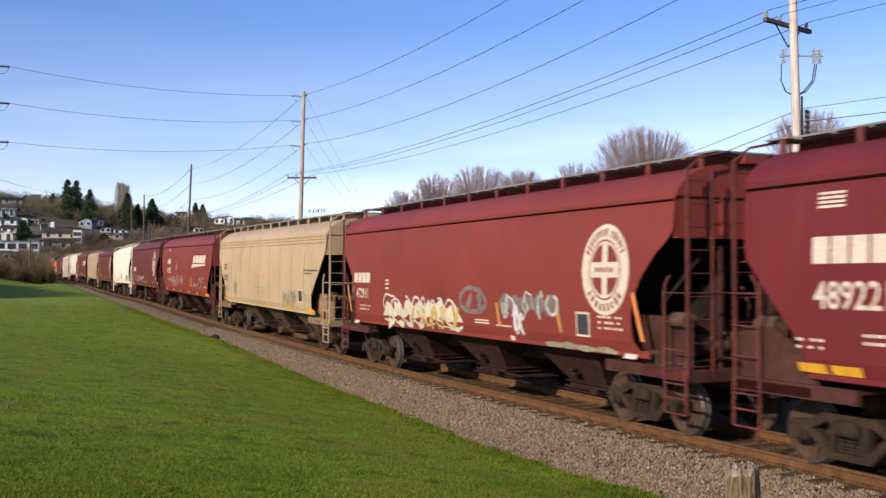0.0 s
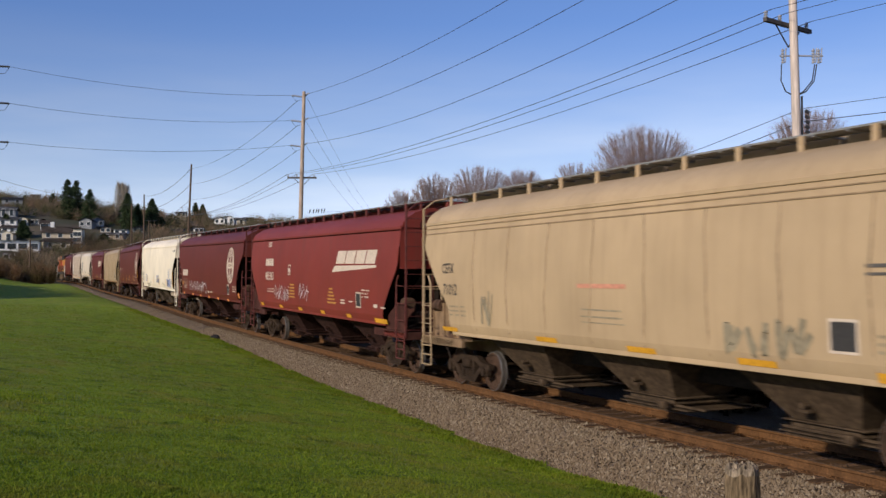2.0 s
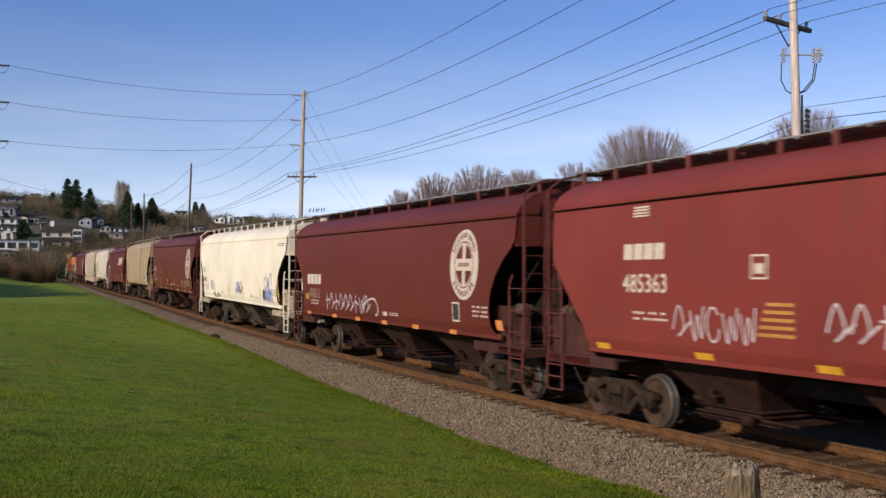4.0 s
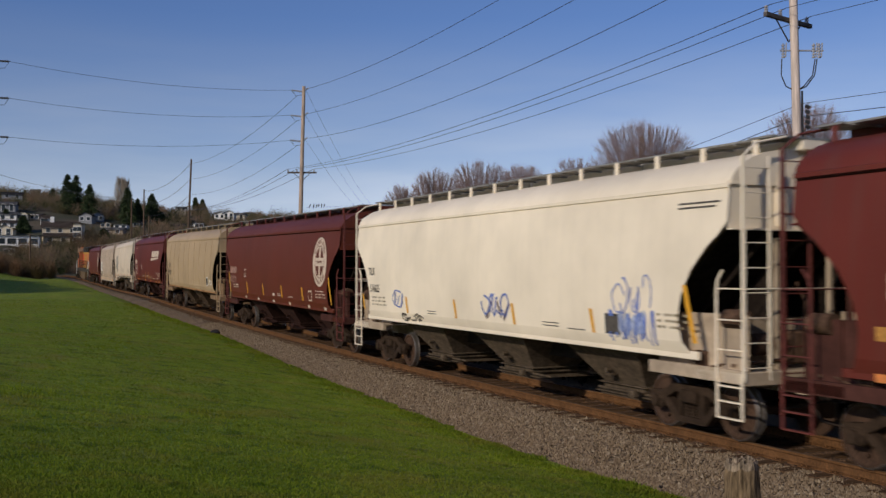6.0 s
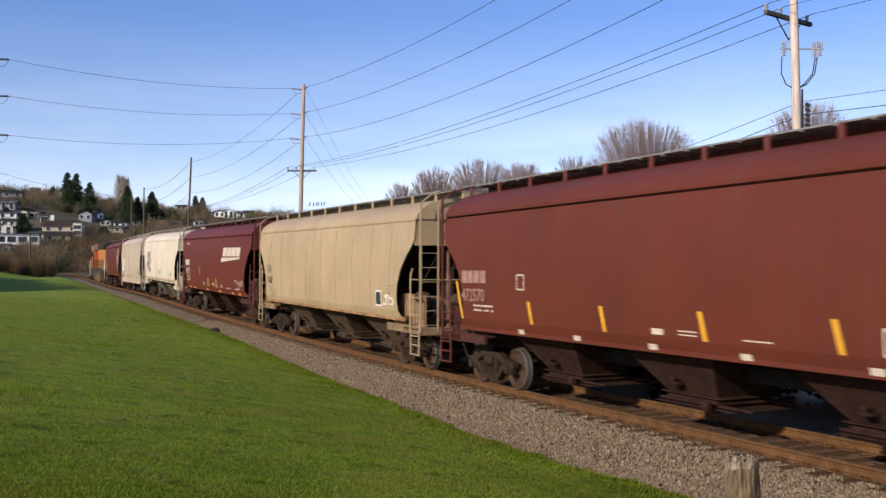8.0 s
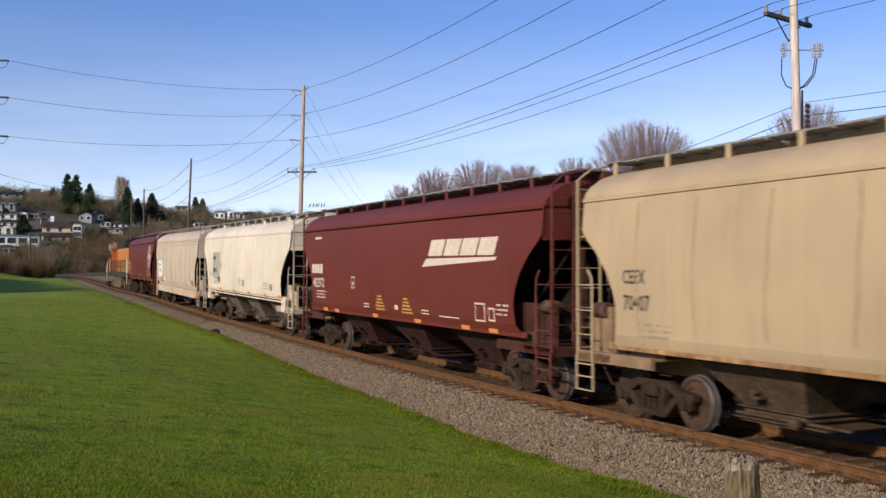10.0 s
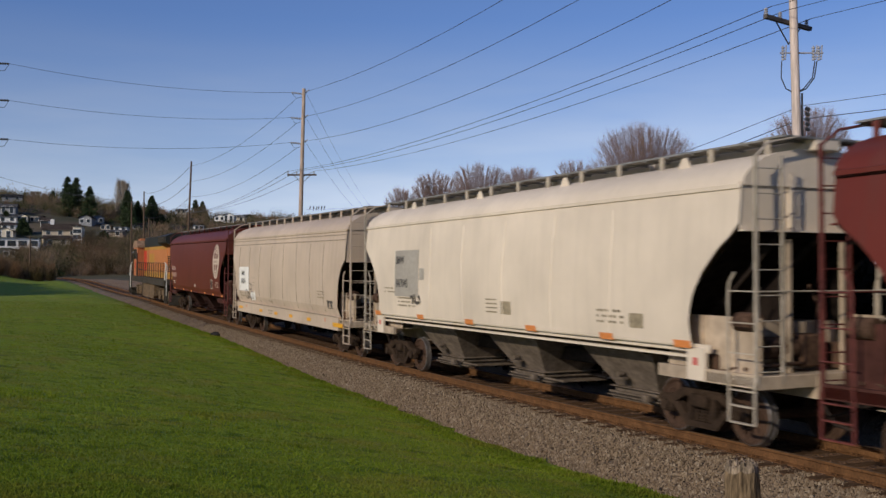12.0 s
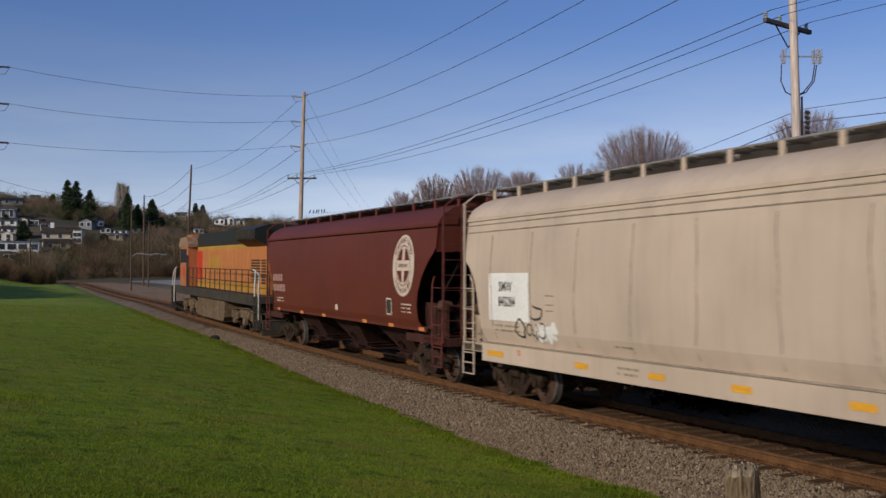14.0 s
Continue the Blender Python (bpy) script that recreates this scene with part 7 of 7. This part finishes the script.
def house(px, by, dep, w_px, h_px, wall, roof_, turn_=0.0, storeys=2, gable="front", label="", chimney=False, glazed=False):
    """A hillside house: walls, gabled roof with eaves, windows with frames and glass."""
    for dd in np.arange(215.0, 460.0, 3.0):           # stand it where the slope meets its foot
        gx_, gy_ = spot(px, dd)
        if ground_at(gx_, gy_) >= level(by, dd) - 0.3:
            dep = float(dd)
            break
    PLOTS.append((px, by, dep, w_px, h_px))
    x, y = spot(px, dep)
    k = dep / LENS
    w, h = w_px * k, h_px * k
    d = max(6.0, w * 0.7)
    z0 = level(by, dep)
    zg = ground_at(x, y)
    ob = empty("house", label or wall + " hillside house with a " + roof_ + " roof", "house", "houses on the hill", pose(x, y, z0, 0, 0, -YAW + turn_ - math.degrees(math.atan((px - 784) / LENS))))
    hw, wall_h, rise = w / 2, h * 0.68, h * 0.32
    part("wall", bx(-hw, hw, 0, d, min(-1.0, zg - z0 - 1.0), wall_h), WALLS[wall], ob)
    bm = bmesh.new()
    if gable == "front":
        a = [bm.verts.new(v) for v in ((-hw - 0.5, -0.5, wall_h - 0.15), (0, -0.5, wall_h + rise), (hw + 0.5, -0.5, wall_h - 0.15), (-hw - 0.5, d + 0.5, wall_h - 0.15), (0, d + 0.5, wall_h + rise), (hw + 0.5, d + 0.5, wall_h - 0.15))]
        for f in ((0, 1, 4, 3), (1, 2, 5, 4)):
            bm.faces.new([a[i] for i in f])
    elif gable == "side":
        a = [bm.verts.new(v) for v in ((-hw - 0.5, -0.6, wall_h - 0.15), (-hw - 0.5, d / 2, wall_h + rise), (-hw - 0.5, d + 0.6, wall_h - 0.15), (hw + 0.5, -0.6, wall_h - 0.15), (hw + 0.5, d / 2, wall_h + rise), (hw + 0.5, d + 0.6, wall_h - 0.15))]
        for f in ((0, 3, 4, 1), (1, 4, 5, 2)):
            bm.faces.new([a[i] for i in f])
    else:
        a = [bm.verts.new(v) for v in ((-hw - 0.6, -0.8, wall_h + rise * 0.4), (hw + 0.6, -0.8, wall_h + rise * 0.4), (hw + 0.6, d, wall_h + rise * 0.4), (-hw - 0.6, d, wall_h + rise * 0.4))]
        bm.faces.new(a)
        part("wall", bx(-hw + 0.02, hw - 0.02, 0.02, d - 0.02, wall_h, wall_h + rise * 0.4), WALLS[wall], ob)
    bmesh.ops.solidify(bm, geom=bm.faces[:], thickness=0.22)
    rf = part("roof", bm, ROOFS[roof_], ob)
    if gable == "front":
        bm = bmesh.new()
        v = [bm.verts.new(p) for p in ((-hw, 0.01, wall_h), (hw, 0.01, wall_h), (0, 0.01, wall_h + rise - 0.1))]
        v2 = [bm.verts.new((p.co.x, 0.3, p.co.z)) for p in v]
        bm.faces.new(v), bm.faces.new(v2[::-1])
        for i in range(3):
            bm.faces.new((v[i], v2[i], v2[(i + 1) % 3], v[(i + 1) % 3]))
        part("gable", bm, WALLS[wall], ob)
    if chimney:
        part("chimney", bx(-hw * 0.5 - 0.5, -hw * 0.5 + 0.5, d * 0.4, d * 0.4 + 1, wall_h, wall_h + rise + 1.2), WALLS["white"], rf)
    n = max(2, int(w / 2.6))
    for st in range(storeys):
        zc = wall_h * (st + 0.55) / storeys
        for i in range(n):
            xc = -hw + w * (i + 0.5) / n
            a_, b_ = (1.12, wall_h * 0.34) if glazed else (0.62, 0.65)
            win = part("window", bx(xc - a_, xc + a_, -0.06, 0.0, zc - b_, zc + b_), WALLS["white"], ob)
            part("pane", bx(xc - a_ + 0.1, xc + a_ - 0.1, -0.09, -0.062, zc - b_ + 0.1, zc + b_ - 0.1), GLASS, win)
    return ob


house(30, 446, 262, 72, 24, "white", "grey", -4, 1, "flat", "modern white house with wide glazing and a flat roof", glazed=True)
house(6, 430, 275, 30, 22, "cream", "brown", -9, 2, "front", "white gabled house with a brown roof")
house(106, 437, 285, 60, 36, "beige", "brown", -5, 2, "side", "large tan stucco house with a dark roof", True)
house(100, 442, 279, 44, 20, "beige", "brown", -5, 1, "side", "low beige wing in front of the large stucco house")
house(136, 441, 278, 14, 44, "cream", "grey", -9, 3, "flat", "tall pale stucco stair tower of the hillside house")
house(20, 362, 425, 34, 13, "grey", "dark", 0, 1, "side")
house(12, 384, 390, 26, 18, "grey", "grey", -9, 2, "side")
house(12, 400, 360, 30, 16, "white", "grey", -9, 1, "side")
house(38, 399, 350, 18, 15, "cream", "brown", -9, 1, "front")
house(14, 414, 330, 24, 15, "white", "brown", -9, 1, "side")
house(78, 412, 320, 12, 22, "white", "brown", -9, 2, "side")
house(150, 404, 335, 22, 18, "grey", "dark", -14, 1, "front")
house(172, 402, 345, 22, 16, "blue", "grey", 12, 1, "front")
house(212, 416, 310, 22, 11, "white", "grey", -9, 1, "flat")
house(198, 424, 300, 36, 12, "tan", "grey", -12, 1, "side")
house(244, 412, 325, 22, 12, "grey", "brown", 8, 1, "side")
house(62, 352, 430, 14, 8, "tan", "brown", 0, 1, "side")
house(320, 384, 400, 16, 9, "tan", "dark", 0, 1, "side")
house(388, 397, 420, 18, 11, "white", "grey", -9, 1, "front")
house(404, 399, 415, 18, 16, "white", "grey", -9, 2, "front")
house(421, 398, 425, 22, 12, "cream", "grey", -9, 2, "side")
house(440, 394, 435, 16, 9, "tan", "dark", 0, 1, "side")
house(16, 460, 240, 20, 13, "cream", "brown", -9, 1, "side", "low cream outbuilding behind the brush")
house(60, 398, 345, 16, 11, "tan", "brown", -20, 1, "side")
house(186, 412, 330, 18, 10, "tan", "brown", -9, 1, "front")
house(352, 412, 350, 16, 8, "white", "grey", 6, 1, "side")

# woods all over the hill: crowns of fine bare twigs of many heights, with evergreens among them
rg_ = np.random.RandomState(12)
brown, green = [], []
SUNNY = [(*spot(h[0], h[2]), h[3] * h[2] / LENS / 2) for h in PLOTS]          # ground kept open beside the houses
for i in range(6000):
    ang, dist = radians(rg_.uniform(-27, 5)), rg_.uniform(228, 470)
    x, y = dist * math.sin(ang + radians(YAW)), dist * math.cos(ang + radians(YAW))
    dep = dist * math.cos(ang)
    px = 784 + LENS * math.tan(ang)
    z = ground_at(x, y)
    rx = rg_.uniform(0.8, 2.0) if rg_.rand() < 0.6 else rg_.uniform(1.8, 3.0)
    rz = rx * rg_.uniform(0.8, 1.5)
    top_y = HORIZON - (z + rx * 0.6 + rz - EYE[2]) / dep * LENS
    if any(abs(px - h[0]) < h[3] / 2 + rx / dep * LENS + 1 and h[2] - 45 < dep < h[2] + 8 and top_y < h[1] - h[4] * 0.35 for h in PLOTS):
        continue
    if any(-22 - w < x - hx < w and abs(y - hy) < 7 + w * 0.6 for hx, hy, w in SUNNY):
        continue
    if rg_.rand() < 0.16:
        green.append(clump(rg_, (x, y, z + rz * 0.6), rx, rz, 150, rg_.uniform(0.35, 0.55), 0.6, 0.22))
    else:
        brown.append(clump(rg_, (x, y, z + rz * 0.6), rx, rz, int(90 + 60 * rx), rg_.uniform(0.6, 1.1), 2.2, 0.045))
for nm, cs, mt, lb in (("hill_woods", brown, WOODS, "leafless brown woods covering the far hill"), ("hill_evergreens", green, EVERGREEN, "dark evergreen shrubs scattered over the hill")):
    tagged(new(nm, triangles(nm, np.concatenate(cs), mt)), lb, "woods", kind="stuff")

# thicket on the bank inside the bend and along the foot of the hill
cs = []
for i in range(230):
    if i < 90:
        px = rg_.uniform(-40, 105)
        dep = rg_.uniform(172, 215)
        hi = 1.3 if px > 60 else 1.0
    else:
        dep = rg_.uniform(218, 262)
        px = rg_.uniform(20, 430)
        hi = rg_.uniform(1.8, 3.4)
    x, y = spot(px, dep)
    s_, u_ = to_track(np.array(x), np.array(y))
    if i < 90 and u_ > -5.5 or abs(u_) < 6:
        continue
    z = ground_at(x, y)
    rx = rg_.uniform(1.2, 2.6) * (hi / 2)
    cs.append(clump(rg_, (x, y, z + rx * 0.6), rx * 1.2, rx * rg_.uniform(0.8, 1.5), 1500, 0.85, 2.0, 0.022))
tagged(new("thicket", triangles("thicket", np.concatenate(cs), THICKET)), "tangled brown winter brush on the bank by the bend", "brush", kind="stuff")

cs = []
for i in range(70):                                  # low brush where the lawn's bank drops to the track
    s = rg_.uniform(158, 212)
    p = rail_point(s, -rg_.uniform(4.6, 10.5))
    z = ground_at(p.x, p.y)
    rx = rg_.uniform(0.6, 1.3)
    cs.append(clump(rg_, (p.x, p.y, z + rx * 0.5), rx * 1.2, rx, 900, 0.5, 1.4, 0.03))
for i in range(80):                                  # tall brush beside the rails where they swing out of sight
    s = rg_.uniform(152, 205)
    u = -(4.6 + 12 * rg_.rand() ** 1.6)
    p = rail_point(s, u)
    z = ground_at(p.x, p.y)
    rx = rg_.uniform(0.6, 1.5) if u < -5.4 else rg_.uniform(0.6, 1.2)
    rz = rx * rg_.uniform(0.8, 1.5)
    cs.append(clump(rg_, (p.x, p.y, z + rz * 0.7), rx, rz, 1100, 0.7, 2.0, 0.024))
tagged(new("bank_brush", triangles("bank_brush", np.concatenate(cs), DRY_BRUSH)), "low brown brush on the bank above the rails", "brush", kind="stuff")

# near-black brambles, added beyond the track to stand in for shade and block sky
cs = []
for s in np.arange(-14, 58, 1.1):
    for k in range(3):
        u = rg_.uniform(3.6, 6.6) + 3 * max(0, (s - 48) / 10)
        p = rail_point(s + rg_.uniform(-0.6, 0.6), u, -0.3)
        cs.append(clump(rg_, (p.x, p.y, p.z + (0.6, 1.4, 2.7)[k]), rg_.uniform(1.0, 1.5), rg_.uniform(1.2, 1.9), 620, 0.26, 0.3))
tagged(new("shade_bramble_screen", triangles("shade_bramble_screen", np.concatenate(cs), SHADE_BRAMBLE)), "near-black bramble mass added beyond the track in place of shade", "brush", kind="stuff")

# trees beside the lawn, out of the view, that throw the long shadow across it
for i in range(14):
    y = 80 + i * 3.3
    x = -27 - 2.5 * (i % 3)
    z, h = ground_at(x, y), (7.6 - 0.02 * (y - 80) - x) / 2.25
    tr = empty("evergreen_tree", "broad evergreen tree at the side of the lawn", "tree", "lawn trees", pose(x, y, z))
    bm = bmesh.new()
    tube(bm, (0, 0, -0.3), (0, 0, h * 0.7), 0.25, 8, 0.1)
    part("trunk", bm, BARK, tr)
    c = new("crown", triangles("crown", np.concatenate([clump(rg_, (rg_.uniform(-1.0, 1.0), rg_.uniform(-1.0, 1.0), h * (0.06 + 0.80 * _ / 9)), 3.3 - 0.12 * _, 2.2, 800, 0.75) for _ in range(10)]), EVERGREEN))
    c.parent = tr

# the lawn's blades, thick near the eye
n = 330000
rr = 8.2 + 62 * rg_.rand(n) ** 2.3
an = radians(YAW) + np.radians(rg_.uniform(-25.5, 25.5, n))
bx_, by_ = rr * np.sin(an), rr * np.cos(an)
s_, u_ = to_track(bx_, by_)
edge = spill(s_) + 0.16 * np.sin(s_ * 1.7) + 0.15 * np.sin(s_ * 4.3 + 1)
ne = 17000                                          # an extra fringe along the ballast
se = 8 + 62 * rg_.rand(ne) ** 1.6
ue = spill(se) + 0.16 * np.sin(se * 1.7) + 0.15 * np.sin(se * 4.3 + 1) - 0.75 * rg_.rand(ne) ** 1.5 + rg_.normal(0, 0.05, ne)
pe = rail_points(se, ue, 0.0)
bx_, by_, rr = np.append(bx_, pe[:, 0]), np.append(by_, pe[:, 1]), np.append(rr, np.hypot(pe[:, 0], pe[:, 1]))
s_, u_, edge = np.append(s_, se), np.append(u_, ue), np.append(edge, ue + 0.05)
keep = (u_ < edge)
bx_, by_, rr, u_ = bx_[keep], by_[keep], rr[keep], (u_ - edge)[keep]
n = len(bx_)
bz_ = ground_height(bx_, by_) - 0.005
tall = 0.013 + 0.019 * rg_.rand(n) + 0.03 * (wobble(bx_, by_, 1.1, 4) > 0.9) * rg_.rand(n) + np.where(u_ > -0.9, 0.03 * rg_.rand(n) ** 2, 0)
ta = rg_.rand(n) * 6.283
wd = 0.0045 + 0.0006 * rr
tall = tall + np.where(u_ > -0.5, 0.045 * rg_.rand(n) ** 2 * (np.sin(s_[keep] * 2.3) + np.sin(s_[keep] * 5.1 + 2) > 0.2), 0)
d = np.stack((rg_.normal(0, 0.45, n), rg_.normal(0, 0.45, n), np.ones(n)), 1) * tall[:, None]
b0 = np.stack((bx_, by_, bz_), 1)
sv = np.stack((np.cos(ta) * wd, np.sin(ta) * wd, np.zeros(n)), 1)
lawn = new("grass_blades", triangles("grass_blades", np.stack((b0 - sv, b0 + sv, b0 + d), 1), GRASS_BLADE))
tagged(lawn, "short bright green grass blades of the lawn", "grass", kind="stuff")


# a dark stone at the lawn's edge, a few fallen leaves and pale clover heads
x, y = spot(382, 42.5)
bm = bmesh.new()
bmesh.ops.create_icosphere(bm, subdivisions=2, radius=0.22)
for v in bm.verts:
    v.co *= 1 + 0.25 * noise.noise(v.co * 6)
    v.co.z *= 0.6
tagged(part("stone", bm, surface("dark_stone", (0.035, 0.032, 0.030), 0.9), None, m=pose(x, y, ground_at(x, y) + 0.05)), "dark half-sunk stone at the edge of the lawn", "stone")
LEAF = surface("fallen_leaf", (0.22, 0.10, 0.045), 0.8, 0, 30, 0.2, 0.2)
for px, py in ((456, 872), (505, 873)):
    dep = 1.75 / ((py - HORIZON) / LENS)
    x, y = spot(px, dep)
    bm = bmesh.new()
    vs = [bm.verts.new((0.03 * math.cos(t) * (1 + 0.3 * (k % 2)), 0.022 * math.sin(t) * (1 + 0.3 * (k % 2)), 0.015 * math.sin(3 * t))) for k, t in enumerate(np.linspace(0, 6.28, 10, endpoint=False))]
    mid_v = bm.verts.new((0, 0, 0.02))
    for k in range(10):
        bm.faces.new((mid_v, vs[k], vs[(k + 1) % 10]))
    tagged(part("fallen_leaf", bm, LEAF, None, m=pose(x, y, ground_at(x, y) + 0.03, 15, 20, px)), "small curled orange leaf lying on the grass", "leaf", "fallen leaves")


# a row of small birds sitting on a wire beyond the tall pole
def bird_mesh():
    bm = bmesh.new()
    lathe(bm, ((-0.13, 0.004), (-0.09, 0.035), (-0.02, 0.062), (0.06, 0.055), (0.10, 0.035), (0.12, 0.005)), 10, "Z")
    for v in bm.verts:
        v.co = (v.co.x, v.co.y - v.co.z * 0.35, v.co.z)
    bmesh.ops.create_icosphere(bm, subdivisions=1, radius=0.042, matrix=Matrix.Translation((0, -0.05, 0.14)))
    prism(bm, ((0.02, -0.10), (0.10, -0.25), (0.07, -0.10)), -0.02, 0.02)
    return mesh_of(bm, DARK_STEEL, "bird")


BIRD_END = (Vector((*spot(541, 92), level(377, 92))), Vector((*spot(660, 92), level(372, 92))))
wire("overhead_wire", BIRD_END[0], BIRD_END[1], 0.05, 0.010)
bird = bird_mesh()
for k in (0.06, 0.115, 0.16, 0.19, 0.235, 0.275):
    p = BIRD_END[0].lerp(BIRD_END[1], k) + Vector((0, 0, 0.11))
    tagged(part("bird", bird, None, None, m=pose(*p, 0, 0, 40 + 60 * math.sin(k * 50))), "small dark bird perched on a wire", "bird", "birds on the wire")


def motions():
    times = [i * 0.25 for i in range(57)]
    for thing, s, half in CARS:
        walk(thing, [(t, car_pose(s - rolled(t), half)) for t in times])
    # every axle turns with the way it rolls
    ticks = [i / FPS for i in range(421)]
    for axle, y in SPIN:
        walk(axle, [(t, pose(0, y, WHEEL_R) @ Matrix.Rotation(rolled(t) / WHEEL_R, 4, "X")) for t in ticks])


motions()
